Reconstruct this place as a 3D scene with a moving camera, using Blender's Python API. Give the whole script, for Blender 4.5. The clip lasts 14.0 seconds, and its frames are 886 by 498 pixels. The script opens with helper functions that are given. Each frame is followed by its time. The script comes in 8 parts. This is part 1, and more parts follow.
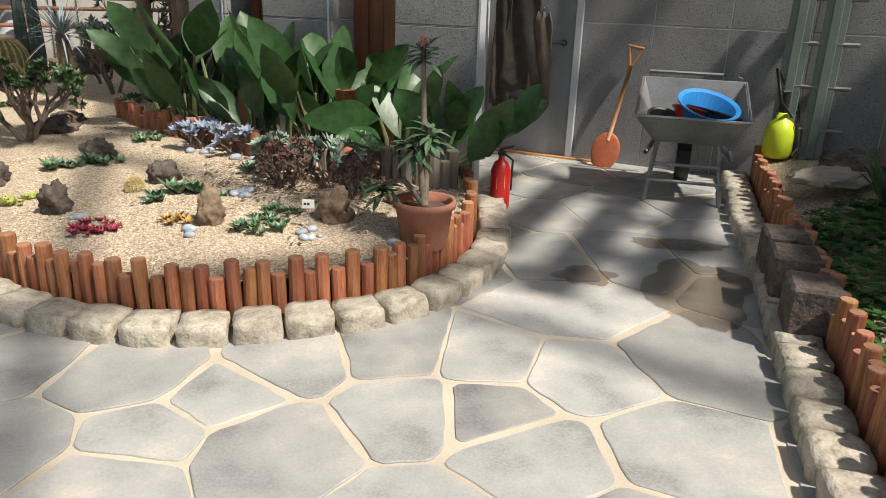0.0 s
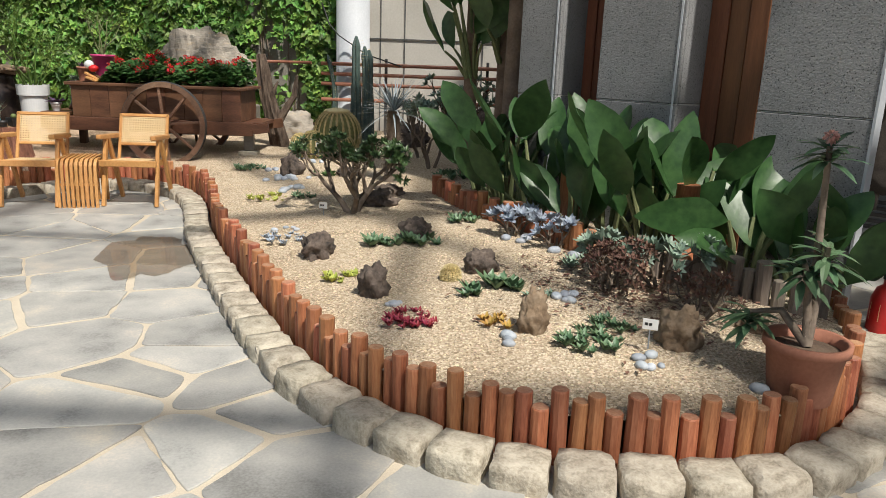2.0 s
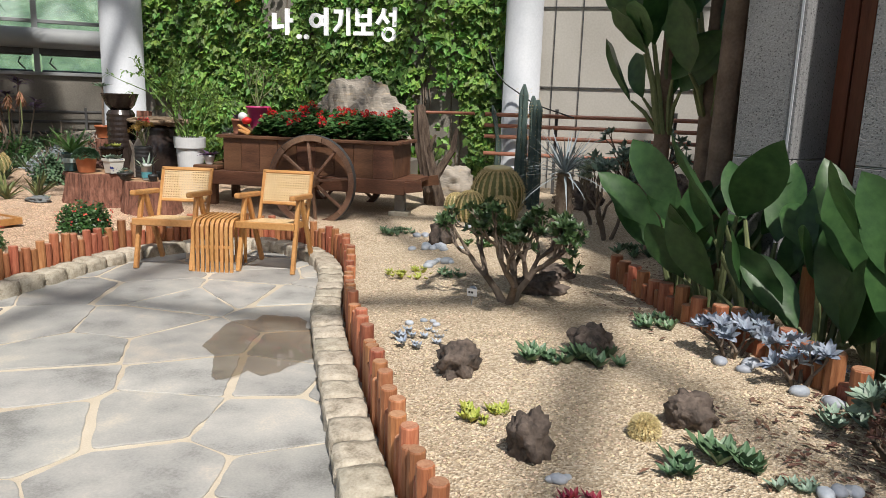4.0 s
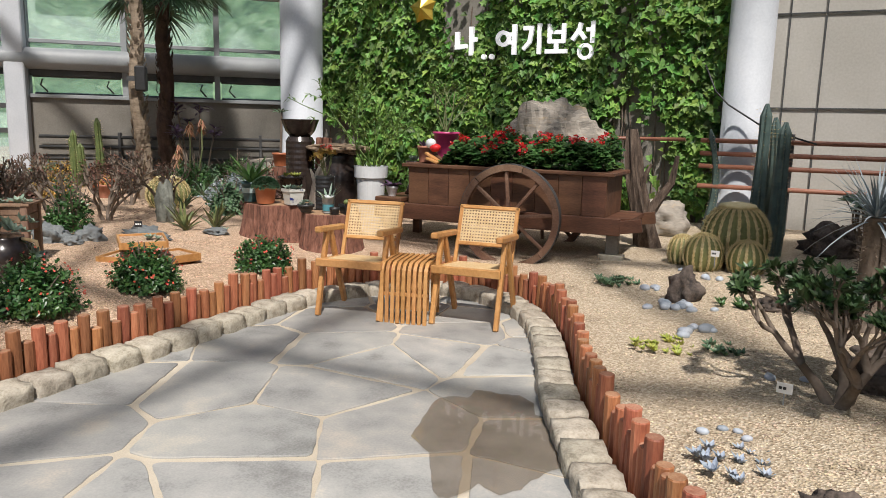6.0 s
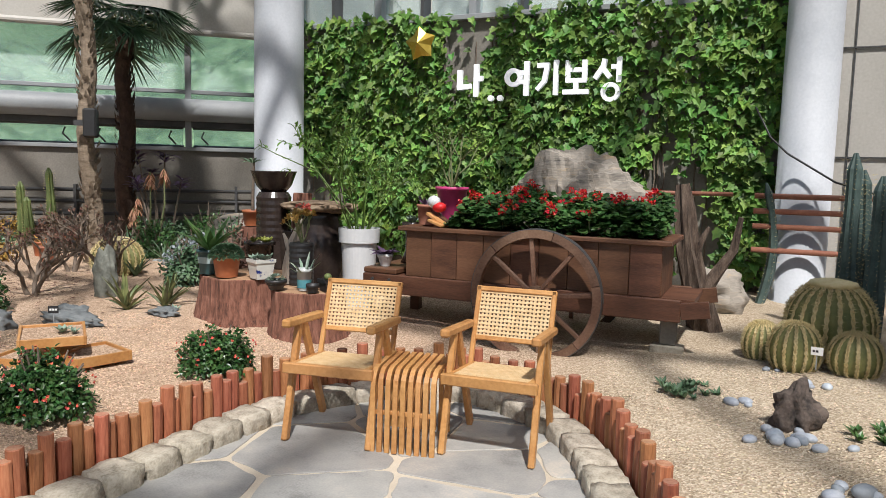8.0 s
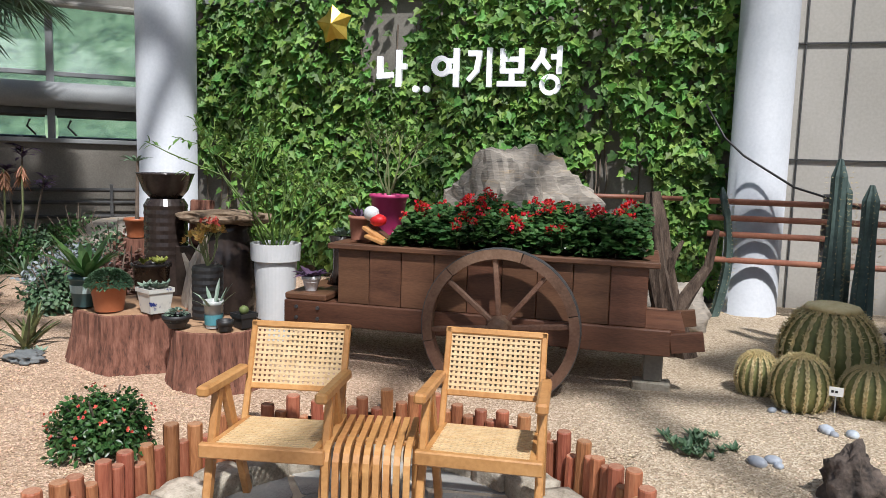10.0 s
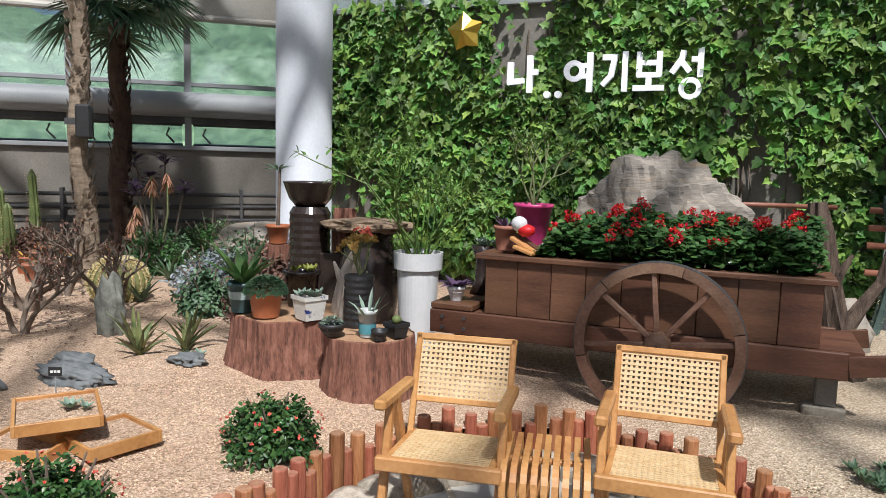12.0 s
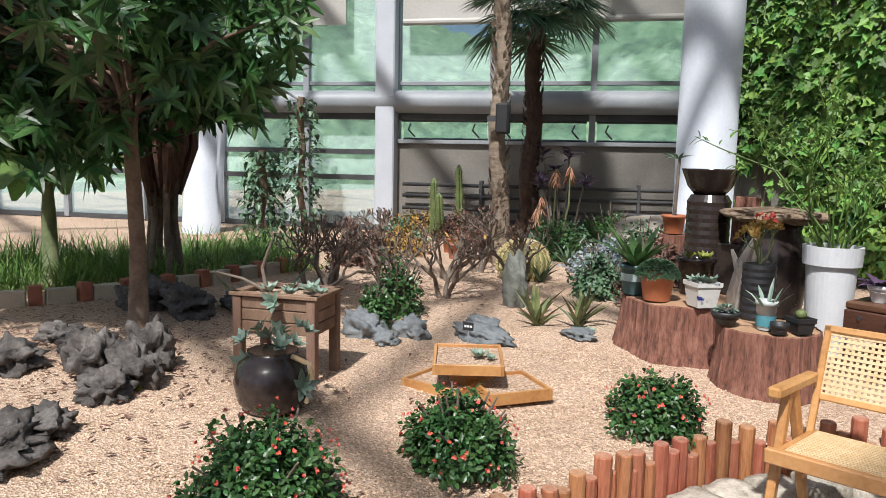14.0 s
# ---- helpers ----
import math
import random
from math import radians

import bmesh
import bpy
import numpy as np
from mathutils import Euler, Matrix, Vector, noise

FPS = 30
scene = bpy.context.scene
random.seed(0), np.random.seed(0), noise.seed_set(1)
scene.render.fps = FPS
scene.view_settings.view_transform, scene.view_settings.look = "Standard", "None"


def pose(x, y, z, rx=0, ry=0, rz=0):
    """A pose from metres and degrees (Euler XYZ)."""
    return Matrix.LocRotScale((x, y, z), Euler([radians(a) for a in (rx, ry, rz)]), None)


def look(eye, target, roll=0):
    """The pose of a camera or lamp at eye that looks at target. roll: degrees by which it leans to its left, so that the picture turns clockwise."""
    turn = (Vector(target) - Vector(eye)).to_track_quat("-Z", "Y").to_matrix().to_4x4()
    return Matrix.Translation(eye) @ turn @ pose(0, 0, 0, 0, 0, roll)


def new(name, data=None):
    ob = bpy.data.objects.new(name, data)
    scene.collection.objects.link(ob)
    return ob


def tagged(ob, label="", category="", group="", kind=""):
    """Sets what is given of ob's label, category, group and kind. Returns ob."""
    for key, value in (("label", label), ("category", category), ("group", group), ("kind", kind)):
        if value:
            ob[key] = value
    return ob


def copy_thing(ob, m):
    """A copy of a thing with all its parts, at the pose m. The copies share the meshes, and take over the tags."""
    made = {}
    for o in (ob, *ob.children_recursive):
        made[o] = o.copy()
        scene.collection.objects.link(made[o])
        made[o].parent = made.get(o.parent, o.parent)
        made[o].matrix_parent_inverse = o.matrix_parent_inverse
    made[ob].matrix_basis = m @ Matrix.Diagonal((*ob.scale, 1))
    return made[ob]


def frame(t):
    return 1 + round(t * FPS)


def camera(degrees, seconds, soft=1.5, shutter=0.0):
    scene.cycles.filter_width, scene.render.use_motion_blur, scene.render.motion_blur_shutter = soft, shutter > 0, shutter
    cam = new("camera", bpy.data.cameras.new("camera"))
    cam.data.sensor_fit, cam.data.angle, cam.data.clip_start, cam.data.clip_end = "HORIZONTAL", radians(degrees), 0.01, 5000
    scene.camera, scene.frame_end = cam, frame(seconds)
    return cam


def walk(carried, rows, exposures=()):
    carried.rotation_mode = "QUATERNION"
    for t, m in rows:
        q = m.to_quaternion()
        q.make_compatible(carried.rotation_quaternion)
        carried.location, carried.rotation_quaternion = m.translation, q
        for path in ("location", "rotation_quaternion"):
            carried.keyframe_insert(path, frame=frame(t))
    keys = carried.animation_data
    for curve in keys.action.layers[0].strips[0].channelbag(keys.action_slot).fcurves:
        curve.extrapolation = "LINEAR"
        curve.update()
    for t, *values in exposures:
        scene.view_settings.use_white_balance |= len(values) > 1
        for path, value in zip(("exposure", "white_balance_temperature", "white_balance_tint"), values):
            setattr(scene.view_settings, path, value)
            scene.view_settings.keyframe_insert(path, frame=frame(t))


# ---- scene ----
cam = camera(62.6, 14.0, soft=0.5)
PATH = [
    (0, (1.799, 1.528, 1.487), (2.482, 3.283, 0.813), 1.8),
    (0.5, (1.778, 1.563, 1.491), (2.191, 3.401, 0.818), 1.8),
    (1, (1.692, 1.736, 1.495), (1.885, 3.609, 0.821), 2.0),
    (1.5, (1.589, 1.965, 1.503), (1.636, 3.865, 0.879), 2.2),
    (2, (1.594, 2.23, 1.472), (1.573, 4.165, 0.969), 2.1),
    (2.5, (1.586, 2.536, 1.467), (1.52, 4.488, 1.037), 2.0),
    (3, (1.481, 2.869, 1.45), (1.344, 4.824, 1.049), 1.9),
    (3.5, (1.422, 3.171, 1.463), (1.175, 5.117, 1.072), 1.9),
    (4, (1.45, 3.432, 1.496), (0.986, 5.337, 1.101), 1.8),
    (4.2, (1.429, 3.51, 1.508), (0.869, 5.388, 1.111), 1.9),
    (6.3, (0.381, 4.444, 1.44), (-0.463, 6.231, 1.135), 1.4),
    (6.5, (0.289, 4.548, 1.456), (-0.562, 6.337, 1.181), 1.4),
    (7, (0.119, 4.881, 1.458), (-0.735, 6.674, 1.224), 1.4),
    (7.5, (-0.025, 5.207, 1.477), (-0.877, 7.003, 1.261), 1.4),
    (8, (-0.191, 5.542, 1.504), (-1.007, 7.355, 1.295), 1.4),
    (8.2, (-0.239, 5.657, 1.51), (-1.027, 7.484, 1.302), 1.4),
    (10.3, (-1.005, 6.271, 1.627), (-1.516, 8.19, 1.395), 1.7),
    (10.5, (-1.067, 6.267, 1.642), (-1.608, 8.178, 1.408), 1.7),
    (11, (-1.172, 6.212, 1.659), (-1.82, 8.089, 1.422), 1.7),
    (11.5, (-1.197, 6.217, 1.658), (-1.904, 8.074, 1.427), 1.6),
    (12, (-1.249, 6.214, 1.641), (-2.013, 8.048, 1.409), 1.5),
    (12.5, (-1.224, 6.23, 1.621), (-2.158, 7.982, 1.385), 1.5),
    (13, (-1.214, 6.223, 1.593), (-2.424, 7.797, 1.346), 1.5),
    (13.5, (-1.21, 6.19, 1.555), (-2.649, 7.557, 1.308), 1.3),
    (14, (-1.197, 6.159, 1.511), (-2.785, 7.35, 1.266), 1.2),
]
walk(cam, [(t, look(eye, target, roll)) for t, eye, target, roll in PATH],
     exposures=[(0, 0.06, 6550, 10), (1, -0.07, 6550, 9), (2, -0.1, 6500, 9), (4, -0.17, 6400, 11), (6.5, -0.26, 6300, 12), (8, -0.2, 6150, 12), (10.5, -0.18, 5950, 12), (12.5, -0.17, 5950, 12), (14, 0.0, 5950, 12)])

# ---- light ----
SUN = Vector((0.38, -0.58, 1.0)).normalized()
sky_world = bpy.data.worlds.new("sky")
scene.world = sky_world
sky_world.use_nodes = True
sky_node = sky_world.node_tree.nodes.new("ShaderNodeTexSky")
sky_node.sky_type = "NISHITA"
sky_node.sun_disc = False
sky_node.sun_elevation = math.asin(SUN.z)
sky_node.sun_rotation = math.atan2(SUN.x, SUN.y)
sky_node.dust_density = 3.0
sky_world.node_tree.nodes["Background"].inputs[1].default_value = 0.115
sky_world.node_tree.links.new(sky_node.outputs[0], sky_world.node_tree.nodes["Background"].inputs[0])
sun_data = bpy.data.lights.new("sun", "SUN")
sun_data.energy, sun_data.angle, sun_data.color = 5.5, radians(2.0), (1.0, 0.945, 0.86)
new("sun", sun_data).matrix_world = look(SUN * 30, (0, 0, 0))


# ---- materials ----
def mat(name, colors, rough=0.7, scale=8.0, fine=80.0, bump=0.2, metal=0.0, stretch=(1, 1, 1), island=0.0, rand=0.0,
        pattern="noise", bump_fine=0.5, spec=0.5, sheen=0.0, subsurf=0.0, thin=0.0, fine_mix=0.35, pos=(0.32, 0.68)):
    """A procedural surface: colours mixed by noise at two sizes, with relief, and variation by island or object."""
    m = bpy.data.materials.new(name)
    m.use_nodes = True
    nt = m.node_tree
    N, L = nt.nodes, nt.links
    bsdf = N["Principled BSDF"]
    co = N.new("ShaderNodeTexCoord")
    mp = N.new("ShaderNodeMapping")
    mp.inputs["Scale"].default_value = stretch
    L.new(co.outputs["Object"], mp.inputs["Vector"])
    info = N.new("ShaderNodeObjectInfo")
    shift = N.new("ShaderNodeVectorMath")
    shift.operation = "MULTIPLY_ADD"
    L.new(info.outputs["Random"], shift.inputs[0])
    shift.inputs[1].default_value = (17.0, 9.0, 23.0)
    L.new(mp.outputs[0], shift.inputs[2])
    big = N.new("ShaderNodeTexNoise")
    big.inputs["Scale"].default_value, big.inputs["Detail"].default_value = scale, 5
    L.new(shift.outputs[0], big.inputs["Vector"])
    if pattern == "voronoi":
        small = N.new("ShaderNodeTexVoronoi")
        small.inputs["Scale"].default_value = fine
        small_out, small_h = small.outputs["Color"], small.outputs["Distance"]
    else:
        small = N.new("ShaderNodeTexNoise")
        small.inputs["Scale"].default_value, small.inputs["Detail"].default_value = fine, 3
        small_out = small_h = small.outputs["Fac"]
    L.new(shift.outputs[0], small.inputs["Vector"])
    fac = N.new("ShaderNodeMix")
    fac.inputs[0].default_value = fine_mix
    L.new(big.outputs["Fac"], fac.inputs[2])
    if pattern == "voronoi":
        sep = N.new("ShaderNodeSeparateColor")
        L.new(small_out, sep.inputs[0])
        L.new(sep.outputs[0], fac.inputs[3])
    else:
        L.new(small_out, fac.inputs[3])
    ramp = N.new("ShaderNodeValToRGB")
    els = ramp.color_ramp.elements
    while len(els) < len(colors):
        els.new(0.5)
    for i, c in enumerate(colors):
        els[i].position = pos[0] + (pos[1] - pos[0]) * i / max(1, len(colors) - 1)
        els[i].color = (*c, 1)
    L.new(fac.outputs[0], ramp.inputs[0])
    out = ramp.outputs[0]
    if island or rand:
        hsv = N.new("ShaderNodeHueSaturation")
        geo = N.new("ShaderNodeNewGeometry")
        src = geo.outputs["Random Per Island"] if island else info.outputs["Random"]
        amount = island or rand
        ma = N.new("ShaderNodeMapRange")
        ma.inputs[3].default_value, ma.inputs[4].default_value = 1 - amount, 1 + amount
        L.new(src, ma.inputs[0])
        L.new(ma.outputs[0], hsv.inputs["Value"])
        hu = N.new("ShaderNodeMapRange")
        hu.inputs[3].default_value, hu.inputs[4].default_value = 0.5 - amount * 0.05, 0.5 + amount * 0.05
        wn = N.new("ShaderNodeTexWhiteNoise")
        wn.noise_dimensions = "1D"
        L.new(src, wn.inputs["W"])
        L.new(wn.outputs["Value"], hu.inputs[0])
        L.new(hu.outputs[0], hsv.inputs["Hue"])
        L.new(out, hsv.inputs["Color"])
        out = hsv.outputs[0]
    L.new(out, bsdf.inputs["Base Color"])
    bsdf.inputs["Roughness"].default_value = rough
    bsdf.inputs["Metallic"].default_value = metal
    bsdf.inputs["Specular IOR Level"].default_value = spec
    if subsurf:
        bsdf.inputs["Subsurface Weight"].default_value = subsurf
        bsdf.inputs["Subsurface Radius"].default_value = (0.02, 0.02, 0.01)
    if bump:
        b1 = N.new("ShaderNodeBump")
        b1.inputs["Strength"].default_value, b1.inputs["Distance"].default_value = bump, 0.02
        L.new(big.outputs["Fac"], b1.inputs["Height"])
        b2 = N.new("ShaderNodeBump")
        b2.inputs["Strength"].default_value, b2.inputs["Distance"].default_value = bump * bump_fine, 0.005
        L.new(small_h, b2.inputs["Height"])
        L.new(b1.outputs[0], b2.inputs["Normal"])
        L.new(b2.outputs[0], bsdf.inputs["Normal"])
    if thin:
        tr = N.new("ShaderNodeBsdfTranslucent")
        L.new(out, tr.inputs["Color"])
        mx = N.new("ShaderNodeMixShader")
        mx.inputs[0].default_value = thin
        L.new(bsdf.outputs[0], mx.inputs[1])
        L.new(tr.outputs[0], mx.inputs[2])
        L.new(mx.outputs[0], N["Material Output"].inputs["Surface"])
    return m


def leafmat(name, a, b, rough=0.45, island=0.35, thin=0.25, scale=3.0):
    return mat(name, [a, b], rough=rough, scale=scale, fine=30, bump=0.15, island=island, thin=thin)


M_STONE = mat("flagstone", [(0.19, 0.188, 0.178), (0.325, 0.322, 0.308), (0.41, 0.4, 0.375), (0.56, 0.51, 0.43)], rough=0.6, scale=3.2, fine=90, bump=0.3, rand=0.2, fine_mix=0.22, bump_fine=0.5, pos=(0.3, 0.7))
M_MORTAR = mat("sandy_mortar", [(0.44, 0.37, 0.28), (0.62, 0.55, 0.44)], rough=0.9, scale=3, fine=160, bump=0.4)
M_KERB = mat("kerb_stone", [(0.22, 0.19, 0.14), (0.42, 0.375, 0.3), (0.55, 0.5, 0.41)], rough=0.88, scale=14, fine=80, bump=1.0, rand=0.14)
M_LOG = mat("stained_log", [(0.2, 0.062, 0.028), (0.36, 0.13, 0.06), (0.46, 0.2, 0.1)], rough=0.6, scale=5, fine=40, bump=0.35, stretch=(4, 4, 0.5), rand=0.28)
M_LOGEND = mat("log_end", [(0.3, 0.13, 0.07), (0.46, 0.25, 0.15)], rough=0.75, scale=30, fine=120, bump=0.3, rand=0.2)
M_LOGGREY = mat("weathered_log", [(0.13, 0.105, 0.085), (0.25, 0.205, 0.165)], rough=0.8, scale=5, fine=40, bump=0.4, stretch=(4, 4, 0.5), rand=0.2)
M_GRAVEL = mat("pale_gravel", [(0.22, 0.155, 0.095), (0.42, 0.33, 0.225), (0.51, 0.41, 0.29), (0.69, 0.59, 0.455)], rough=0.9, scale=1.6, fine=105, bump=0.5, pattern="voronoi", bump_fine=3.0, fine_mix=0.62, pos=(0.1, 0.8))
M_PEBBLE = mat("gravel_grain", [(0.4, 0.31, 0.205), (0.62, 0.515, 0.385)], rough=0.85, scale=20, fine=100, bump=0.2, island=0.5)


def rosy_west(m):
    """The gravel west of the path is a rosier stone than that to the east."""
    N, L = m.node_tree.nodes, m.node_tree.links
    base = N["Principled BSDF"].inputs["Base Color"]
    src = base.links[0].from_socket
    geo, sep, rng, mul = N.new("ShaderNodeNewGeometry"), N.new("ShaderNodeSeparateXYZ"), N.new("ShaderNodeMapRange"), N.new("ShaderNodeMix")
    L.new(geo.outputs["Position"], sep.inputs[0])
    L.new(sep.outputs["X"], rng.inputs["Value"])
    rng.inputs["From Min"].default_value, rng.inputs["From Max"].default_value = -0.9, -2.2
    mul.data_type, mul.blend_type = "RGBA", "MULTIPLY"
    L.new(rng.outputs["Result"], mul.inputs["Factor"])
    L.new(src, mul.inputs[6])
    mul.inputs[7].default_value = (1.02, 0.895, 0.865, 1)
    L.new(mul.outputs[2], base)


rosy_west(M_GRAVEL)
rosy_west(M_PEBBLE)
M_SOIL = mat("dark_soil", [(0.06, 0.04, 0.028), (0.16, 0.11, 0.075)], rough=0.95, scale=6, fine=90, bump=0.8)
M_GRANITE = mat("pitted_basalt", [(0.16, 0.162, 0.166), (0.24, 0.241, 0.245), (0.31, 0.31, 0.31)], rough=0.85, scale=2.5, fine=110, bump=0.5, bump_fine=1.5, fine_mix=0.6)
_gn, _gl = M_GRANITE.node_tree.nodes, M_GRANITE.node_tree.links
_pit = _gn.new("ShaderNodeTexVoronoi")
_pit.inputs["Scale"].default_value = 55
_pc = _gn.new("ShaderNodeTexCoord")
_gl.new(_pc.outputs["Object"], _pit.inputs["Vector"])
_pr = _gn.new("ShaderNodeMapRange")
_pr.inputs[1].default_value, _pr.inputs[2].default_value, _pr.inputs[3].default_value, _pr.inputs[4].default_value = 0.14, 0.27, 0.3, 1.0
_gl.new(_pit.outputs["Distance"], _pr.inputs[0])
_pm = _gn.new("ShaderNodeMix")
_pm.data_type, _pm.blend_type = "RGBA", "MULTIPLY"
_pm.inputs[0].default_value = 1.0
_bs = _gn["Principled BSDF"]
_gl.new(_bs.inputs["Base Color"].links[0].from_socket, _pm.inputs[6])
_gl.new(_pr.outputs[0], _pm.inputs[7])
_gl.new(_pm.outputs[2], _bs.inputs["Base Color"])
M_JOINT = mat("pale_joint_mortar", [(0.45, 0.45, 0.44), (0.56, 0.56, 0.55)], rough=0.9, scale=5, fine=60, bump=0.1)
M_CONCRETE = mat("concrete", [(0.14, 0.128, 0.108), (0.26, 0.242, 0.212)], rough=0.85, scale=1.2, fine=50, bump=0.25)
M_PANEL = mat("painted_panel", [(0.38, 0.36, 0.32), (0.52, 0.5, 0.46)], rough=0.6, scale=0.9, fine=40, bump=0.08)
M_WHITEP = mat("white_paint", [(0.44, 0.465, 0.5), (0.58, 0.6, 0.635)], rough=0.62, scale=1.5, fine=40, bump=0.06)
M_STEEL = mat("grey_steel", [(0.22, 0.235, 0.245), (0.33, 0.345, 0.355)], rough=0.5, scale=2, fine=60, bump=0.08)
M_DARKSTEEL = mat("dark_steel", [(0.04, 0.042, 0.045), (0.09, 0.09, 0.09)], rough=0.5, scale=4, fine=60, bump=0.1)
M_RUSTPIPE = mat("copper_red_pipe", [(0.23, 0.09, 0.06), (0.36, 0.16, 0.1)], rough=0.5, scale=6, fine=50, bump=0.15)
M_TEAK = mat("honey_teak", [(0.34, 0.15, 0.045), (0.5, 0.25, 0.085), (0.6, 0.33, 0.13)], rough=0.42, scale=4, fine=45, bump=0.12, stretch=(1, 1, 1), rand=0.06)
M_CANE = mat("woven_cane", [(0.58, 0.4, 0.2), (0.72, 0.55, 0.32)], rough=0.6, scale=20, fine=150, bump=0.2)
M_CARTWOOD = mat("brown_cart_wood", [(0.055, 0.023, 0.012), (0.115, 0.05, 0.026), (0.16, 0.076, 0.04)], rough=0.55, scale=3, fine=50, bump=0.25, stretch=(0.6, 3, 3), rand=0.12)
M_WHEEL = mat("wheel_wood", [(0.1, 0.05, 0.03), (0.17, 0.095, 0.06), (0.24, 0.15, 0.1)], rough=0.65, scale=6, fine=60, bump=0.3, rand=0.12)
M_FACADEWOOD = mat("facade_timber", [(0.13, 0.045, 0.02), (0.24, 0.09, 0.04)], rough=0.55, scale=3, fine=40, bump=0.2, stretch=(5, 5, 0.4), rand=0.15)
M_BARK = mat("stump_bark", [(0.045, 0.02, 0.014), (0.2, 0.085, 0.055), (0.3, 0.145, 0.1)], rough=0.9, scale=9, fine=40, bump=1.0, stretch=(4, 4, 0.6))
M_STUMPTOP = mat("stump_top", [(0.3, 0.17, 0.09), (0.5, 0.32, 0.19)], rough=0.75, scale=8, fine=80, bump=0.3)
M_LAVA = mat("lava_rock", [(0.03, 0.026, 0.024), (0.11, 0.085, 0.07), (0.19, 0.15, 0.125)], rough=0.95, scale=9, fine=50, bump=1.0, bump_fine=1.5)
M_TANROCK = mat("tan_rock", [(0.085, 0.056, 0.035), (0.22, 0.155, 0.1), (0.31, 0.24, 0.17)], rough=0.95, scale=9, fine=50, bump=1.0)
M_GREYROCK = mat("grey_rock", [(0.12, 0.11, 0.1), (0.29, 0.26, 0.22), (0.36, 0.32, 0.27), (0.46, 0.34, 0.21)], rough=0.85, scale=3.4, fine=30, bump=1.0, stretch=(0.7, 1, 3.6))
M_WHITESTONE = mat("pale_pebble", [(0.27, 0.31, 0.37), (0.5, 0.53, 0.57)], rough=0.55, scale=9, fine=60, bump=0.1, rand=0.25)
M_IVY = leafmat("ivy_leaf", (0.052, 0.145, 0.026), (0.225, 0.38, 0.075), rough=0.55, island=0.6)
M_DARKLEAF = leafmat("dark_leaf", (0.02, 0.065, 0.016), (0.085, 0.18, 0.05), rough=0.35, island=0.45)
M_BANANA = leafmat("strelitzia_leaf", (0.016, 0.06, 0.018), (0.05, 0.13, 0.038), rough=0.4, island=0.4, thin=0.15, scale=14)
M_RED = mat("red_petal", [(0.45, 0.005, 0.01), (0.65, 0.02, 0.02)], rough=0.5, scale=9, fine=30, bump=0.1, island=0.2, thin=0.15)
M_CORAL = mat("coral_petal", [(0.6, 0.08, 0.06), (0.7, 0.16, 0.1)], rough=0.5, scale=9, fine=30, bump=0.1, island=0.2)
M_TERRA = mat("terracotta", [(0.3, 0.12, 0.075), (0.45, 0.2, 0.13)], rough=0.75, scale=5, fine=60, bump=0.2)
M_ORANGEPOT = mat("orange_plastic", [(0.36, 0.11, 0.045), (0.43, 0.15, 0.065)], rough=0.45, scale=5, fine=60, bump=0.05)
M_WHITEPOT = mat("white_ceramic", [(0.62, 0.64, 0.65), (0.72, 0.73, 0.74)], rough=0.3, scale=3, fine=40, bump=0.03)
M_GLAZE = mat("brown_black_glaze", [(0.018, 0.013, 0.012), (0.05, 0.036, 0.03)], rough=0.22, scale=5, fine=40, bump=0.08)
M_BLACK = mat("black_plastic", [(0.014, 0.014, 0.015), (0.032, 0.032, 0.033)], rough=0.5, scale=5, fine=60, bump=0.1)
M_LETTER = mat("glowing_white_acrylic", [(0.8, 0.8, 0.8), (0.86, 0.86, 0.86)], rough=0.35, scale=3, fine=40, bump=0.0)
# faint emission added to brighten the letters, which are no lamps
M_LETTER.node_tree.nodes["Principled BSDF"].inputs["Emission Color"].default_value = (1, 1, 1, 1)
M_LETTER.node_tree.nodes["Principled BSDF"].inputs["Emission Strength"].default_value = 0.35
M_GOLD = mat("gold_foil", [(0.62, 0.42, 0.06), (0.78, 0.58, 0.13)], rough=0.38, scale=6, fine=30, bump=0.25, metal=1.0)
# greens lightened, so the colour carries some of the distance haze
M_HILL = mat("wooded_hill", [(0.05, 0.1, 0.065), (0.12, 0.2, 0.11), (0.2, 0.31, 0.17), (0.33, 0.43, 0.27)], rough=0.95, scale=0.16, fine=0.9, bump=1.0, fine_mix=0.55, pos=(0.34, 0.66))


def glass(name, tint, clear=0.7, rough=0.05):
    m = bpy.data.materials.new(name)
    m.use_nodes = True
    N, L = m.node_tree.nodes, m.node_tree.links
    t = N.new("ShaderNodeBsdfTransparent")
    t.inputs[0].default_value = (*tint, 1)
    b = N["Principled BSDF"]
    b.inputs["Base Color"].default_value = (0.75, 0.85, 0.84, 1)
    b.inputs["Roughness"].default_value = rough
    nz = N.new("ShaderNodeTexNoise")
    nz.inputs["Scale"].default_value = 1.3
    mr = N.new("ShaderNodeMapRange")
    mr.inputs[3].default_value, mr.inputs[4].default_value = 1 - clear - 0.08, 1 - clear + 0.08
    L.new(nz.outputs[0], mr.inputs[0])
    x = N.new("ShaderNodeMixShader")
    L.new(mr.outputs[0], x.inputs[0])
    L.new(t.outputs[0], x.inputs[1])
    L.new(b.outputs[0], x.inputs[2])
    L.new(x.outputs[0], N["Material Output"].inputs["Surface"])
    return m


# whitish share mixed into the panes stands for haze over the view
M_GLASS = glass("hazy_glass", (0.88, 0.95, 0.95), 0.78)


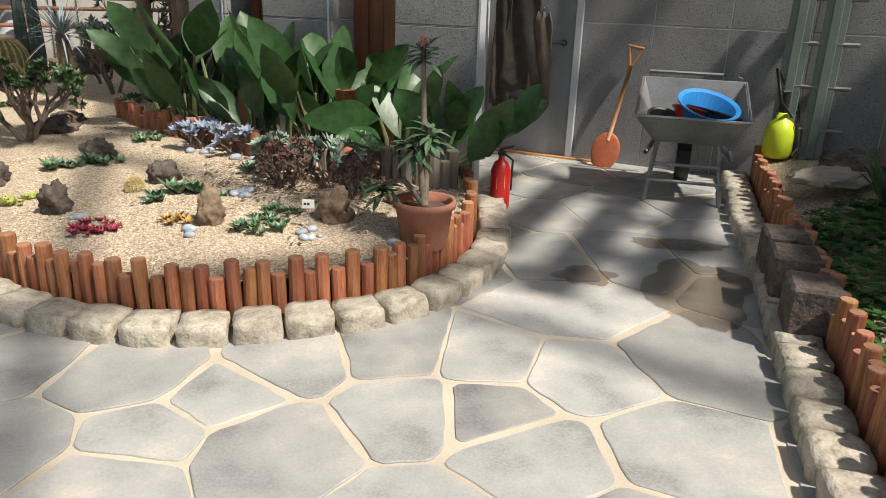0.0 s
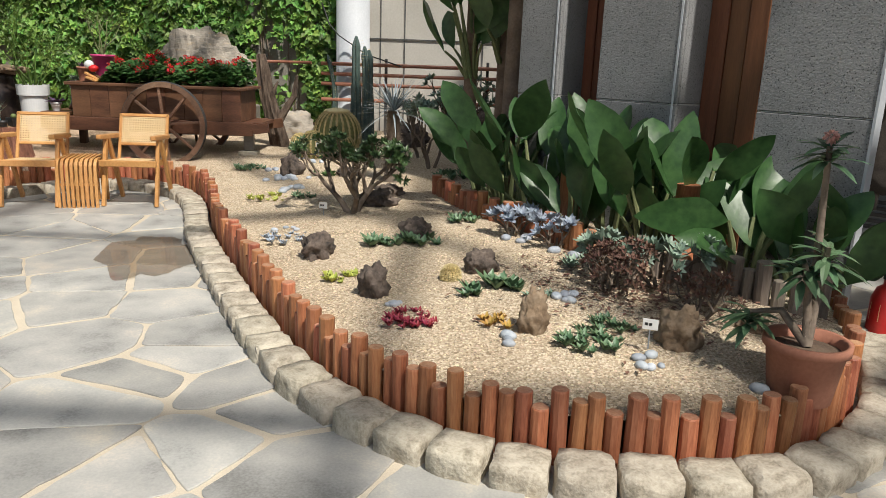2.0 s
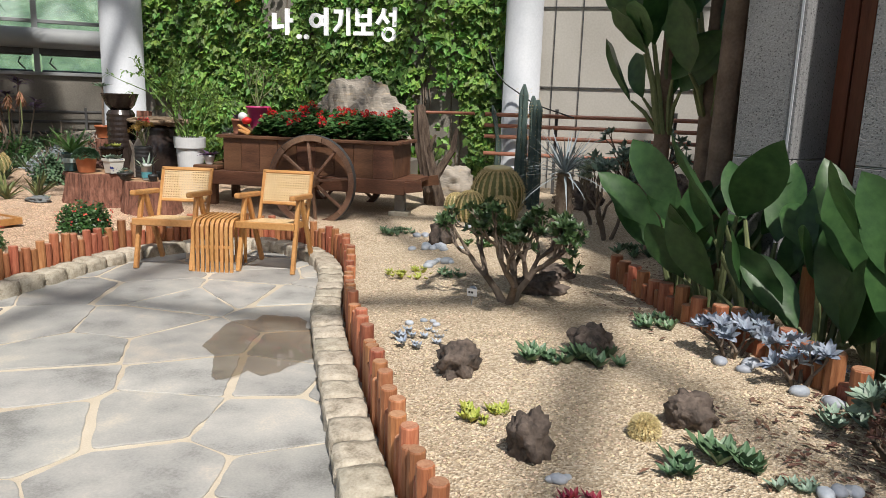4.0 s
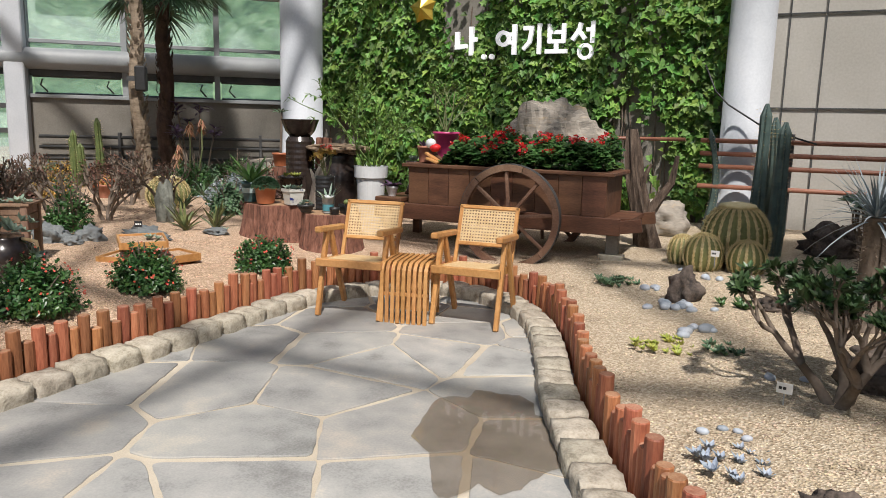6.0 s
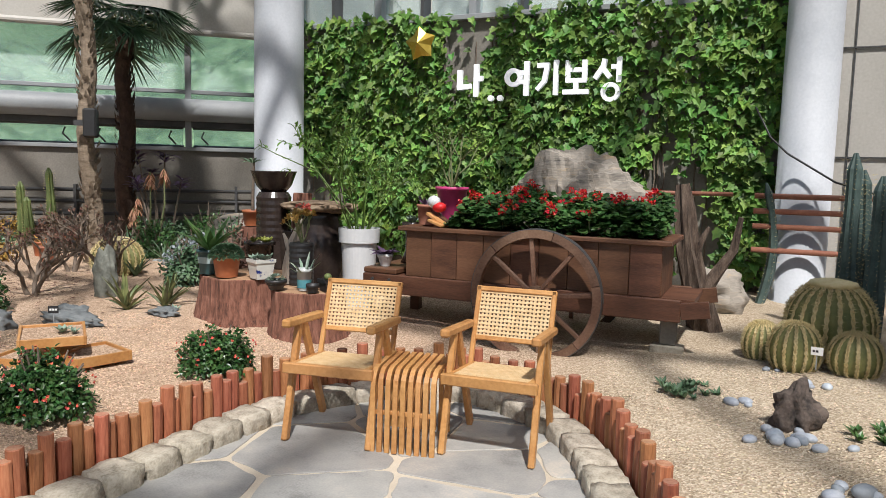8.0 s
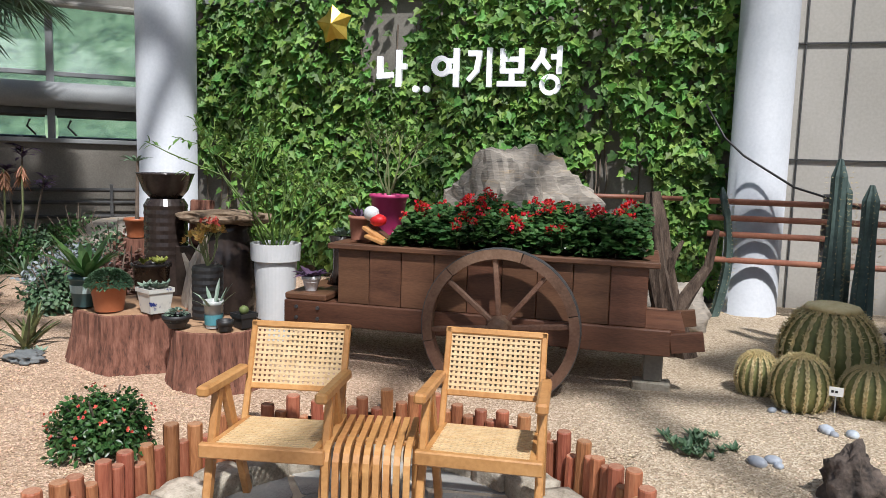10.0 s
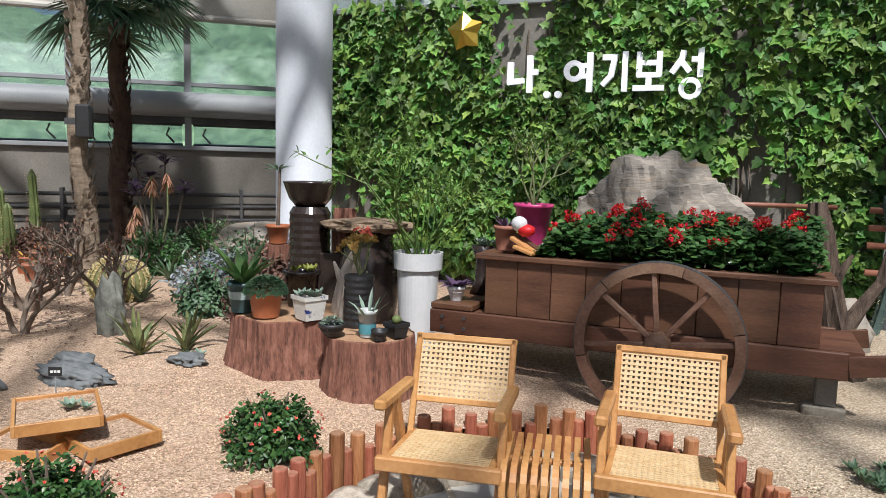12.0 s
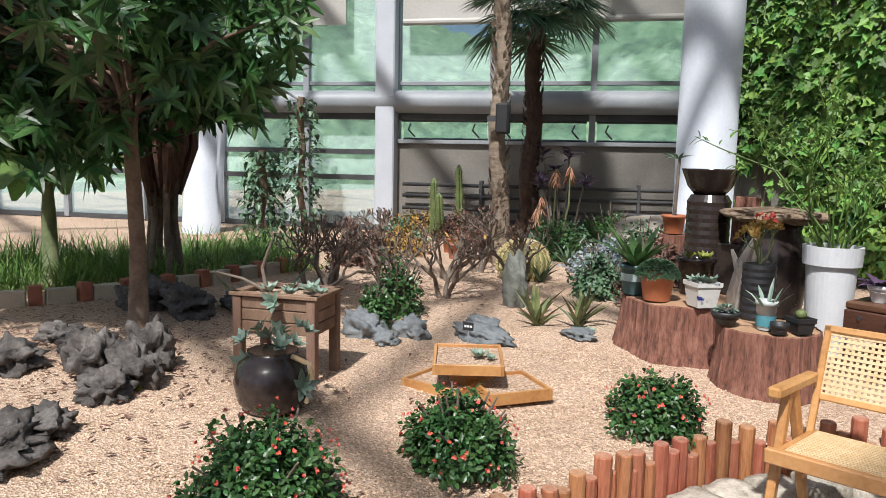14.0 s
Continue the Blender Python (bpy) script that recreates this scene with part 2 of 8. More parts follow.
# ---- mesh building ----
class Acc:
    """Collects vertices and faces, with a material slot for each face."""

    def __init__(self):
        self.v, self.f, self.s = [], [], []

    def add(self, verts, faces, slot=0, m=None):
        base = len(self.v)
        self.v += [tuple(m @ Vector(p)) for p in verts] if m is not None else [tuple(p) for p in verts]
        self.f += [tuple(i + base for i in f) for f in faces]
        self.s += [slot] * len(faces)
        return self

    def box(self, x0, y0, z0, x1, y1, z1, c=0.0, m=None, slot=0):
        """A box with chamfered edges of size c."""
        if c <= 0:
            v = [(x, y, z) for z in (z0, z1) for y in (y0, y1) for x in (x0, x1)]
            return self.add(v, [(0, 2, 3, 1), (4, 5, 7, 6), (0, 1, 5, 4), (2, 6, 7, 3), (0, 4, 6, 2), (1, 3, 7, 5)], slot, m)
        bm = bmesh.new()
        bmesh.ops.create_cube(bm, size=1)
        for p in bm.verts:
            p.co = Vector(((x0 + x1) / 2 + p.co.x * (x1 - x0), (y0 + y1) / 2 + p.co.y * (y1 - y0), (z0 + z1) / 2 + p.co.z * (z1 - z0)))
        bmesh.ops.bevel(bm, geom=bm.edges[:], offset=c, segments=1, affect="EDGES")
        bm.verts.index_update()
        self.add([p.co.copy() for p in bm.verts], [tuple(q.index for q in f.verts) for f in bm.faces], slot, m)
        bm.free()
        return self

    def beam(self, a, b, w, h, up=(0, 0, 1), c=0.003, slot=0, m=None):
        """A bar of w by h from a to b."""
        a, b, up = Vector(a), Vector(b), Vector(up)
        d = b - a
        y = d.normalized()
        x = y.cross(up).normalized()
        z = x.cross(y)
        t = Matrix((x, y, z)).transposed().to_4x4()
        t.translation = a
        return self.box(-w / 2, 0, -h / 2, w / 2, d.length, h / 2, c, t if m is None else m @ t, slot)

    def tube(self, pts, radii, n=8, slot=0, cap=True, m=None, squash=None):
        pts = [Vector(p) for p in pts]
        if not isinstance(radii, (list, tuple)):
            radii = [radii] * len(pts)
        verts, faces = [], []
        ref = Vector((0.31, 0.17, 0.93))
        if abs((pts[-1] - pts[0]).normalized().dot(ref)) > 0.9:
            ref = Vector((1, 0.1, 0))
        for i, p in enumerate(pts):
            d = (pts[min(i + 1, len(pts) - 1)] - pts[max(i - 1, 0)]).normalized()
            u = d.cross(ref).normalized()
            w = d.cross(u)
            for k in range(n):
                a = 2 * math.pi * k / n
                r = radii[i] * (squash(k, i) if squash else 1)
                verts.append(p + u * math.cos(a) * r + w * math.sin(a) * r)
        for i in range(len(pts) - 1):
            for k in range(n):
                faces.append((i * n + k, i * n + (k + 1) % n, (i + 1) * n + (k + 1) % n, (i + 1) * n + k))
        if cap:
            faces.append(tuple(range(n)))
            faces.append(tuple((len(pts) - 1) * n + k for k in reversed(range(n))))
        return self.add(verts, faces, slot, m)

    def lathe(self, prof, n=24, slot=0, m=None, wob=None, close=True):
        """Turns a profile of (radius, height) about z."""
        verts, faces = [], []
        for i, (r, z) in enumerate(prof):
            for k in range(n):
                a = 2 * math.pi * k / n
                q = r * (wob(a, z) if wob else 1)
                verts.append((q * math.cos(a), q * math.sin(a), z))
        for i in range(len(prof) - 1):
            for k in range(n):
                faces.append((i * n + k, i * n + (k + 1) % n, (i + 1) * n + (k + 1) % n, (i + 1) * n + k))
        if close:
            faces.append(tuple(reversed(range(n))))
            faces.append(tuple((len(prof) - 1) * n + k for k in range(n)))
        return self.add(verts, faces, slot, m)

    def leaf(self, p, d, up, length, width, bend=0.3, fold=0.15, shape="oval", slot=0, seg=3):
        """A folded, bending leaf from p along d."""
        p, d, up = Vector(p), Vector(d).normalized(), Vector(up)
        s = d.cross(up)
        if s.length < 1e-3:
            s = d.cross(Vector((1, 0.2, 0.1)))
        s.normalize()
        nrm = s.cross(d)
        verts, faces = [], []
        for i in range(seg + 1):
            t = i / seg
            if shape == "oval":
                w = math.sin(math.pi * min(0.97, 0.06 + 0.91 * t)) ** 0.8
            elif shape == "ivy":
                w = (0.62, 1.0, 0.55, 0.03)[min(3, round(t * 3))]
            elif shape == "lance":
                w = 1.62 * t ** 0.42 * (1 - t) ** 0.62 if 0 < t < 1 else 0.03
            elif shape == "paddle":
                w = (0.04, 0.34, 0.6, 0.8, 0.93, 0.99, 1.0, 0.97, 0.89, 0.76, 0.58, 0.34, 0.02)[min(12, round(t * 12))]
            elif shape == "blade":
                w = (1 - t) ** 0.6 + 0.02
            else:
                w = math.sin(math.pi * (0.12 + 0.84 * t ** 0.75)) ** 0.7
            c = p + d * (length * t) - Vector((0, 0, 1)) * (bend * length * t * t)
            half = s * (width / 2 * w)
            verts += [c - half + nrm * fold * width * w, c, c + half + nrm * fold * width * w]
        for i in range(seg):
            a = 3 * i
            faces += [(a, a + 1, a + 4, a + 3), (a + 1, a + 2, a + 5, a + 4)]
        return self.add(verts, faces, slot)

    def blob(self, c, r, squash=(1, 1, 1), rough=0.25, freq=2.0, sub=2, seed=0.0, slot=0, m=None):
        """A rough stone-like lump."""
        bm = bmesh.new()
        bmesh.ops.create_icosphere(bm, subdivisions=sub, radius=1)
        bm.verts.index_update()
        out = []
        for q in bm.verts:
            k = 1 + 0.45 * rough * abs(noise.noise(q.co * freq * 3.4 + Vector((seed, 1, 7)))) + 0.3 * rough * noise.noise(q.co * freq * 8 + Vector((4, seed, 2))) + rough * noise.noise(q.co * freq + Vector((seed, seed * 1.7, -seed))) + rough * 0.5 * noise.noise(q.co * freq * 2.7 + Vector((seed, 3, 1)))
            out.append(Vector((q.co.x * squash[0], q.co.y * squash[1], q.co.z * squash[2])) * k * r + Vector(c))
        self.add(out, [tuple(x.index for x in f.verts) for f in bm.faces], slot, m)
        bm.free()
        return self

    def mesh(self, name, mats, smooth=False):
        me = bpy.data.meshes.new(name)
        me.from_pydata(self.v, [], self.f)
        for mm in (mats if isinstance(mats, (list, tuple)) else [mats]):
            me.materials.append(mm)
        if any(self.s):
            me.polygons.foreach_set("material_index", self.s)
        if smooth:
            me.polygons.foreach_set("use_smooth", [True] * len(me.polygons))
        me.update()
        return me


def part(name, acc, mats, parent=None, label="", smooth=False, at=None):
    ob = new(name, acc.mesh(name, mats, smooth))
    if parent is not None:
        ob.parent = parent
    if at is not None:
        ob.matrix_basis = at
    if label:
        ob["label"] = label
    if name in ("spines", "flowers", "bark_scales", "leaves", "thorns", "fronds", "foliage", "panel_seams", "flower_stems"):
        ob["kind"] = "stuff"
    return ob


def thing(name, label, category, m=None, group=""):
    ob = tagged(new(name), label, category, group)
    if m is not None:
        ob.matrix_basis = m
    return ob


def single(name, acc, mats, label, category, m=None, group="", kind="", smooth=False):
    return tagged(part(name, acc, mats, None, "", smooth, m), label, category, group, kind)


R = random.Random(7)


def rnd(a, b):
    return R.uniform(a, b)


def ball_dir():
    while True:
        v = Vector((rnd(-1, 1), rnd(-1, 1), rnd(-1, 1)))
        if 0.05 < v.length < 1:
            return v.normalized()


def rail(points, step):
    """Evenly spaced points and headings along a smooth line through the points."""
    pts = [Vector((*p, 0)) for p in points]
    fine = []
    for i in range(len(pts) - 1):
        p0, p1, p2, p3 = pts[max(i - 1, 0)], pts[i], pts[i + 1], pts[min(i + 2, len(pts) - 1)]
        for k in range(12):
            t = k / 12
            fine.append(0.5 * (2 * p1 + (p2 - p0) * t + (2 * p0 - 5 * p1 + 4 * p2 - p3) * t * t + (3 * p1 - p0 - 3 * p2 + p3) * t ** 3))
    fine.append(pts[-1])
    out, carry = [], 0.0
    for a, b in zip(fine, fine[1:]):
        seg = (b - a).length
        while carry <= seg and seg > 0:
            out.append((a + (b - a) * (carry / seg), (b - a).normalized()))
            carry += step
        carry -= seg
    return out


# ---- plan ----
LOGS = [(-3.1, 2.2), (-3.08, 4.5), (-3.08, 6.5), (-3.06, 7.8), (-3.05, 8.6), (-2.98, 9.2), (-2.72, 9.68), (-2.4, 9.96), (-2.05, 10.08), (-1.72, 10.04),
        (-1.42, 9.9), (-1.2, 9.75), (-0.98, 9.5), (-0.75, 9.1), (-0.5, 8.5), (-0.3, 7.95), (0.0, 7.32), (0.35, 6.62), (0.68, 5.98), (0.9, 5.6),
        (1.12, 5.27), (1.4, 5.0), (1.66, 4.83), (1.88, 4.75), (2.12, 4.71), (2.36, 4.7), (2.62, 4.71), (2.88, 4.79), (3.14, 4.98), (3.34, 5.2),
        (3.53, 5.52), (3.72, 6.0), (3.84, 6.42)]
LOGS_R = [(6.36, 6.15), (5.98, 5.66), (5.56, 5.12), (5.13, 4.5), (4.68, 3.9), (4.18, 3.24), (3.88, 2.84), (3.64, 2.4), (3.48, 1.7), (3.4, 0.5)]
LINE = np.array([(p.x, p.y) for p, _ in rail(LOGS, 0.06)])
LINE_R = np.array([(p.x, p.y) for p, _ in rail(LOGS_R, 0.06)])


def gz(x, y):
    """Height of the gravel."""
    d = math.sqrt(((LINE - (x, y)) ** 2).sum(1).min())
    return 0.2 + 0.17 * (1 - math.exp(-d / 0.8)) + 0.018 * noise.noise(Vector((x * 1.3, y * 1.3, 0)))


D45 = Vector((0.70, -0.714, 0)).normalized()   # along the stone facade
N45 = Vector((D45.y, -D45.x, 0))               # out of it, towards the path
FC = Vector((3.02, 7.08, 0))                   # a corner of a pier on the facade


def facade(s, out=0.0, z=0.0):
    """A pose on the facade: x along it, y into the building."""
    p = FC + D45 * s + N45 * out
    m = Matrix((D45, -N45, Vector((0, 0, 1)))).transposed().to_4x4()
    m.translation = (p.x, p.y, z)
    return m


W41 = Vector((0.755, 0.656, 0)).normalized()   # along the glass wall
WC = Vector((-8.4, 14.46, 0))


def glasswall(s=0.0, z=0.0):
    """A pose on the glass wall: x along it, y outwards."""
    y = Vector((-W41.y, W41.x, 0))
    m = Matrix((W41, y, Vector((0, 0, 1)))).transposed().to_4x4()
    p = WC + W41 * s
    m.translation = (p.x, p.y, z)
    return m


# ---- structure ----
def inside(poly, x, y):
    poly = np.asarray(poly)
    hit = np.zeros(np.shape(x), bool)
    for (xa, ya), (xb, yb) in zip(poly, np.roll(poly, -1, 0)):
        if ya == yb:
            continue
        hit ^= ((ya > y) != (yb > y)) & (x < (xb - xa) * (y - ya) / (yb - ya) + xa)
    return hit


WALKWAY = np.vstack([LINE, [(3.9, 6.65), (4.6, 8.5), (7.2, 7.0), (6.6, 6.3)], LINE_R, [(3.4, -5), (-3.1, -5)]])


def gravel_sheet():
    xs = np.concatenate([np.arange(-24, -7, 0.5), np.arange(-7, 6.6, 0.08), np.arange(6.6, 11, 0.4)])
    ys = np.concatenate([np.arange(-5, 1.0, 0.4), np.arange(1.0, 14.0, 0.08), np.arange(14.0, 24, 0.6)])
    X, Y = np.meshgrid(xs, ys)
    X, Y = X.ravel(), Y.ravel()
    ins = inside(WALKWAY, X, Y)
    both = np.vstack([LINE, LINE_R])
    near = np.empty(len(X), int)
    dist = np.empty(len(X))
    for a in range(0, len(X), 4000):
        d2 = (X[a:a + 4000, None] - both[None, :, 0]) ** 2 + (Y[a:a + 4000, None] - both[None, :, 1]) ** 2
        near[a:a + 4000] = d2.argmin(1)
        dist[a:a + 4000] = np.sqrt(d2.min(1))
    snap = ins & (dist < 0.13)
    X = np.where(snap, both[near, 0], X)
    Y = np.where(snap, both[near, 1], Y)
    keep = ~ins | snap
    dist = np.where(snap, 0, dist)
    verts = []
    for x, y, d in zip(X, Y, dist):
        z = 0.2 + 0.17 * (1 - math.exp(-d / 0.8)) + 0.018 * noise.noise(Vector((x * 1.3, y * 1.3, 0))) + 0.008 * noise.noise(Vector((x * 6, y * 6, 2)))
        verts.append((x, y, z))
    w, acc = len(xs), Acc()
    acc.v = verts
    for j in range(len(ys) - 1):
        for i in range(w - 1):
            a = j * w + i
            q = (a, a + 1, a + w + 1, a + w)
            if keep[a] and keep[a + 1] and keep[a + w] and keep[a + w + 1] and not (snap[a] and snap[a + 1] and snap[a + w] and snap[a + w + 1]):
                acc.f.append(q)
                acc.s.append(0)
    ob = single("ground", acc, M_GRAVEL, "pale sandy gravel filling the raised beds", "gravel", kind="structure", smooth=True)
    return ob


gravel_sheet()

slab = Acc().box(-5, -6, -0.2, 9, 13, 0.0)
single("floor", slab, M_MORTAR, "sandy mortar bed between the flagstones", "floor", kind="structure")


def ivy_wall():
    w = Acc().box(-6.0, 13.5, 0, -0.05, 13.75, 3.25)
    tagged(part("wall_north", w, M_CONCRETE), "concrete wall behind the ivy", "wall", kind="structure")
    w = Acc().box(-0.05, 13.55, 0, 9, 13.8, 6.5)
    for z in (1.72, 2.75, 3.9):
        w.box(0.0, 13.535, z, 9, 13.556, z + 0.02)
    tagged(part("wall_north_panels", w, M_PANEL), "pale panelled wall beside the ivy wall", "wall", kind="structure")
    seams = Acc()
    for x in (0.42, 0.78, 1.95, 3.1):
        seams.box(x, 13.53, 0.3, x + 0.012, 13.56, 6.4)
    for z in (1.73, 2.76, 3.9):
        seams.box(0.0, 13.525, z + 0.004, 9, 13.54, z + 0.016)
    tagged(part("panel_seams", seams, M_DARKSTEEL), "dark seams between wall panels", "trim", kind="structure")
    # window band above the ivy
    win = tagged(new("window_1"), "steel-framed window band above the ivy wall", "window", kind="structure")
    part("window_sill", Acc().box(-6.0, 13.42, 3.25, -0.05, 13.8, 3.31, 0.006), M_STEEL, win)
    part("window_head", Acc().box(-6.0, 13.5, 4.5, -0.05, 13.75, 4.6), M_STEEL, win)
    x = -6.0
    k = 0
    while x < 0:
        part("mullion", Acc().box(x, 13.5, 3.31, x + (0.09 if k % 2 == 0 else 0.04), 13.7, 4.5), M_STEEL if k % 2 == 0 else M_DARKSTEEL, win)
        if x < -0.7:
            g = part("pane", Acc().box(x + 0.09, 13.62, 3.31, x + 0.62, 13.626, 4.5), M_GLASS, win)
            g.visible_shadow = False
        x += 0.62
        k += 1
    w = Acc().box(-6.0, 13.5, 4.6, -0.05, 13.75, 6.5)
    tagged(part("wall_north_upper", w, M_PANEL), "pale wall above the window band", "wall", kind="structure")
    w = Acc().box(-6.2, 13.5, 0, -6.0, 16.6, 6.5)
    tagged(part("wall_return", w, M_CONCRETE), "short concrete return wall", "wall", kind="structure")


ivy_wall()


def column(name, x, y, r, z0, lean=(0, 0)):
    c = Acc().tube([(x, y, z0), (x + lean[0], y + lean[1], 6.4)], r, 32)
    ob = single(name, c, M_WHITEP, "round white-painted steel column", "column", group="columns", smooth=True)
    ring = Acc().tube([(x, y, z0), (x, y, z0 + 0.14)], [r + 0.05, r + 0.03], 32)
    part("collar", ring, M_WHITEP, ob)
    return ob


column("column", -5.28, 12.3, 0.27, 0.2)
column("column", 0.06, 13.2, 0.24, 0.2)
column("column", -11.9, 9.7, 0.27, 0.15, lean=(0.5, 0.3))


def glass_wall():
    """The slanting greenhouse wall with its concrete base, opening lights, beam and panes."""
    m = glasswall()
    low = Acc().box(-3.3, 0, 0, 7.5, 0.2, 1.74, m=m)
    tagged(part("wall_west_base", low, M_CONCRETE), "stained concrete base of the glass wall", "wall", kind="structure")
    win = tagged(new("window_2"), "steel greenhouse glazing with hazy panes", "window", kind="structure")
    win.matrix_basis = m
    part("window_sill", Acc().box(-3.3, -0.06, 1.74, 7.5, 0.2, 1.8, 0.006), M_STEEL, win)
    part("window_frame", Acc().box(-14, -0.02, 2.1, 7.5, 0.12, 2.2, 0.006), M_DARKSTEEL, win)
    part("beam", Acc().tube([(-14, -0.1, 2.36), (8, -0.1, 2.36)], 0.17, 20), M_STEEL, win, smooth=True)
    part("transom", Acc().box(-14, 0, 2.62, 8, 0.1, 2.68, 0.006), M_STEEL, win)
    part("transom", Acc().box(-14, 0, 4.25, 8, 0.1, 4.35, 0.006), M_STEEL, win)
    for s in np.arange(-13.55, 7.4, 1.48):
        part("mullion", Acc().box(s, -0.03, 0.4 if s < -3.2 else 1.8, s + 0.09, 0.12, 6.5), M_STEEL, win)
        for z0, z1 in ((2.2, 2.62), (2.68, 4.25), (4.35, 6.5)):
            g = part("pane", Acc().box(s + 0.09, 0.05, z0, s + 1.48, 0.056, z1), M_GLASS, win)
            g.visible_shadow = False
        if s < -3.2:
            for z0, z1 in ((0.4, 1.16), (1.24, 1.56), (1.64, 2.1)):
                g = part("pane", Acc().box(s + 0.09, 0.05, z0, s + 1.48, 0.056, z1), M_GLASS, win)
                g.visible_shadow = False
        elif s < 7:
            # top-hung opening lights with stays
            g = part("vent_pane", Acc().box(-0.66, 0.02, -0.3, 0.66, 0.03, 0), M_GLASS, win, at=pose(s + 0.78, 0.05, 2.1, 20, 0, 0))
            g.visible_shadow = False
            part("vent_frame", Acc().box(-0.67, 0, -0.33, 0.67, 0.05, -0.3).box(-0.67, 0, -0.03, 0.67, 0.05, 0.01), M_DARKSTEEL, win, at=pose(s + 0.78, 0.05, 2.1, 20, 0, 0))
            for dx in (-0.5, 0.5):
                part("stay", Acc().tube([(s + 0.78 + dx, -0.04, 2.04), (s + 0.74 + dx, -0.02, 1.95), (s + 0.84 + dx, 0.0, 1.84)], 0.014, 6), M_BLACK, win)
    for z in (0.42, 1.2, 1.6):
        part("rail", Acc().box(-14, 0, z - 0.04, -3.3, 0.1, z + 0.04), M_DARKSTEEL, win)
    part("post", Acc().box(-3.42, -0.25, 0.2, -3.12, 0.05, 6.5, 0.02), M_WHITEP, win, "pale steel wall post")
    # rolled shade cloth at the top
    part("blind", Acc().box(-3.0, -0.22, 3.55, 7.5, -0.18, 6.0).tube([(-3.0, -0.2, 3.52), (7.5, -0.2, 3.52)], 0.05, 10), M_PANEL, win, "pale rolled shade cloth")
    part("blind", Acc().box(-9.0, -0.22, 3.5, -3.9, -0.18, 6.0), M_PANEL, win, "pale rolled shade cloth")
    # heating pipes along the base
    for z in (0.6, 0.76, 0.95, 1.12):
        single("heating_pipe", Acc().tube([(-3.0, -0.12, z), (7.5, -0.12, z)], 0.028, 10, m=m), M_DARKSTEEL, "dark steel heating pipe along the concrete base", "pipe", group="heating pipes", smooth=True)
    st = Acc()
    for s in np.arange(-1.8, 7.4, 2.3):
        st.box(s, -0.18, 0.2, s + 0.04, -0.002, 1.2, m=m)
    single("pipe_brackets", st, M_DARKSTEEL, "dark steel brackets holding the heating pipes", "bracket", kind="stuff")


glass_wall()


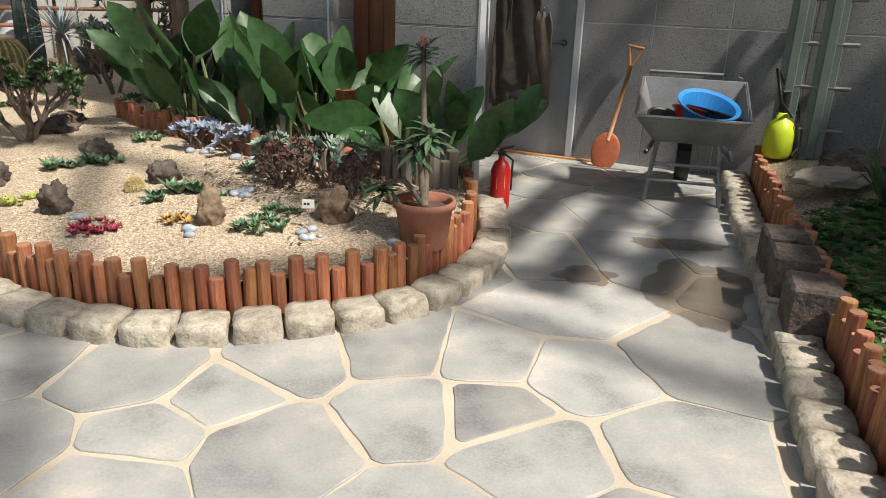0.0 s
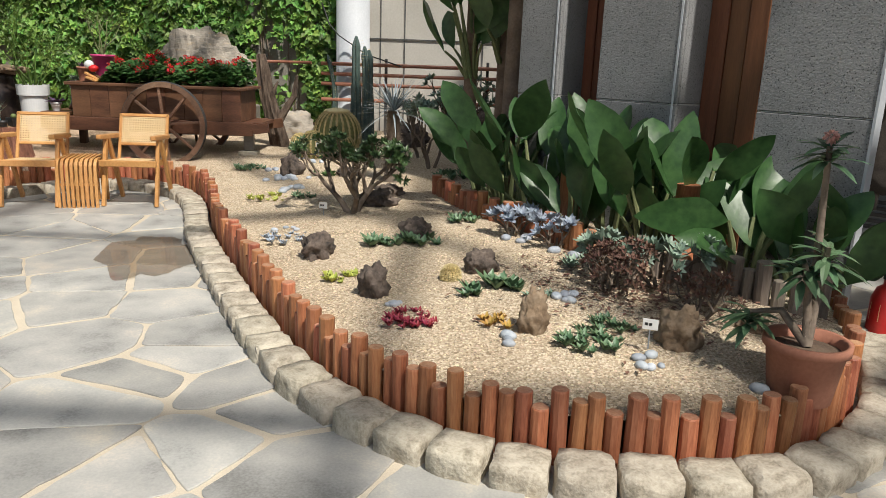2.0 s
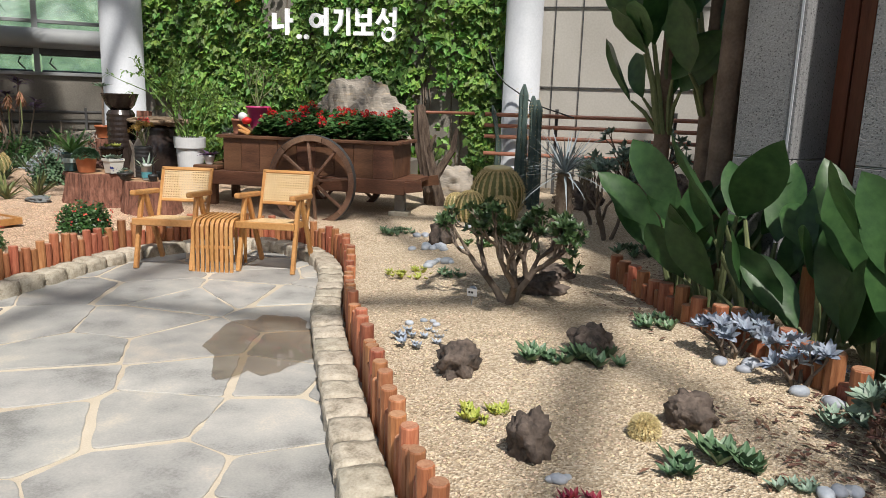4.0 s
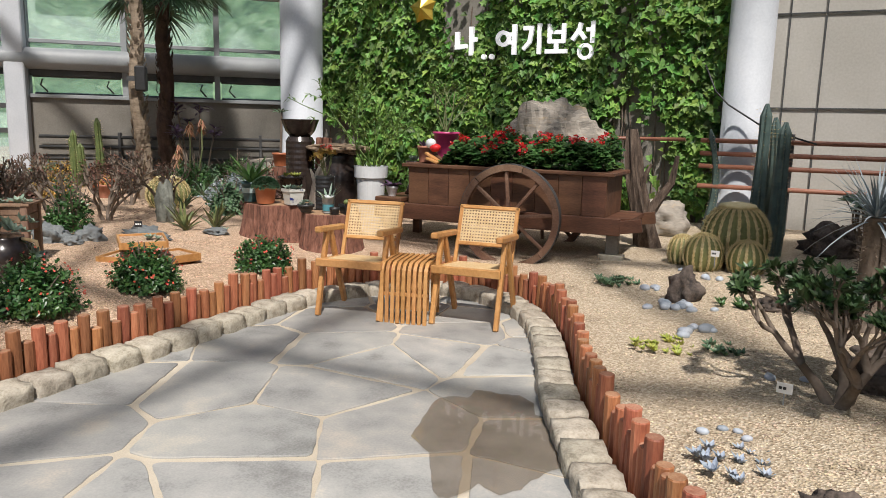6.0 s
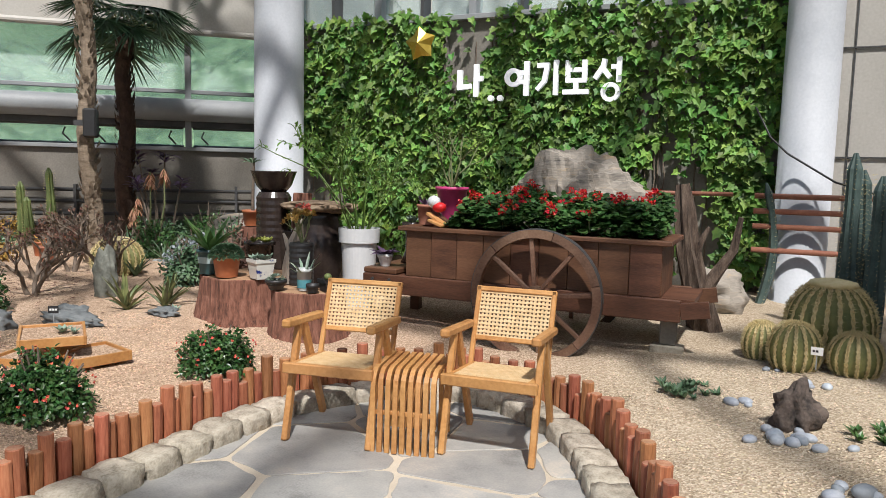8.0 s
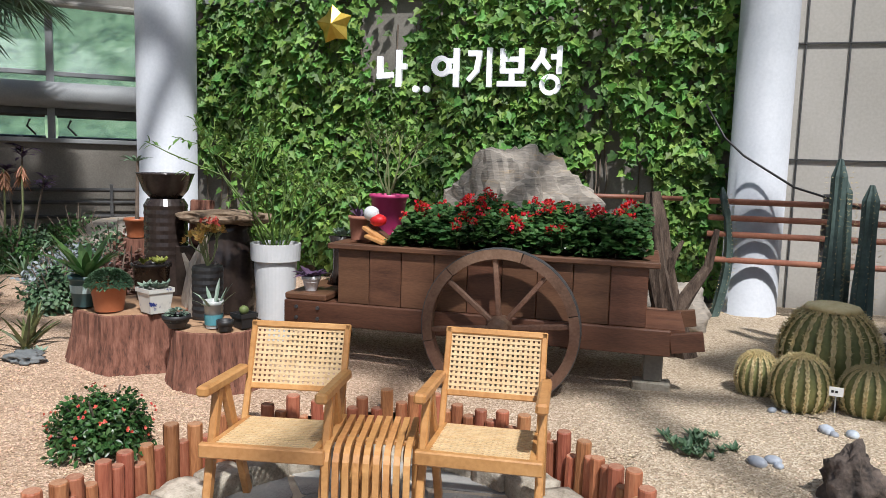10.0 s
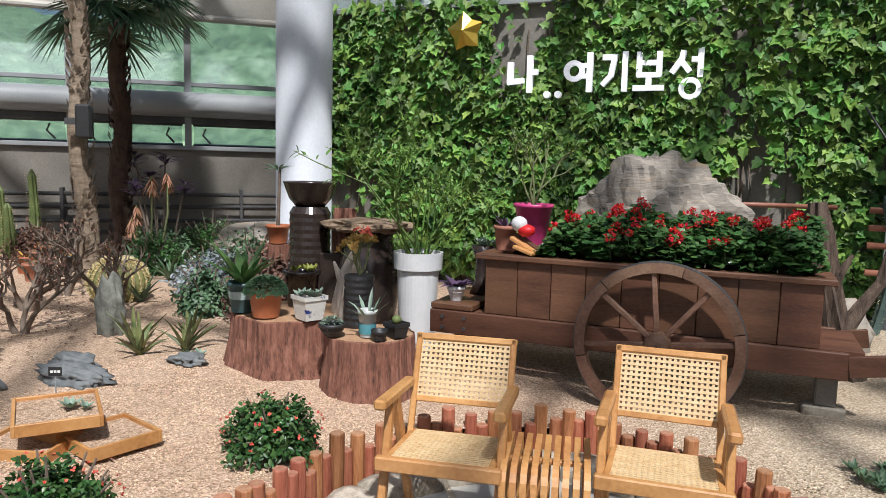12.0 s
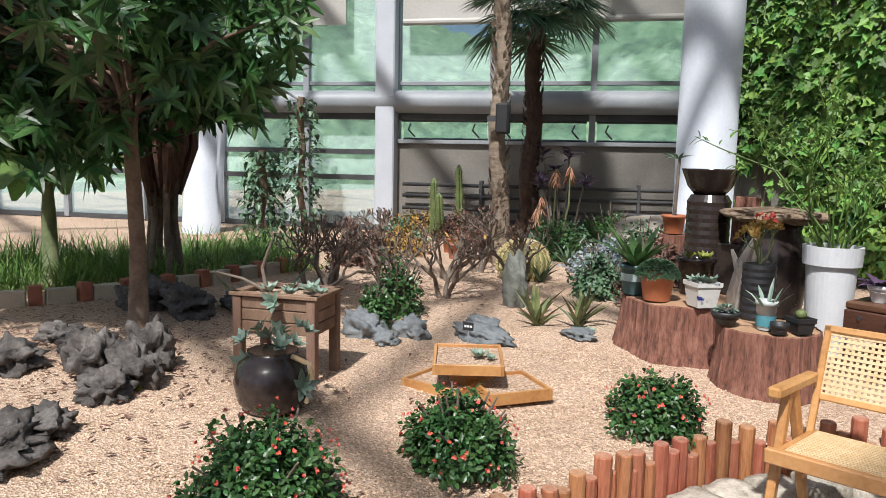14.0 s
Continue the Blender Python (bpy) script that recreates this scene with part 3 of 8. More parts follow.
def stone_facade():
    """Stone-clad piers with timber boards between them, and the recessed entry."""
    def pier(name, s0, s1, deep=0.5):
        root = tagged(new(name), "pier clad in pitted grey stone panels", "wall", kind="structure")
        root.matrix_basis = facade(s0)
        w = s1 - s0
        part("core", Acc().box(0.02, 0.02, 0, w - 0.02, deep, 6.4), M_CONCRETE, root)
        for z0, z1 in ((0.0, 1.235), (1.245, 2.475), (2.485, 3.72), (3.73, 4.95), (4.96, 6.4)):
            part("panel", Acc().box(0, 0, z0, w, 0.03, z1, 0.004), M_GRANITE, root)
            part("panel", Acc().box(w - 0.03, 0.032, z0, w, deep - 0.05, z1, 0.004), M_GRANITE, root)
        for z in (1.2385, 2.4785, 3.7235, 4.9535):
            part("joint", Acc().box(0.004, 0.003, z, w - 0.004, 0.02, z + 0.004).box(w - 0.02, 0.034, z, w - 0.003, deep - 0.06, z + 0.004), M_JOINT, root)
    for k, (s0, s1) in enumerate(((-1.36, -0.99), (-0.625, 0.0), (0.532, 1.17))):
        pier("wall_east_%d" % (k + 1), s0, s1, 0.14 if k == 2 else 0.5)
        if k < 2:
            tagged(part("pier_trim", Acc().box(s1 - 0.034, -0.004, 0, s1 - 0.02, 0.0, 6.4, m=facade(0.0)), M_WHITEP), "thin pale metal strip along the pier corner", "trim", kind="structure")
    tagged(part("pier_trim", Acc().box(1.17, -0.004, 0, 1.185, 0.1, 6.4, m=facade(0.0)), M_WHITEP), "pale metal corner trim of the pier", "trim", kind="structure")
    for k, (s0, s1) in enumerate(((-0.99, -0.625), (0.0, 0.532))):
        root = tagged(new("timber_infill_%d" % (k + 1)), "vertical brown timber boards between stone piers", "wall", kind="structure")
        root.matrix_basis = facade(s0)
        n = 4
        for i in range(n):
            a = (s1 - s0) * i / n
            part("board", Acc().box(a + 0.003, 0.31 + 0.008 * (i % 2), 0, a + (s1 - s0) / n - 0.003, 0.37, 6.4, 0.004), M_FACADEWOOD, root)
    ret = Acc().box(-1.36, 0.5, 0, -1.22, 6.0, 6.4, m=facade(0.0))
    tagged(part("wall_east_return", ret, M_GRANITE), "grey stone return wall of the building", "wall", kind="structure")
    # recessed entry wall, with tall stone panels
    root = tagged(new("wall_entry"), "entry wall clad in pitted grey stone panels", "wall", kind="structure")
    root.matrix_basis = facade(-0.27, -1.94)
    part("core", Acc().box(1.66, 0.04, 0, 6.5, 0.3, 5).box(-0.5, 0.04, 0, 0.7, 0.3, 5).box(0.7, 0.04, 2.1, 1.66, 0.3, 5), M_CONCRETE, root)
    a = 1.66
    while a < 6.3:
        for z0, z1 in ((0.0, 1.235), (1.245, 2.475), (2.485, 3.72)):
            part("panel", Acc().box(a + 0.003, 0, z0, a + 0.617, 0.035, z1, 0.003), M_GRANITE, root)
        a += 0.62
    part("joint", Acc().box(1.665, 0.005, 0.002, 6.3, 0.033, 3.715), M_JOINT, root)
    part("panel", Acc().box(-0.4, 0, 0, 0.69, 0.035, 3.7, 0.003), M_GRANITE, root)
    part("panel", Acc().box(0.7, 0, 2.12, 1.65, 0.035, 3.7, 0.003), M_GRANITE, root)
    side = Acc().box(-0.5, 0.42, 0, -0.44, 1.94, 5, m=facade(0.0))
    tagged(part("wall_entry_side", side, M_GRANITE), "stone side wall of the recessed entry", "wall", kind="structure")
    back = Acc().box(6.4, -2.0, 0, 6.6, 2.2, 5, m=facade(0.0))
    tagged(part("wall_entry_end", back, M_GRANITE), "dark stone end wall of the entry", "wall", kind="structure")
    # unseen roof slabs, added with an eave to shade the facade
    roof = Acc().box(0.42, 1.75, 4.2, 6.6, 2.2, 4.4, m=facade(0.0)).box(-1.36, -0.45, 6.4, 0.42, 3.0, 6.6, m=facade(0.0)).box(0.42, 2.0, 6.4, 6.6, 3.0, 6.6, m=facade(0.0))
    tagged(part("ceiling_entry", roof, M_CONCRETE), "unseen flat roof added over the entry and the stone building", "ceiling", kind="structure")
    # added out of view: slats shade the entry, gaps let sun streaks through
    canopy = tagged(new("ceiling_canopy"), "unseen slatted canopy added to shade the entry", "ceiling", kind="structure")
    slats = Acc()
    a = 3.3
    k = 0
    while a < 6.6:
        slats.box(a, -1.95 + 0.25 * (k % 3), 4.2, a + 0.3, 0.6, 4.26, m=facade(0.0))
        a += 0.42 + (0.06, 0.16, 0.1)[k % 3]
        k += 1
    part("slats", slats, M_FACADEWOOD, canopy)
    door = tagged(new("door_1"), "grey steel door with white frame, closed, work clothes on it", "door", kind="structure")
    door.matrix_basis = facade(-0.27, -1.94)
    part("door_frame", Acc().box(0.7, -0.04, 0.0, 0.76, 0.08, 2.1, 0.004).box(1.6, -0.04, 0.0, 1.66, 0.08, 2.1, 0.004).box(0.76, -0.04, 2.04, 1.6, 0.08, 2.1, 0.004), M_WHITEP, door, "white steel frame")
    leaf = part("door_leaf", Acc().box(0.765, 0.0, 0.02, 1.595, 0.05, 2.035, 0.003), M_STEEL, door)
    part("door_handle", Acc().tube([(1.5, -0.06, 1.05), (1.38, -0.065, 1.05)], 0.011, 8).tube([(1.5, 0, 1.05), (1.5, -0.065, 1.05)], 0.013, 8).tube([(1.5, -0.012, 1.05), (1.5, 0.0, 1.05)], 0.03, 14), M_DARKSTEEL, leaf, "round dark steel lever handle")
    part("threshold", Acc().box(0.7, -0.09, 0.0, 1.9, -0.045, 0.025, 0.004), M_TEAK, door, "worn timber threshold strip")
    for i in range(5):
        part("louvre", Acc().box(0.86, -0.02, 0.3 + i * 0.05, 1.2, 0.0, 0.33 + i * 0.05, 0.002), M_DARKSTEEL, leaf)


stone_facade()


def roof():
    """Steel greenhouse roof: round trusses, purlins and glass."""
    r = tagged(new("ceiling"), "steel and glass greenhouse roof", "ceiling", kind="structure")
    frame_mesh = Acc()
    for y in np.arange(-7.65, 17, 2.9):
        frame_mesh.box(-20, y, 6.5, 9, y + 0.12, 6.7)
    for x in np.arange(-17.85, 9, 3.6):
        frame_mesh.box(x, -9, 6.7, x + 0.1, 17, 6.9)
    for x in (-2.6, 2.4, 7.4):
        frame_mesh.beam((x + 4.9, -9, 7.1), (x - 13.0, 17, 7.1), 0.16, 0.12, c=0)
    part("roof_frame", frame_mesh, M_STEEL, r)
    g = part("roof_glass", Acc().box(-20, -9, 7.3, 9, 17, 7.306), glass("roof_glass", (0.95, 0.97, 0.96), 0.93), r)
    g.visible_shadow = False


roof()
# plain walls that close the place behind the walk
tagged(part("wall_south", Acc().box(-20, -6.4, 0, 9, -6.2, 1.2), M_CONCRETE), "low concrete wall closing the greenhouse", "wall", kind="structure")
tagged(part("wall_right", Acc().box(9, -6.4, 0, 9.2, 14, 4.5), M_CONCRETE), "plain concrete side wall", "wall", kind="structure")


def hills():
    R0 = random.Random(4)
    acc = Acc()
    rows = 70
    cols = 320
    for j in range(rows):
        for i in range(cols):
            a = radians(60 + 150 * i / (cols - 1))
            d = 55 + j * 1.43
            lift = min(1.0, max(0.12, (math.degrees(a) - 100) / 25))
            h = -3 + 46 * lift * (j / (rows - 1)) ** 0.85 * (0.8 + 0.4 * noise.noise(Vector((i * 0.027, 0, 3)))) + 1.1 * noise.noise(Vector((i * 0.4, j * 0.5, 0))) + 0.7 * R0.random()
            acc.v.append((d * math.cos(a), d * math.sin(a), h))
    for j in range(rows - 1):
        for i in range(cols - 1):
            acc.f.append((j * cols + i, j * cols + i + 1, (j + 1) * cols + i + 1, (j + 1) * cols + i))
            acc.s.append(0)
    single("backdrop", acc, M_HILL, "hazy wooded hillside outside the greenhouse", "hill", kind="structure", smooth=True)
    tagged(part("ground_outside", Acc().box(-200, -200, -0.6, 200, 200, -0.5), M_HILL), "green ground outside the greenhouse", "ground", kind="structure")


hills()


# ---- chairs and table ----
def cane(acc, x0, x1, y0, y1, step, w, m):
    """A woven net of flat cane strands in the plane of m."""
    x = x0
    while x <= x1:
        acc.box(x - w / 2, y0, 0.0, x + w / 2, y1, 0.0025, m=m)
        x += step
    y = y0
    while y <= y1:
        acc.box(x0, y - w / 2, 0.0022, x1, y + w / 2, 0.005, m=m)
        y += step


def cane_chair(m):
    c = thing("armchair", "honey-coloured wooden armchair with woven cane seat and back", "chair", m, "chairs by the cart")
    for sx in (-1, 1):
        x = sx * 0.245
        part("front_leg", Acc().beam((x, 0.0, 0.0), (x, 0.17, 0.63), 0.034, 0.05, up=(0, 1, 0), c=0.006), M_TEAK, c)
        part("rear_leg", Acc().beam((x, 0.52, 0.0), (x, 0.23, 0.63), 0.034, 0.05, up=(0, 1, 0), c=0.006), M_TEAK, c)
        part("armrest", Acc().beam((x, 0.0, 0.655), (x, 0.47, 0.625), 0.052, 0.045, c=0.01), M_TEAK, c)
        part("back_post", Acc().beam((sx * 0.225, 0.415, 0.36), (sx * 0.225, 0.585, 0.83), 0.028, 0.03, up=(0, 1, 0), c=0.005), M_TEAK, c)
        part("side_rail", Acc().beam((sx * 0.215, 0.02, 0.41), (sx * 0.215, 0.46, 0.375), 0.03, 0.055, c=0.005), M_TEAK, c)
    part("front_rail", Acc().box(-0.262, -0.005, 0.38, 0.262, 0.03, 0.44, 0.006), M_TEAK, c)
    part("rear_rail", Acc().box(-0.23, 0.435, 0.345, 0.23, 0.465, 0.4, 0.005), M_TEAK, c)
    tilt = math.degrees(math.atan2(0.585 - 0.415, 0.83 - 0.36))
    mb = pose(0, 0.415, 0.36, 90 - tilt, 0, 0)
    part("top_rail", Acc().box(-0.24, 0.47, -0.015, 0.24, 0.5, 0.015, 0.005, m=mb), M_TEAK, c)
    part("lower_rail", Acc().box(-0.212, 0.18, -0.012, 0.212, 0.207, 0.012, 0.004, m=mb), M_TEAK, c)
    b = Acc()
    cane(b, -0.212, 0.212, 0.207, 0.472, 0.0235, 0.0128, mb)
    part("backrest", b, M_CANE, c, "woven cane back")
    s = Acc()
    cane(s, -0.21, 0.21, 0.0, 0.42, 0.0233, 0.0126, pose(0, 0.028, 0.43, -4.5, 0, 0))
    part("seat", s, M_CANE, c, "woven cane seat")
    return c


def slat_table(m):
    t = thing("side_table", "slatted bent-wood side table between the armchairs", "table", m)
    for i in range(9):
        x = -0.165 + i * 0.0413
        prof = [(0.0, 0.0), (0.012, 0.36)] + [(0.012 + 0.09 * (1 - math.cos(a)), 0.36 + 0.09 * math.sin(a)) for a in (0.4, 0.8, 1.2, math.pi / 2)] + [(0.42, 0.455)] 
        acc = Acc()
        w, th = 0.026, 0.02
        v, f = [], []
        for k, (y, z) in enumerate(prof):
            y0, z0 = prof[max(k - 1, 0)]
            y1, z1 = prof[min(k + 1, len(prof) - 1)]
            dn = Vector((0, y1 - y0, z1 - z0)).normalized()
            nn = Vector((0, dn.z, -dn.y)) * th
            for dx in (-w / 2, w / 2):
                v.append((x + dx, y, z))
                v.append((x + dx, y + nn.y, z + nn.z))
        for k in range(len(prof) - 1):
            a = 4 * k
            f += [(a, a + 2, a + 6, a + 4), (a + 1, a + 5, a + 7, a + 3), (a, a + 4, a + 5, a + 1), (a + 2, a + 3, a + 7, a + 6)]
        e = 4 * (len(prof) - 1)
        f += [(0, 1, 3, 2), (e, e + 2, e + 3, e + 1)]
        part("slat", acc.add(v, f), M_TEAK, t)
        part("rear_slat", Acc().box(x - w / 2, 0.4, 0.0, x + w / 2, 0.42, 0.45, 0.003), M_TEAK, t)
    part("crossbar", Acc().box(-0.18, 0.022, 0.2, 0.18, 0.04, 0.225, 0.003), M_TEAK, t)
    part("crossbar", Acc().box(-0.18, 0.2, 0.405, 0.18, 0.23, 0.425, 0.003), M_TEAK, t)
    return t


chair = cane_chair(pose(-2.33, 8.80, 0.006, 0, 0, 10))
copy_thing(chair, pose(-1.475, 9.0, 0.006, 0, 0, 5))
slat_table(pose(-1.905, 8.87, 0.006, 0, 0, 12))


# ---- flower cart ----
def cart():
    z0 = gz(-1.7, 10.6)
    c = thing("flower_cart", "brown wooden flower cart with one spoked wheel showing", "cart", pose(0, 0, 0))
    x0, x1, ya, yb = -2.76, -0.84, 10.55, 11.2
    n = 9
    for i in range(n):
        a, b = x0 + (x1 - x0) * i / n, x0 + (x1 - x0) * (i + 1) / n
        part("front_board", Acc().box(a + 0.002, ya, 0.7, b - 0.002, ya + 0.025, 1.05, 0.003), M_CARTWOOD, c)
        part("back_board", Acc().box(a + 0.002, yb - 0.025, 0.7, b - 0.002, yb, 1.05, 0.003), M_CARTWOOD, c)
    for x in (x0, x1 - 0.025):
        part("end_board", Acc().box(x, ya + 0.027, 0.7, x + 0.025, yb - 0.027, 1.05, 0.003), M_CARTWOOD, c)
    part("rim", Acc().box(x0 - 0.06, ya - 0.035, 1.05, x1 + 0.06, ya + 0.06, 1.085, 0.006), M_CARTWOOD, c)
    part("rim", Acc().box(x0 - 0.06, yb - 0.06, 1.05, x1 + 0.06, yb + 0.035, 1.085, 0.006), M_CARTWOOD, c)
    part("rim", Acc().box(x0 - 0.06, ya + 0.062, 1.05, x0 + 0.04, yb - 0.062, 1.085, 0.006), M_CARTWOOD, c)
    part("rim", Acc().box(x1 - 0.04, ya + 0.062, 1.05, x1 + 0.06, yb - 0.062, 1.085, 0.006), M_CARTWOOD, c)
    part("floor_board", Acc().box(-3.1, ya + 0.03, 0.66, -0.62, yb - 0.03, 0.697), M_CARTWOOD, c)
    for y in (ya - 0.04, yb + 0.002):
        part("long_beam", Acc().box(-3.12, y, 0.55, -0.7, y + 0.038, 0.7, 0.006).beam((-0.702, y + 0.019, 0.625), (-0.52, y + 0.019, 0.655), 0.038, 0.11), M_CARTWOOD, c)
    part("seat_board", Acc().box(-3.12, ya - 0.03, 0.702, -2.83, yb, 0.745, 0.008), M_CARTWOOD, c)
    for x in (-3.03, -2.88):
        for z in (0.59, 0.66):
            part("bolt", Acc().tube([(x, ya - 0.052, z), (x, ya - 0.036, z)], 0.012, 8), M_DARKSTEEL, c)
    part("leg", Acc().box(-2.98, ya + 0.05, z0 - 0.05, -2.9, ya + 0.13, 0.66, 0.006), M_CARTWOOD, c)
    part("leg", Acc().box(-2.98, yb - 0.13, z0 - 0.05, -2.9, yb - 0.05, 0.66, 0.006), M_CARTWOOD, c)
    # wheel
    def wheel(y):
        cx, cz, r = -1.67, 0.655, 0.47
        w = new("wheel")
        w.parent = c
        w.matrix_basis = pose(cx, y, cz, 90, 0, 0)
        n = 48
        for k in range(6):
            seg = Acc()
            v, f = [], []
            m_ = 9
            for i in range(m_):
                a = 2 * math.pi * (k + (i + 0.03) / (m_ - 0.9)) / 6 + 0.25
                for rr, zz in ((r, -0.032), (r, 0.032), (r - 0.058, 0.032), (r - 0.058, -0.032)):
                    v.append((rr * math.cos(a), rr * math.sin(a), zz))
            for i in range(m_ - 1):
                for q in range(4):
                    f.append((4 * i + q, 4 * i + (q + 1) % 4, 4 * i + 4 + (q + 1) % 4, 4 * i + 4 + q))
            f += [(0, 3, 2, 1), (4 * m_ - 4, 4 * m_ - 3, 4 * m_ - 2, 4 * m_ - 1)]
            part("felloe", seg.add(v, f), M_WHEEL, w, smooth=False)
        for k in range(8):
            a = 2 * math.pi * k / 8 + 0.1
            part("spoke", Acc().beam((0.06 * math.cos(a), 0.06 * math.sin(a), 0), ((r - 0.055) * math.cos(a), (r - 0.055) * math.sin(a), 0), 0.03, 0.034, c=0.005), M_WHEEL, w)
        part("hub", Acc().lathe([(0.07, -0.05), (0.078, 0.0), (0.065, 0.06), (0.03, 0.075)], 20), M_WHEEL, w)
        part("axle_pin", Acc().tube([(0, 0, 0.07), (0, 0, 0.1)], 0.012, 8), M_DARKSTEEL, w)
        part("tyre", Acc().lathe([(r, -0.03), (r + 0.006, -0.03), (r + 0.006, 0.03), (r, 0.03)], 48, close=False), M_DARKSTEEL, w)
    wheel(10.42)
    wheel(11.36)
    part("axle", Acc().tube([(-1.67, 10.4, 0.655), (-1.67, 11.38, 0.655)], 0.03, 10), M_DARKSTEEL, c)
    part("soil", Acc().box(x0 + 0.027, ya + 0.027, 0.9, x1 - 0.027, yb - 0.027, 1.02), M_SOIL, c)
    # block under the cart's end
    zb = gz(-0.78, 10.7)
    single("paving_block", Acc().box(-0.9, 10.6, zb - 0.04, -0.68, 10.72, zb + 0.045, 0.008), M_KERB, "pale concrete block lying on the gravel", "block")
    single("support_block", Acc().box(-0.84, 10.62, zb + 0.046, -0.73, 10.7, 0.55, 0.008), M_CONCRETE, "grey concrete block propping up the cart", "block")


cart()


# ---- stumps ----
def stump(name, x, y, r, top, seed):
    z0 = gz(x, y) - 0.05
    s = thing(name, "red-brown sawn tree stump used as a plant stand", "stump", pose(x, y, z0), "tree stumps")
    h = top - z0
    def wob(a, z):
        k = 1 + 0.06 * noise.noise(Vector((math.cos(a) * 2 + seed, math.sin(a) * 2, z * 1.2))) + 0.075 * noise.noise(Vector((math.cos(a) * 11, math.sin(a) * 11 + seed, z * 1.0)))
        return k
    part("bark", Acc().lathe([(r * 1.17, 0), (r * 1.1, h * 0.2), (r * 1.02, h * 0.6), (r, h * 0.97), (r * 0.97, h - 0.004)], 64, wob=wob, close=False), M_BARK, s, "furrowed red-brown bark", smooth=False)
    part("top", Acc().lathe([(r * 0.965, h - 0.012), (r * 0.6, h), (0.01, h + 0.002)], 64, wob=wob), M_STUMPTOP, s, "pale sawn top")
    return s


stump("tree_stump", -3.97, 10.18, 0.37, 0.665, 1)
stump("tree_stump", -3.3, 10.03, 0.27, 0.625, 5)


def letters():
    """White cut-out letters of the sign, built of bars and rings."""
    y, th = 13.30, 0.05
    root = thing("wall_sign", "white cut-out lettering on the ivy wall", "sign")
    def glyph(name, ox, bars, rings=()):
        acc = Acc()
        for x0, z0, x1, z1, w in bars:
            d = Vector((x1 - x0, 0, z1 - z0))
            nn = Vector((-d.z, 0, d.x)).normalized() * (w / 2)
            p0, p1 = Vector((ox + x0, y, 2.36 + z0)), Vector((ox + x1, y, 2.36 + z1))
            v = []
            for yy in (-th / 2, th / 2):
                for q in (p0 - nn, p1 - nn, p1 + nn, p0 + nn):
                    v.append((q.x, y + yy, q.z))
            acc.add(v, [(0, 1, 2, 3), (7, 6, 5, 4), (0, 4, 5, 1), (1, 5, 6, 2), (2, 6, 7, 3), (3, 7, 4, 0)])
        for cx, cz, r, w in rings:
            mm = Matrix.Translation((ox + cx, y, 2.36 + cz)) @ pose(0, 0, 0, 90, 0, 0)
            acc.lathe([(r - w, -th / 2), (r, -th / 2), (r, th / 2), (r - w, th / 2), (r - w, -th / 2)], 28, m=mm, close=False)
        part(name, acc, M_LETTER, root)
    glyph("syllable", -3.55, [(0.03, 0.30, 0.03, 0.08, 0.055), (0.0, 0.105, 0.17, 0.12, 0.055), (0.23, 0.36, 0.23, 0.0, 0.055), (0.23, 0.2, 0.31, 0.2, 0.055)])
    glyph("dot", -3.14, [], [(0, -0.02, 0.033, 0.032)])
    glyph("dot", -3.03, [], [(0, -0.02, 0.033, 0.032)])
    glyph("syllable", -2.98, [(0.25, 0.37, 0.25, 0.0, 0.055), (0.17, 0.25, 0.25, 0.25, 0.045), (0.17, 0.15, 0.25, 0.15, 0.045)], [(0.1, 0.2, 0.1, 0.048)])
    glyph("syllable", -2.61, [(0.0, 0.32, 0.135, 0.32, 0.05), (0.115, 0.335, 0.08, 0.14, 0.05), (0.085, 0.155, 0.0, 0.06, 0.045), (0.21, 0.37, 0.21, 0.0, 0.05)])
    glyph("syllable", -2.32, [(0.05, 0.36, 0.05, 0.14, 0.05), (0.23, 0.36, 0.23, 0.14, 0.05), (0.05, 0.26, 0.23, 0.26, 0.045), (0.03, 0.15, 0.25, 0.15, 0.045), (0.14, 0.15, 0.14, 0.04, 0.05), (0.0, 0.03, 0.28, 0.03, 0.05)])
    glyph("syllable", -1.98, [(0.1, 0.36, 0.08, 0.26, 0.05), (0.08, 0.28, 0.0, 0.16, 0.05), (0.08, 0.27, 0.16, 0.17, 0.05), (0.25, 0.38, 0.25, 0.12, 0.05), (0.17, 0.28, 0.25, 0.28, 0.045)], [(0.17, 0.02, 0.1, 0.045)])
    stand = Acc()
    for x in (-3.4, -2.75, -2.1, -1.75):
        stand.tube([(x, 13.28, 2.45), (x, 13.5, 2.45)], 0.008, 6)
    part("stand_off", stand, M_DARKSTEEL, root)


letters()


# ---- plants ----
M_STEM = mat("green_stem", [(0.1, 0.13, 0.05), (0.2, 0.22, 0.1)], rough=0.7, scale=9, fine=50, bump=0.3)
M_BRANCH = mat("grey_branch", [(0.1, 0.075, 0.055), (0.23, 0.18, 0.14)], rough=0.85, scale=9, fine=50, bump=0.5)
M_TRUNK = mat("brown_trunk", [(0.13, 0.085, 0.055), (0.27, 0.19, 0.135)], rough=0.9, scale=8, fine=50, bump=0.7)
M_PALMTRUNK = mat("ringed_palm_trunk", [(0.16, 0.12, 0.08), (0.33, 0.26, 0.19)], rough=0.9, scale=6, fine=40, bump=0.9, stretch=(1, 1, 3))
M_CACTUS = mat("cactus_green", [(0.07, 0.1, 0.03), (0.15, 0.19, 0.06)], rough=0.6, scale=8, fine=60, bump=0.3)
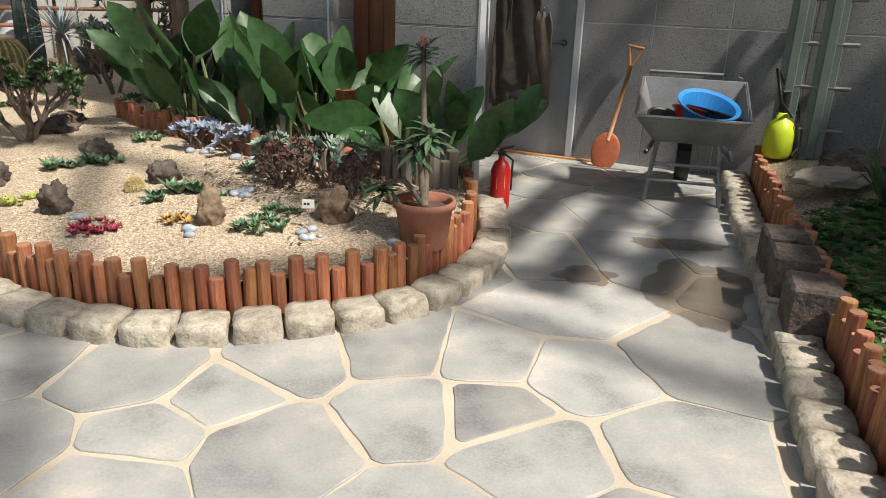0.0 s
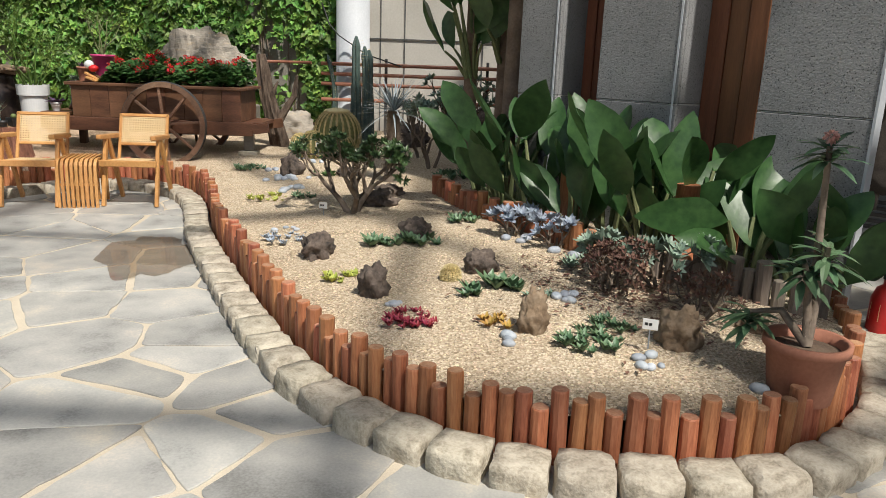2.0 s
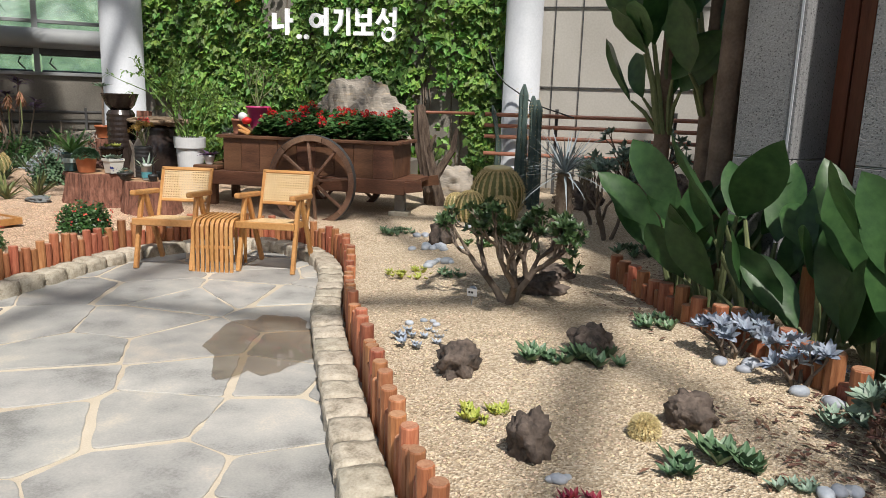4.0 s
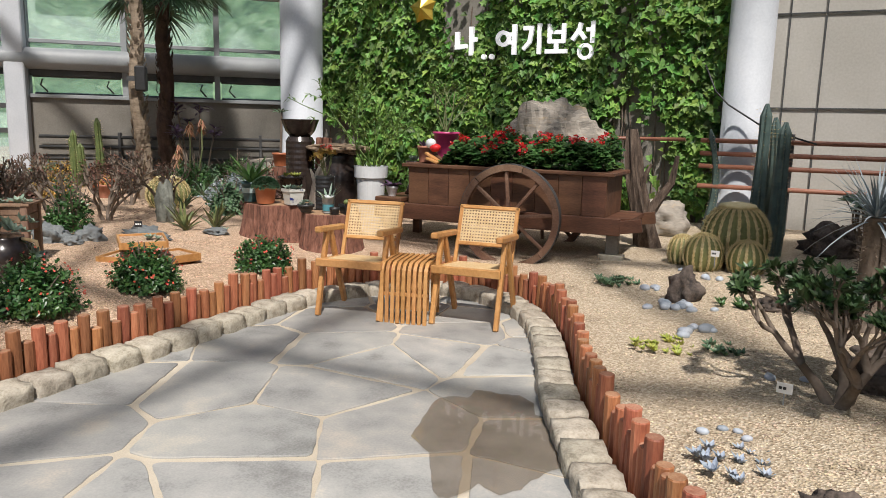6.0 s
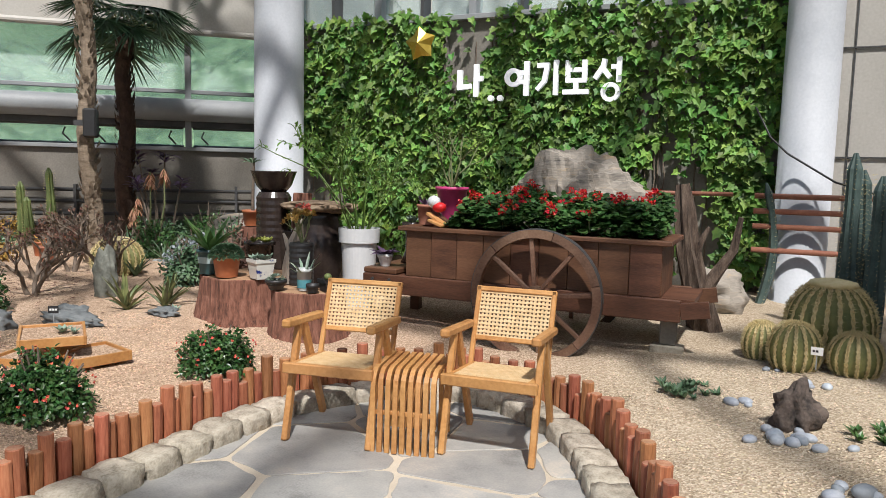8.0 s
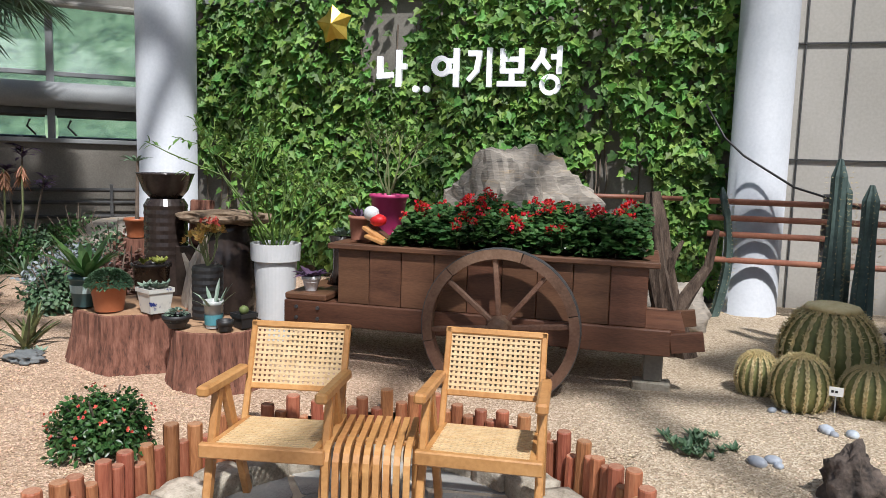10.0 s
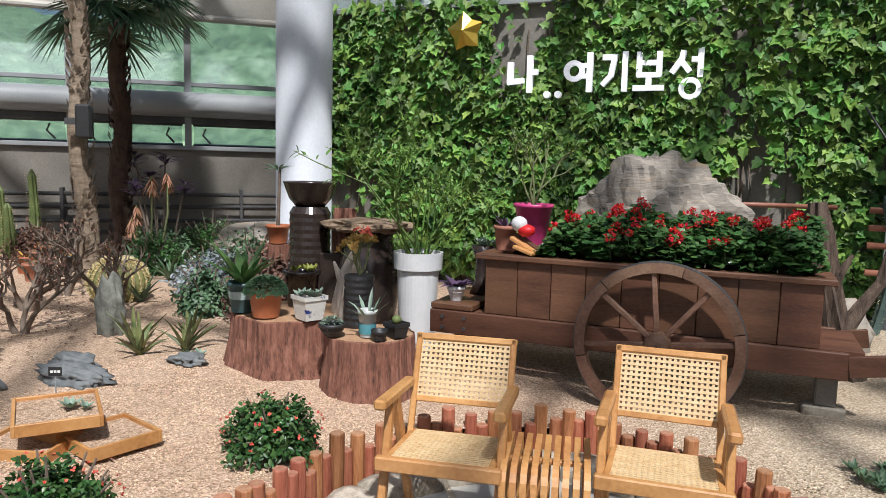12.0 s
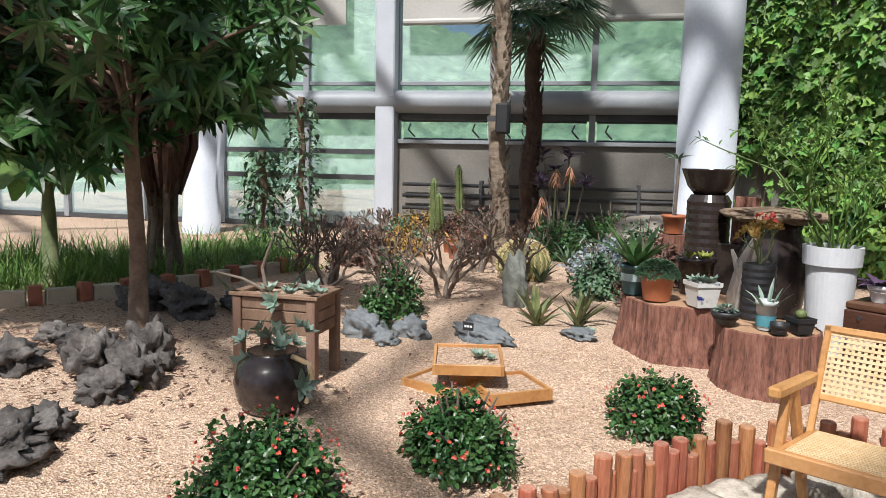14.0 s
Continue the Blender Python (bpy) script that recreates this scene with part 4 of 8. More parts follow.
M_BLUECACT = mat("blue_green_cactus", [(0.035, 0.06, 0.055), (0.1, 0.15, 0.135)], rough=0.6, scale=8, fine=60, bump=0.3)
M_SPINE = mat("pale_spine", [(0.56, 0.45, 0.2), (0.74, 0.64, 0.38)], rough=0.6, scale=9, fine=40, bump=0.0, island=0.2)
M_GREYLEAF = leafmat("silver_leaf", (0.2, 0.24, 0.26), (0.36, 0.4, 0.42), rough=0.7, thin=0.1)
M_BLUELEAF = leafmat("blue_grey_rosette", (0.19, 0.24, 0.31), (0.36, 0.4, 0.47), rough=0.55, thin=0.05)
M_SAGE = leafmat("sage_rosette", (0.13, 0.2, 0.15), (0.26, 0.34, 0.26), rough=0.5, thin=0.05)
M_CRIMSON = leafmat("crimson_succulent", (0.16, 0.01, 0.025), (0.33, 0.035, 0.055), rough=0.5, thin=0.05)
M_LIME = leafmat("lime_succulent", (0.2, 0.25, 0.03), (0.38, 0.4, 0.08), rough=0.5, thin=0.05)
M_OCHRE = leafmat("ochre_succulent", (0.25, 0.14, 0.03), (0.42, 0.27, 0.06), rough=0.6, thin=0.05)
M_SUCC = leafmat("green_succulent", (0.045, 0.1, 0.05), (0.12, 0.2, 0.1), rough=0.45, thin=0.05)
M_BROWNLEAF = leafmat("dry_brown_leaf", (0.1, 0.05, 0.04), (0.22, 0.12, 0.08), rough=0.8, thin=0.1)
M_BRIGHT = leafmat("bright_leaf", (0.08, 0.17, 0.03), (0.22, 0.36, 0.08), rough=0.45, thin=0.3)
M_JADE = leafmat("jade_leaf", (0.02, 0.05, 0.015), (0.075, 0.13, 0.045), rough=0.4, thin=0.05)
M_PURPLE = leafmat("purple_leaf", (0.05, 0.025, 0.06), (0.12, 0.07, 0.14), rough=0.5, thin=0.1)


def lobed_leaf(acc, p, d, up, size, fold, droop):
    """A five-lobed leaf folded along its midrib."""
    p, d = Vector(p), Vector(d).normalized()
    w = d.cross(Vector(up)).normalized()
    n = w.cross(d)
    side = [(-0.06, 0.3), (0.1, 0.5), (0.26, 0.33), (0.5, 0.44), (0.64, 0.2)]
    v = [p, p + d * size - Vector((0, 0, droop * size))]
    for sgn in (1, -1):
        v += [p + d * (a * size) + w * (b * size * sgn) + n * (fold * b * size) - Vector((0, 0, droop * size * max(0, a) ** 2)) for a, b in side]
    acc.add([tuple(q) for q in v], [(0, 2, 3, 4, 5, 6, 1), (1, 11, 10, 9, 8, 7, 0)])


def ivy():
    acc, vine = Acc(), Acc()
    n = 0
    while n < 10500:
        x, z = rnd(-5.75, -0.05), rnd(0.5, 3.36)
        k = noise.noise(Vector((x * 0.9, z * 0.45, 1.2))) + 0.5 * noise.noise(Vector((x * 3.5, z * 1.2, 7)))
        if k < -0.42 or (-1.55 < x < -1.3 and 2.0 < z < 2.9 and R.random() < 0.8) or (-1.05 < x < -0.9 and R.random() < 0.6) or (z > 3.2 and R.random() < 0.45 + 0.4 * math.sin(x * 9)):
            if R.random() < 0.93:
                continue
        y = 13.46 - abs(noise.noise(Vector((x * 2, z * 2, 4)))) * 0.2 - rnd(0, 0.09)
        s = rnd(0.055, 0.125)
        d = Vector((rnd(-0.7, 0.7), rnd(-0.6, -0.05), rnd(-1.0, 0.25)))
        lobed_leaf(acc, (x, y, z), d, (rnd(-0.4, 0.4), -1, rnd(0.1, 0.8)), s, rnd(0.1, 0.5), rnd(0, 0.3))
        n += 1
    for i in range(64):
        x = rnd(-5.7, -0.1)
        vine.tube([(x + 0.12 * noise.noise(Vector((i, z, 0))), 13.47, z) for z in np.arange(0.3, rnd(2.4, 3.3), 0.3)], 0.008, 5)
    t = thing("ivy", "dense green ivy climbing over the concrete wall", "ivy")
    part("leaves", acc, M_IVY, t)
    part("vine", vine, M_BRANCH, t)


ivy()


def geraniums():
    t = thing("geranium_bed", "dark green geraniums with bright red flower heads in the cart", "flowers")
    lv, fl, st = Acc(), Acc(), Acc()
    def mound(x, y):
        return 0.35 * max(0.0, 1 - ((y - 10.9) / 0.46) ** 2) ** 0.6 * (0.75 + 0.4 * noise.noise(Vector((x * 4, y * 4, 0)))) * min(1, (x + 2.5) / 0.22)
    for _ in range(7000):
        x, y = rnd(-2.46, -0.86), rnd(10.56, 11.2)
        z = 1.07 + mound(x, y) * R.random() ** 0.5
        s = rnd(0.03, 0.056)
        d = Vector((rnd(-1, 1), rnd(-1, 0.6), rnd(-0.15, 0.5)))
        lv.leaf((x, y, z), d, (0, -0.4, 1), s, s * 1.2, bend=0.15, fold=rnd(0.0, 0.2), shape="oval")
    for _ in range(58):
        x, y = rnd(-2.38, -0.9), rnd(10.56, 11.15)
        z = 1.08 + mound(x, y) + rnd(-0.03, 0.04)
        r = rnd(0.02, 0.05)
        for _k in range(44):
            d = ball_dir()
            fl.leaf(Vector((x, y, z)) + d * r * rnd(0.35, 0.9), d + ball_dir() * 0.7, ball_dir(), r * 0.5, r * 0.5, bend=0, fold=0.1, seg=2)
        st.tube([(x, y, z), (x + rnd(-0.02, 0.02), y + 0.02, z - 0.14)], 0.004, 5)
    part("leaves", lv, M_DARKLEAF, t)
    part("flowers", fl, M_RED, t)
    part("flower_stems", st, M_STEM, t)


geraniums()


def bush(name, x, y, r, h, mleaf, mflower, label, n=900, leaf=0.05, flowers=45):
    z = gz(x, y)
    t = thing(name, label, "bush", pose(x, y, z - 0.01), "flowering bushes" if mflower else "")
    lv, fl, st = Acc(), Acc(), Acc()
    for _ in range(int(n * 1.35)):
        d = ball_dir()
        d.z = abs(d.z) * 1.0 - 0.12
        k = rnd(0.6, 1.0) * (0.88 + 0.42 * noise.noise(d * 2.6 + Vector((x, y, 0))))
        p = Vector((d.x * r * k, d.y * r * k, max(0.03, d.z * h * k + 0.06)))
        lv.leaf(p, d * 0.5 + ball_dir() * 0.9 + Vector((0, 0, 0.08)), d + Vector((0, 0, 0.6)), leaf * rnd(0.55, 1.0), leaf * rnd(0.42, 0.58), bend=0.2, fold=0.12)
    for _ in range(flowers):
        d = ball_dir()
        d.z = abs(d.z) * 0.9 + 0.02
        k = 1.05 * (0.9 + 0.25 * noise.noise(d * 2.3 + Vector((x, y, 0))))
        p = Vector((d.x * r * k, d.y * r * k, d.z * h * k + 0.07))
        for q in range(4):
            fl.leaf(p, ball_dir() + d, d, 0.013, 0.013, bend=0, fold=0.1, seg=2)
    for _ in range(16):
        d = ball_dir()
        d.z = abs(d.z) + 0.4
        st.tube([(0, 0, -0.02), tuple(Vector((d.x * r, d.y * r, d.z * h)) * 0.45), tuple(Vector((d.x * r, d.y * r, d.z * h)) * 0.85)], [0.011, 0.008, 0.004], 5)
    part("leaves", lv, mleaf, t)
    if flowers:
        part("flowers", fl, mflower, t)
    part("stem", st, M_BRANCH, t)
    return t


LAB = "round dark green bush dotted with small coral flowers, growing in gravel"
bush("flowering_bush", -3.45, 7.95, 0.27, 0.3, M_DARKLEAF, M_CORAL, LAB, 2600, 0.038, 60)
bush("flowering_bush", -3.28, 9.02, 0.25, 0.26, M_DARKLEAF, M_CORAL, LAB, 2300, 0.038, 50)
bush("flowering_bush", -3.52, 7.14, 0.3, 0.33, M_DARKLEAF, M_CORAL, LAB, 2900, 0.038, 60)
for x, y, r, h in ((-5.6, 9.05, 0.22, 0.5), (-5.35, 8.7, 0.12, 0.3)):
    bush("green_shrub", x, y, r, h, M_DARKLEAF, None, "upright dark green shrub in the gravel", 700, 0.05, 0)
for x, y, r, h, mm, lab in ((-6.9, 13.3, 0.55, 0.45, M_DARKLEAF, "dark green shrub by the glass wall"), (-5.95, 11.75, 0.42, 0.4, M_GREYLEAF, "silver-leaved shrub in the gravel"),
                            (-6.25, 12.7, 0.5, 0.55, M_SUCC, "green shrub near the white column"), (-5.1, 11.5, 0.36, 0.6, M_BROWNLEAF, "reddish-brown leafy shrub near the stumps"),
                            (-7.7, 12.9, 0.45, 0.5, M_SUCC, "green shrub near the palm"), (-8.2, 14.0, 0.6, 0.35, M_DARKLEAF, "low green shrub by the concrete base"),
                            (-4.75, 10.9, 0.3, 0.5, M_BROWNLEAF, "reddish leafy shrub behind the stump"), (-5.3, 10.9, 0.25, 0.4, M_SUCC, "green shrub behind the stump"),
                            (-8.4, 10.9, 0.4, 0.35, M_OCHRE, "ochre shrub on the far gravel"), (-9.2, 11.4, 0.45, 0.4, M_SUCC, "green shrub on the far gravel"), (-8.0, 10.1, 0.35, 0.35, M_BROWNLEAF, "brown shrub on the far gravel"), (-7.2, 12.3, 0.35, 0.5, M_DARKLEAF, "dark green shrub near the palm"), (-5.6, 12.6, 0.3, 0.5, M_OCHRE, "ochre shrub by the white column"), (-7.6, 13.7, 0.5, 0.55, M_DARKLEAF, "dark green shrub by the glass wall"), (-10.5, 12.6, 0.6, 0.4, M_OCHRE, "ochre shrub on the far gravel"), (-9.4, 12.6, 0.4, 0.4, M_BROWNLEAF, "brown shrub on the far gravel")):
    bush("shrub", x, y, r, h, mm, None, lab, 900, 0.06, 0)


def strelitzia(x, y, n, h, lean=(0, 0), z=None, big=1.0):
    z = gz(x, y) if z is None else z
    t = thing("strelitzia", "bird-of-paradise plant with large glossy dark green paddle leaves", "plant", pose(x, y, z), "strelitzia row")
    st = Acc()
    face = Vector((-0.55, -0.8, 0.25))
    for i in range(n + 4):
        a = 2 * math.pi * (i / n) + rnd(-0.4, 0.4)
        out = rnd(0.08, 0.26)
        k = rnd(0.12, 0.52)
        top = Vector((math.cos(a) * out + lean[0], math.sin(a) * out + lean[1], h * k))
        st = Acc()
        st.tube([(math.cos(a) * 0.05, math.sin(a) * 0.05, -0.04), tuple(top * 0.6), tuple(top)], [0.02, 0.016, 0.011], 6)
        d = Vector((math.cos(a) * rnd(0.2, 0.95) + lean[0] * 0.6, math.sin(a) * rnd(0.2, 0.95) + lean[1] * 0.6, 1.0))
        if R.random() < 0.25:
            d.z = rnd(0.1, 0.5)
        lf = Acc()
        L = rnd(0.4, 0.6) * big
        lf.leaf(top, d, face + ball_dir() * 0.9, L, L * rnd(0.34, 0.45), bend=rnd(-0.05, 0.3), fold=rnd(0.06, 0.24), seg=12, shape="paddle")
        for q in range(len(lf.v)):
            vx = Vector(lf.v[q])
            lf.v[q] = tuple(vx + Vector((0.01, 0.01, 0.014)) * noise.noise(vx * 9))
        part("leaf", lf, M_BANANA, t, smooth=True)
        part("stem", st, M_STEM, t)


for x, y, n, h in ((1.86, 8.0, 6, 1.0), (2.0, 7.72, 8, 1.22), (2.2, 7.5, 7, 1.15), (2.42, 7.1, 7, 0.92), (2.62, 6.86, 7, 1.2), (2.82, 6.66, 7, 1.1), (3.06, 6.6, 6, 1.3), (3.3, 6.36, 6, 0.8), (3.55, 6.2, 5, 0.62)):
    strelitzia(x, y, n, h)
strelitzia(1.72, 9.35, 9, 1.5, (-0.12, -0.15), z=1.35, big=1.25)
strelitzia(2.02, 9.2, 9, 1.4, (-0.05, -0.2), z=1.5, big=1.25)
strelitzia(3.7, 6.36, 4, 0.6, (0.22, -0.06), z=0.3)
for x, y, r, h, lean in ((2.06, 8.62, 0.085, 4.2, 0.05), (2.2, 8.5, 0.075, 4.0, 0.02), (1.72, 9.35, 0.07, 2.2, 0.0), (2.02, 9.2, 0.07, 2.4, 0.0)):
    z = gz(x, y)
    tr = thing("bare_tree", "bare brown trunk rising behind the large leaves", "tree", group="trunks behind the leaves")
    part("trunk", Acc().tube([(x, y, z - 0.1), (x + lean * 0.5, y, z + h * 0.5), (x + lean, y, z + h)], [r, r * 0.85, r * 0.7], 14, squash=lambda k, i: 1 + 0.06 * math.sin(k * 2.3 + i * 1.7)), M_TRUNK, tr, smooth=True)


def twig(st, tips, p, d, length, r, depth, spread=0.7):
    p, d = Vector(p), Vector(d).normalized()
    mid = p + d * length * 0.5 + ball_dir() * length * 0.1
    q = mid + (d + ball_dir() * 0.3).normalized() * length * 0.5
    st.tube([tuple(p), tuple(mid), tuple(q)], [r, r * 0.85, r * 0.7], 6)
    if depth == 0:
        tips.append((q, (q - mid).normalized()))
        return
    for _ in range(R.choice((2, 2, 3))):
        nd = (d + ball_dir() * spread + Vector((0, 0, 0.25))).normalized()
        twig(st, tips, q, nd, length * rnd(0.62, 0.85), r * 0.68, depth - 1, spread)


def rosette(acc, p, axis, r, n, width=0.42, rise=0.5, slot=0):
    axis = Vector(axis).normalized()
    u = axis.cross(Vector((0.3, 0.8, 0.2))).normalized()
    w = axis.cross(u)
    for i in range(n):
        a = i * 2.399
        k = 1 - 0.6 * i / n
        d = u * math.cos(a) + w * math.sin(a) + axis * (rise + 0.9 * i / n)
        acc.leaf(p, d, axis, r * k, r * width * k, bend=-0.05, fold=0.12, slot=slot, seg=3)


def branching(name, x, y, length, r, depth, n, mleaf, label, kind="plant", rr=0.05, ros=10, spread=0.7, group=""):
    z = gz(x, y)
    t = thing(name, label, kind, pose(x, y, z - 0.02), group)
    st, lv, tips = Acc(), Acc(), []
    for i in range(n):
        a = 2 * math.pi * i / n + rnd(-0.3, 0.3)
        twig(st, tips, (0.03 * math.cos(a), 0.03 * math.sin(a), 0), (math.cos(a) * 0.5, math.sin(a) * 0.5, 1), length * rnd(0.85, 1.1), r, depth, spread)
    for p, d in tips:
        rosette(lv, p, d, rr * rnd(0.7, 1.2), ros)
    part("branch", st, M_BRANCH, t, smooth=True)
    part("leaves", lv, mleaf, t)
    return t


branching("jade_tree", 0.83, 7.7, 0.185, 0.028, 5, 4, M_JADE, "small jade tree with thick branches and fleshy leaves", "tree", 0.06, 12, 0.68)
for x, y in ((-6.2, 8.75), (-6.45, 9.5), (-5.95, 9.75), (-6.9, 9.2), (-6.6, 10.3), (-7.3, 9.9), (-6.9, 10.9), (-5.8, 10.4)):
    branching("succulent_tree", x, y, rnd(0.2, 0.27), 0.024, 4, 3, M_BROWNLEAF, "gnarled bare-branched succulent shrub with few leaves", "shrub", 0.034, 3, 0.8, "gnarled shrubs")
branching("dry_shrub", 2.45, 5.86, 0.1, 0.01, 4, 6, M_BROWNLEAF, "dry reddish-brown succulent shrub in the gravel", "shrub", 0.035, 6, 0.9)
branching("dry_shrub", 2.82, 5.62, 0.08, 0.01, 3, 6, M_BROWNLEAF, "dry reddish-brown succulent shrub in the gravel", "shrub", 0.035, 6, 0.9)
branching("echeveria", 2.44, 6.08, 0.14, 0.012, 2, 4, M_SAGE, "grey-green rosettes on bare stems", "succulent", 0.08, 16, 0.8, "rosette succulents")
branching("echeveria", 2.02, 6.98, 0.085, 0.011, 2, 5, M_BLUELEAF, "blue-grey rosettes on bare stems by the logs", "succulent", 0.07, 16, 0.9, "rosette succulents")
branching("echeveria", 2.25, 6.66, 0.085, 0.011, 2, 5, M_BLUELEAF, "blue-grey rosettes on bare stems by the logs", "succulent", 0.07, 16, 0.9, "rosette succulents")
branching("echeveria", 2.72, 6.02, 0.14, 0.012, 2, 4, M_SAGE, "grey-green rosettes on bare stems", "succulent", 0.075, 16, 0.8, "rosette succulents")


def succulent(name, x, y, r, mm, label, n=9, ros=12, rr=0.05):
    z = gz(x, y)
    t = thing(name, label, "succulent", pose(x, y, z), "ground succulents")
    for i in range(n):
        acc = Acc()
        a, d = rnd(0, 6.28), r * math.sqrt(R.random())
        rosette(acc, (d * math.cos(a), d * math.sin(a), -0.003), (rnd(-0.3, 0.3), rnd(-0.3, 0.3), 1), rr * rnd(0.7, 1.2), ros, 0.4, 0.7)
        part("rosette", acc, mm, t)


for x, y, r, mm, lab, n, rr in (
        (1.42, 5.5, 0.13, M_CRIMSON, "crimson ground succulents on pale gravel", 34, 0.045), (0.98, 6.16, 0.11, M_LIME, "lime-yellow ground succulents in the gravel", 18, 0.05),
        (0.49, 7.04, 0.17, M_BLUELEAF, "blue-grey ground succulents in the gravel", 14, 0.05), (1.17, 6.8, 0.13, M_SUCC, "green spiky ground succulents", 10, 0.08),
        (1.42, 6.75, 0.1, M_SUCC, "dark green aloe clump by a rock", 6, 0.1), (1.71, 5.81, 0.05, M_SUCC, "dark green aloe clump in the gravel", 4, 0.09),
        (1.84, 5.93, 0.06, M_SUCC, "dark green aloe clump in the gravel", 5, 0.09), (1.93, 5.85, 0.06, M_SUCC, "dark green aloe clump in the gravel", 4, 0.1),
        (1.84, 5.45, 0.08, M_OCHRE, "ochre succulents beside a rock", 9, 0.05), (2.24, 5.27, 0.14, M_SUCC, "bright green finger-leaved succulents", 24, 0.065),
        (2.36, 5.42, 0.1, M_SUCC, "green finger-leaved succulents in the gravel", 12, 0.06), (3.1, 6.05, 0.12, M_BROWNLEAF, "reddish-brown ground succulents in the gravel", 12, 0.05),
        (0.05, 8.35, 0.2, M_LIME, "pale green low succulents in the gravel", 26, 0.045), (0.32, 8.35, 0.12, M_SUCC, "green low succulents in the gravel", 14, 0.05),
        (-0.56, 9.9, 0.17, M_SUCC, "dark green low fleshy plants", 26, 0.06), (0.35, 9.35, 0.15, M_DARKLEAF, "dark green low plants in the gravel", 18, 0.06),
        (1.68, 7.42, 0.13, M_SUCC, "dark green low plants by the logs", 12, 0.07), (1.62, 9.3, 0.2, M_SUCC, "green low plants in the gravel", 14, 0.09),
        (-4.95, 7.0, 0.12, M_LIME, "yellow-green ground succulents by lava rock", 10, 0.06), (-4.5, 9.9, 0.06, M_SAGE, "pale green rosette in the gravel", 2, 0.08),
        (2.05, 5.78, 0.06, M_SAGE, "grey-green small succulents in the gravel", 5, 0.05), (2.35, 6.3, 0.12, M_SAGE, "grey-green succulents by the logs", 10, 0.07)):
    succulent("ground_succulent", x, y, r, mm, lab, n, 12, rr)


def aloe(name, x, y, n, L, mm, label, z=None):
    z = gz(x, y) if z is None else z
    acc = Acc()
    for i in range(n):
        a = i * 2.4
        d = Vector((math.cos(a), math.sin(a), rnd(0.7, 2.4)))
        acc.leaf((0, 0, 0), d, (0, 0, 1), L * rnd(0.6, 1.1), L * 0.13, bend=rnd(0.0, 0.3), fold=0.35, shape="blade", seg=5)
    t = thing(name, label, "plant", pose(x, y, z - 0.01))
    part("leaves", acc, mm, t)


M_SNAKE = leafmat("snake_plant_leaf", (0.05, 0.08, 0.03), (0.22, 0.24, 0.09), rough=0.45, thin=0.05, scale=12)
aloe("agave", -5.6, 8.0, 10, 0.55, M_SUCC, "blue-green agave with upright pointed leaves")
for x, y in ((-4.85, 9.75), (-4.65, 9.95), (-5.05, 9.9), (-4.75, 10.1)):
    aloe("snake_plant", x, y, 9, 0.36, M_SNAKE, "dark green snake plant with pale-edged arching leaves")
aloe("agave", -6.1, 11.0, 14, 0.35, M_SUCC, "green spiky agave in the gravel")
aloe("agave", -6.7, 12.0, 14, 0.4, M_SUCC, "green spiky agave in the gravel")
aloe("grass_tuft", 5.7, 4.45, 26, 0.45, M_SUCC, "narrow-leaved green tuft in the planted bed")


M_BARREL = mat("barrel_cactus_skin", [(0.12, 0.14, 0.045), (0.26, 0.25, 0.09)], rough=0.65, scale=8, fine=60, bump=0.3)


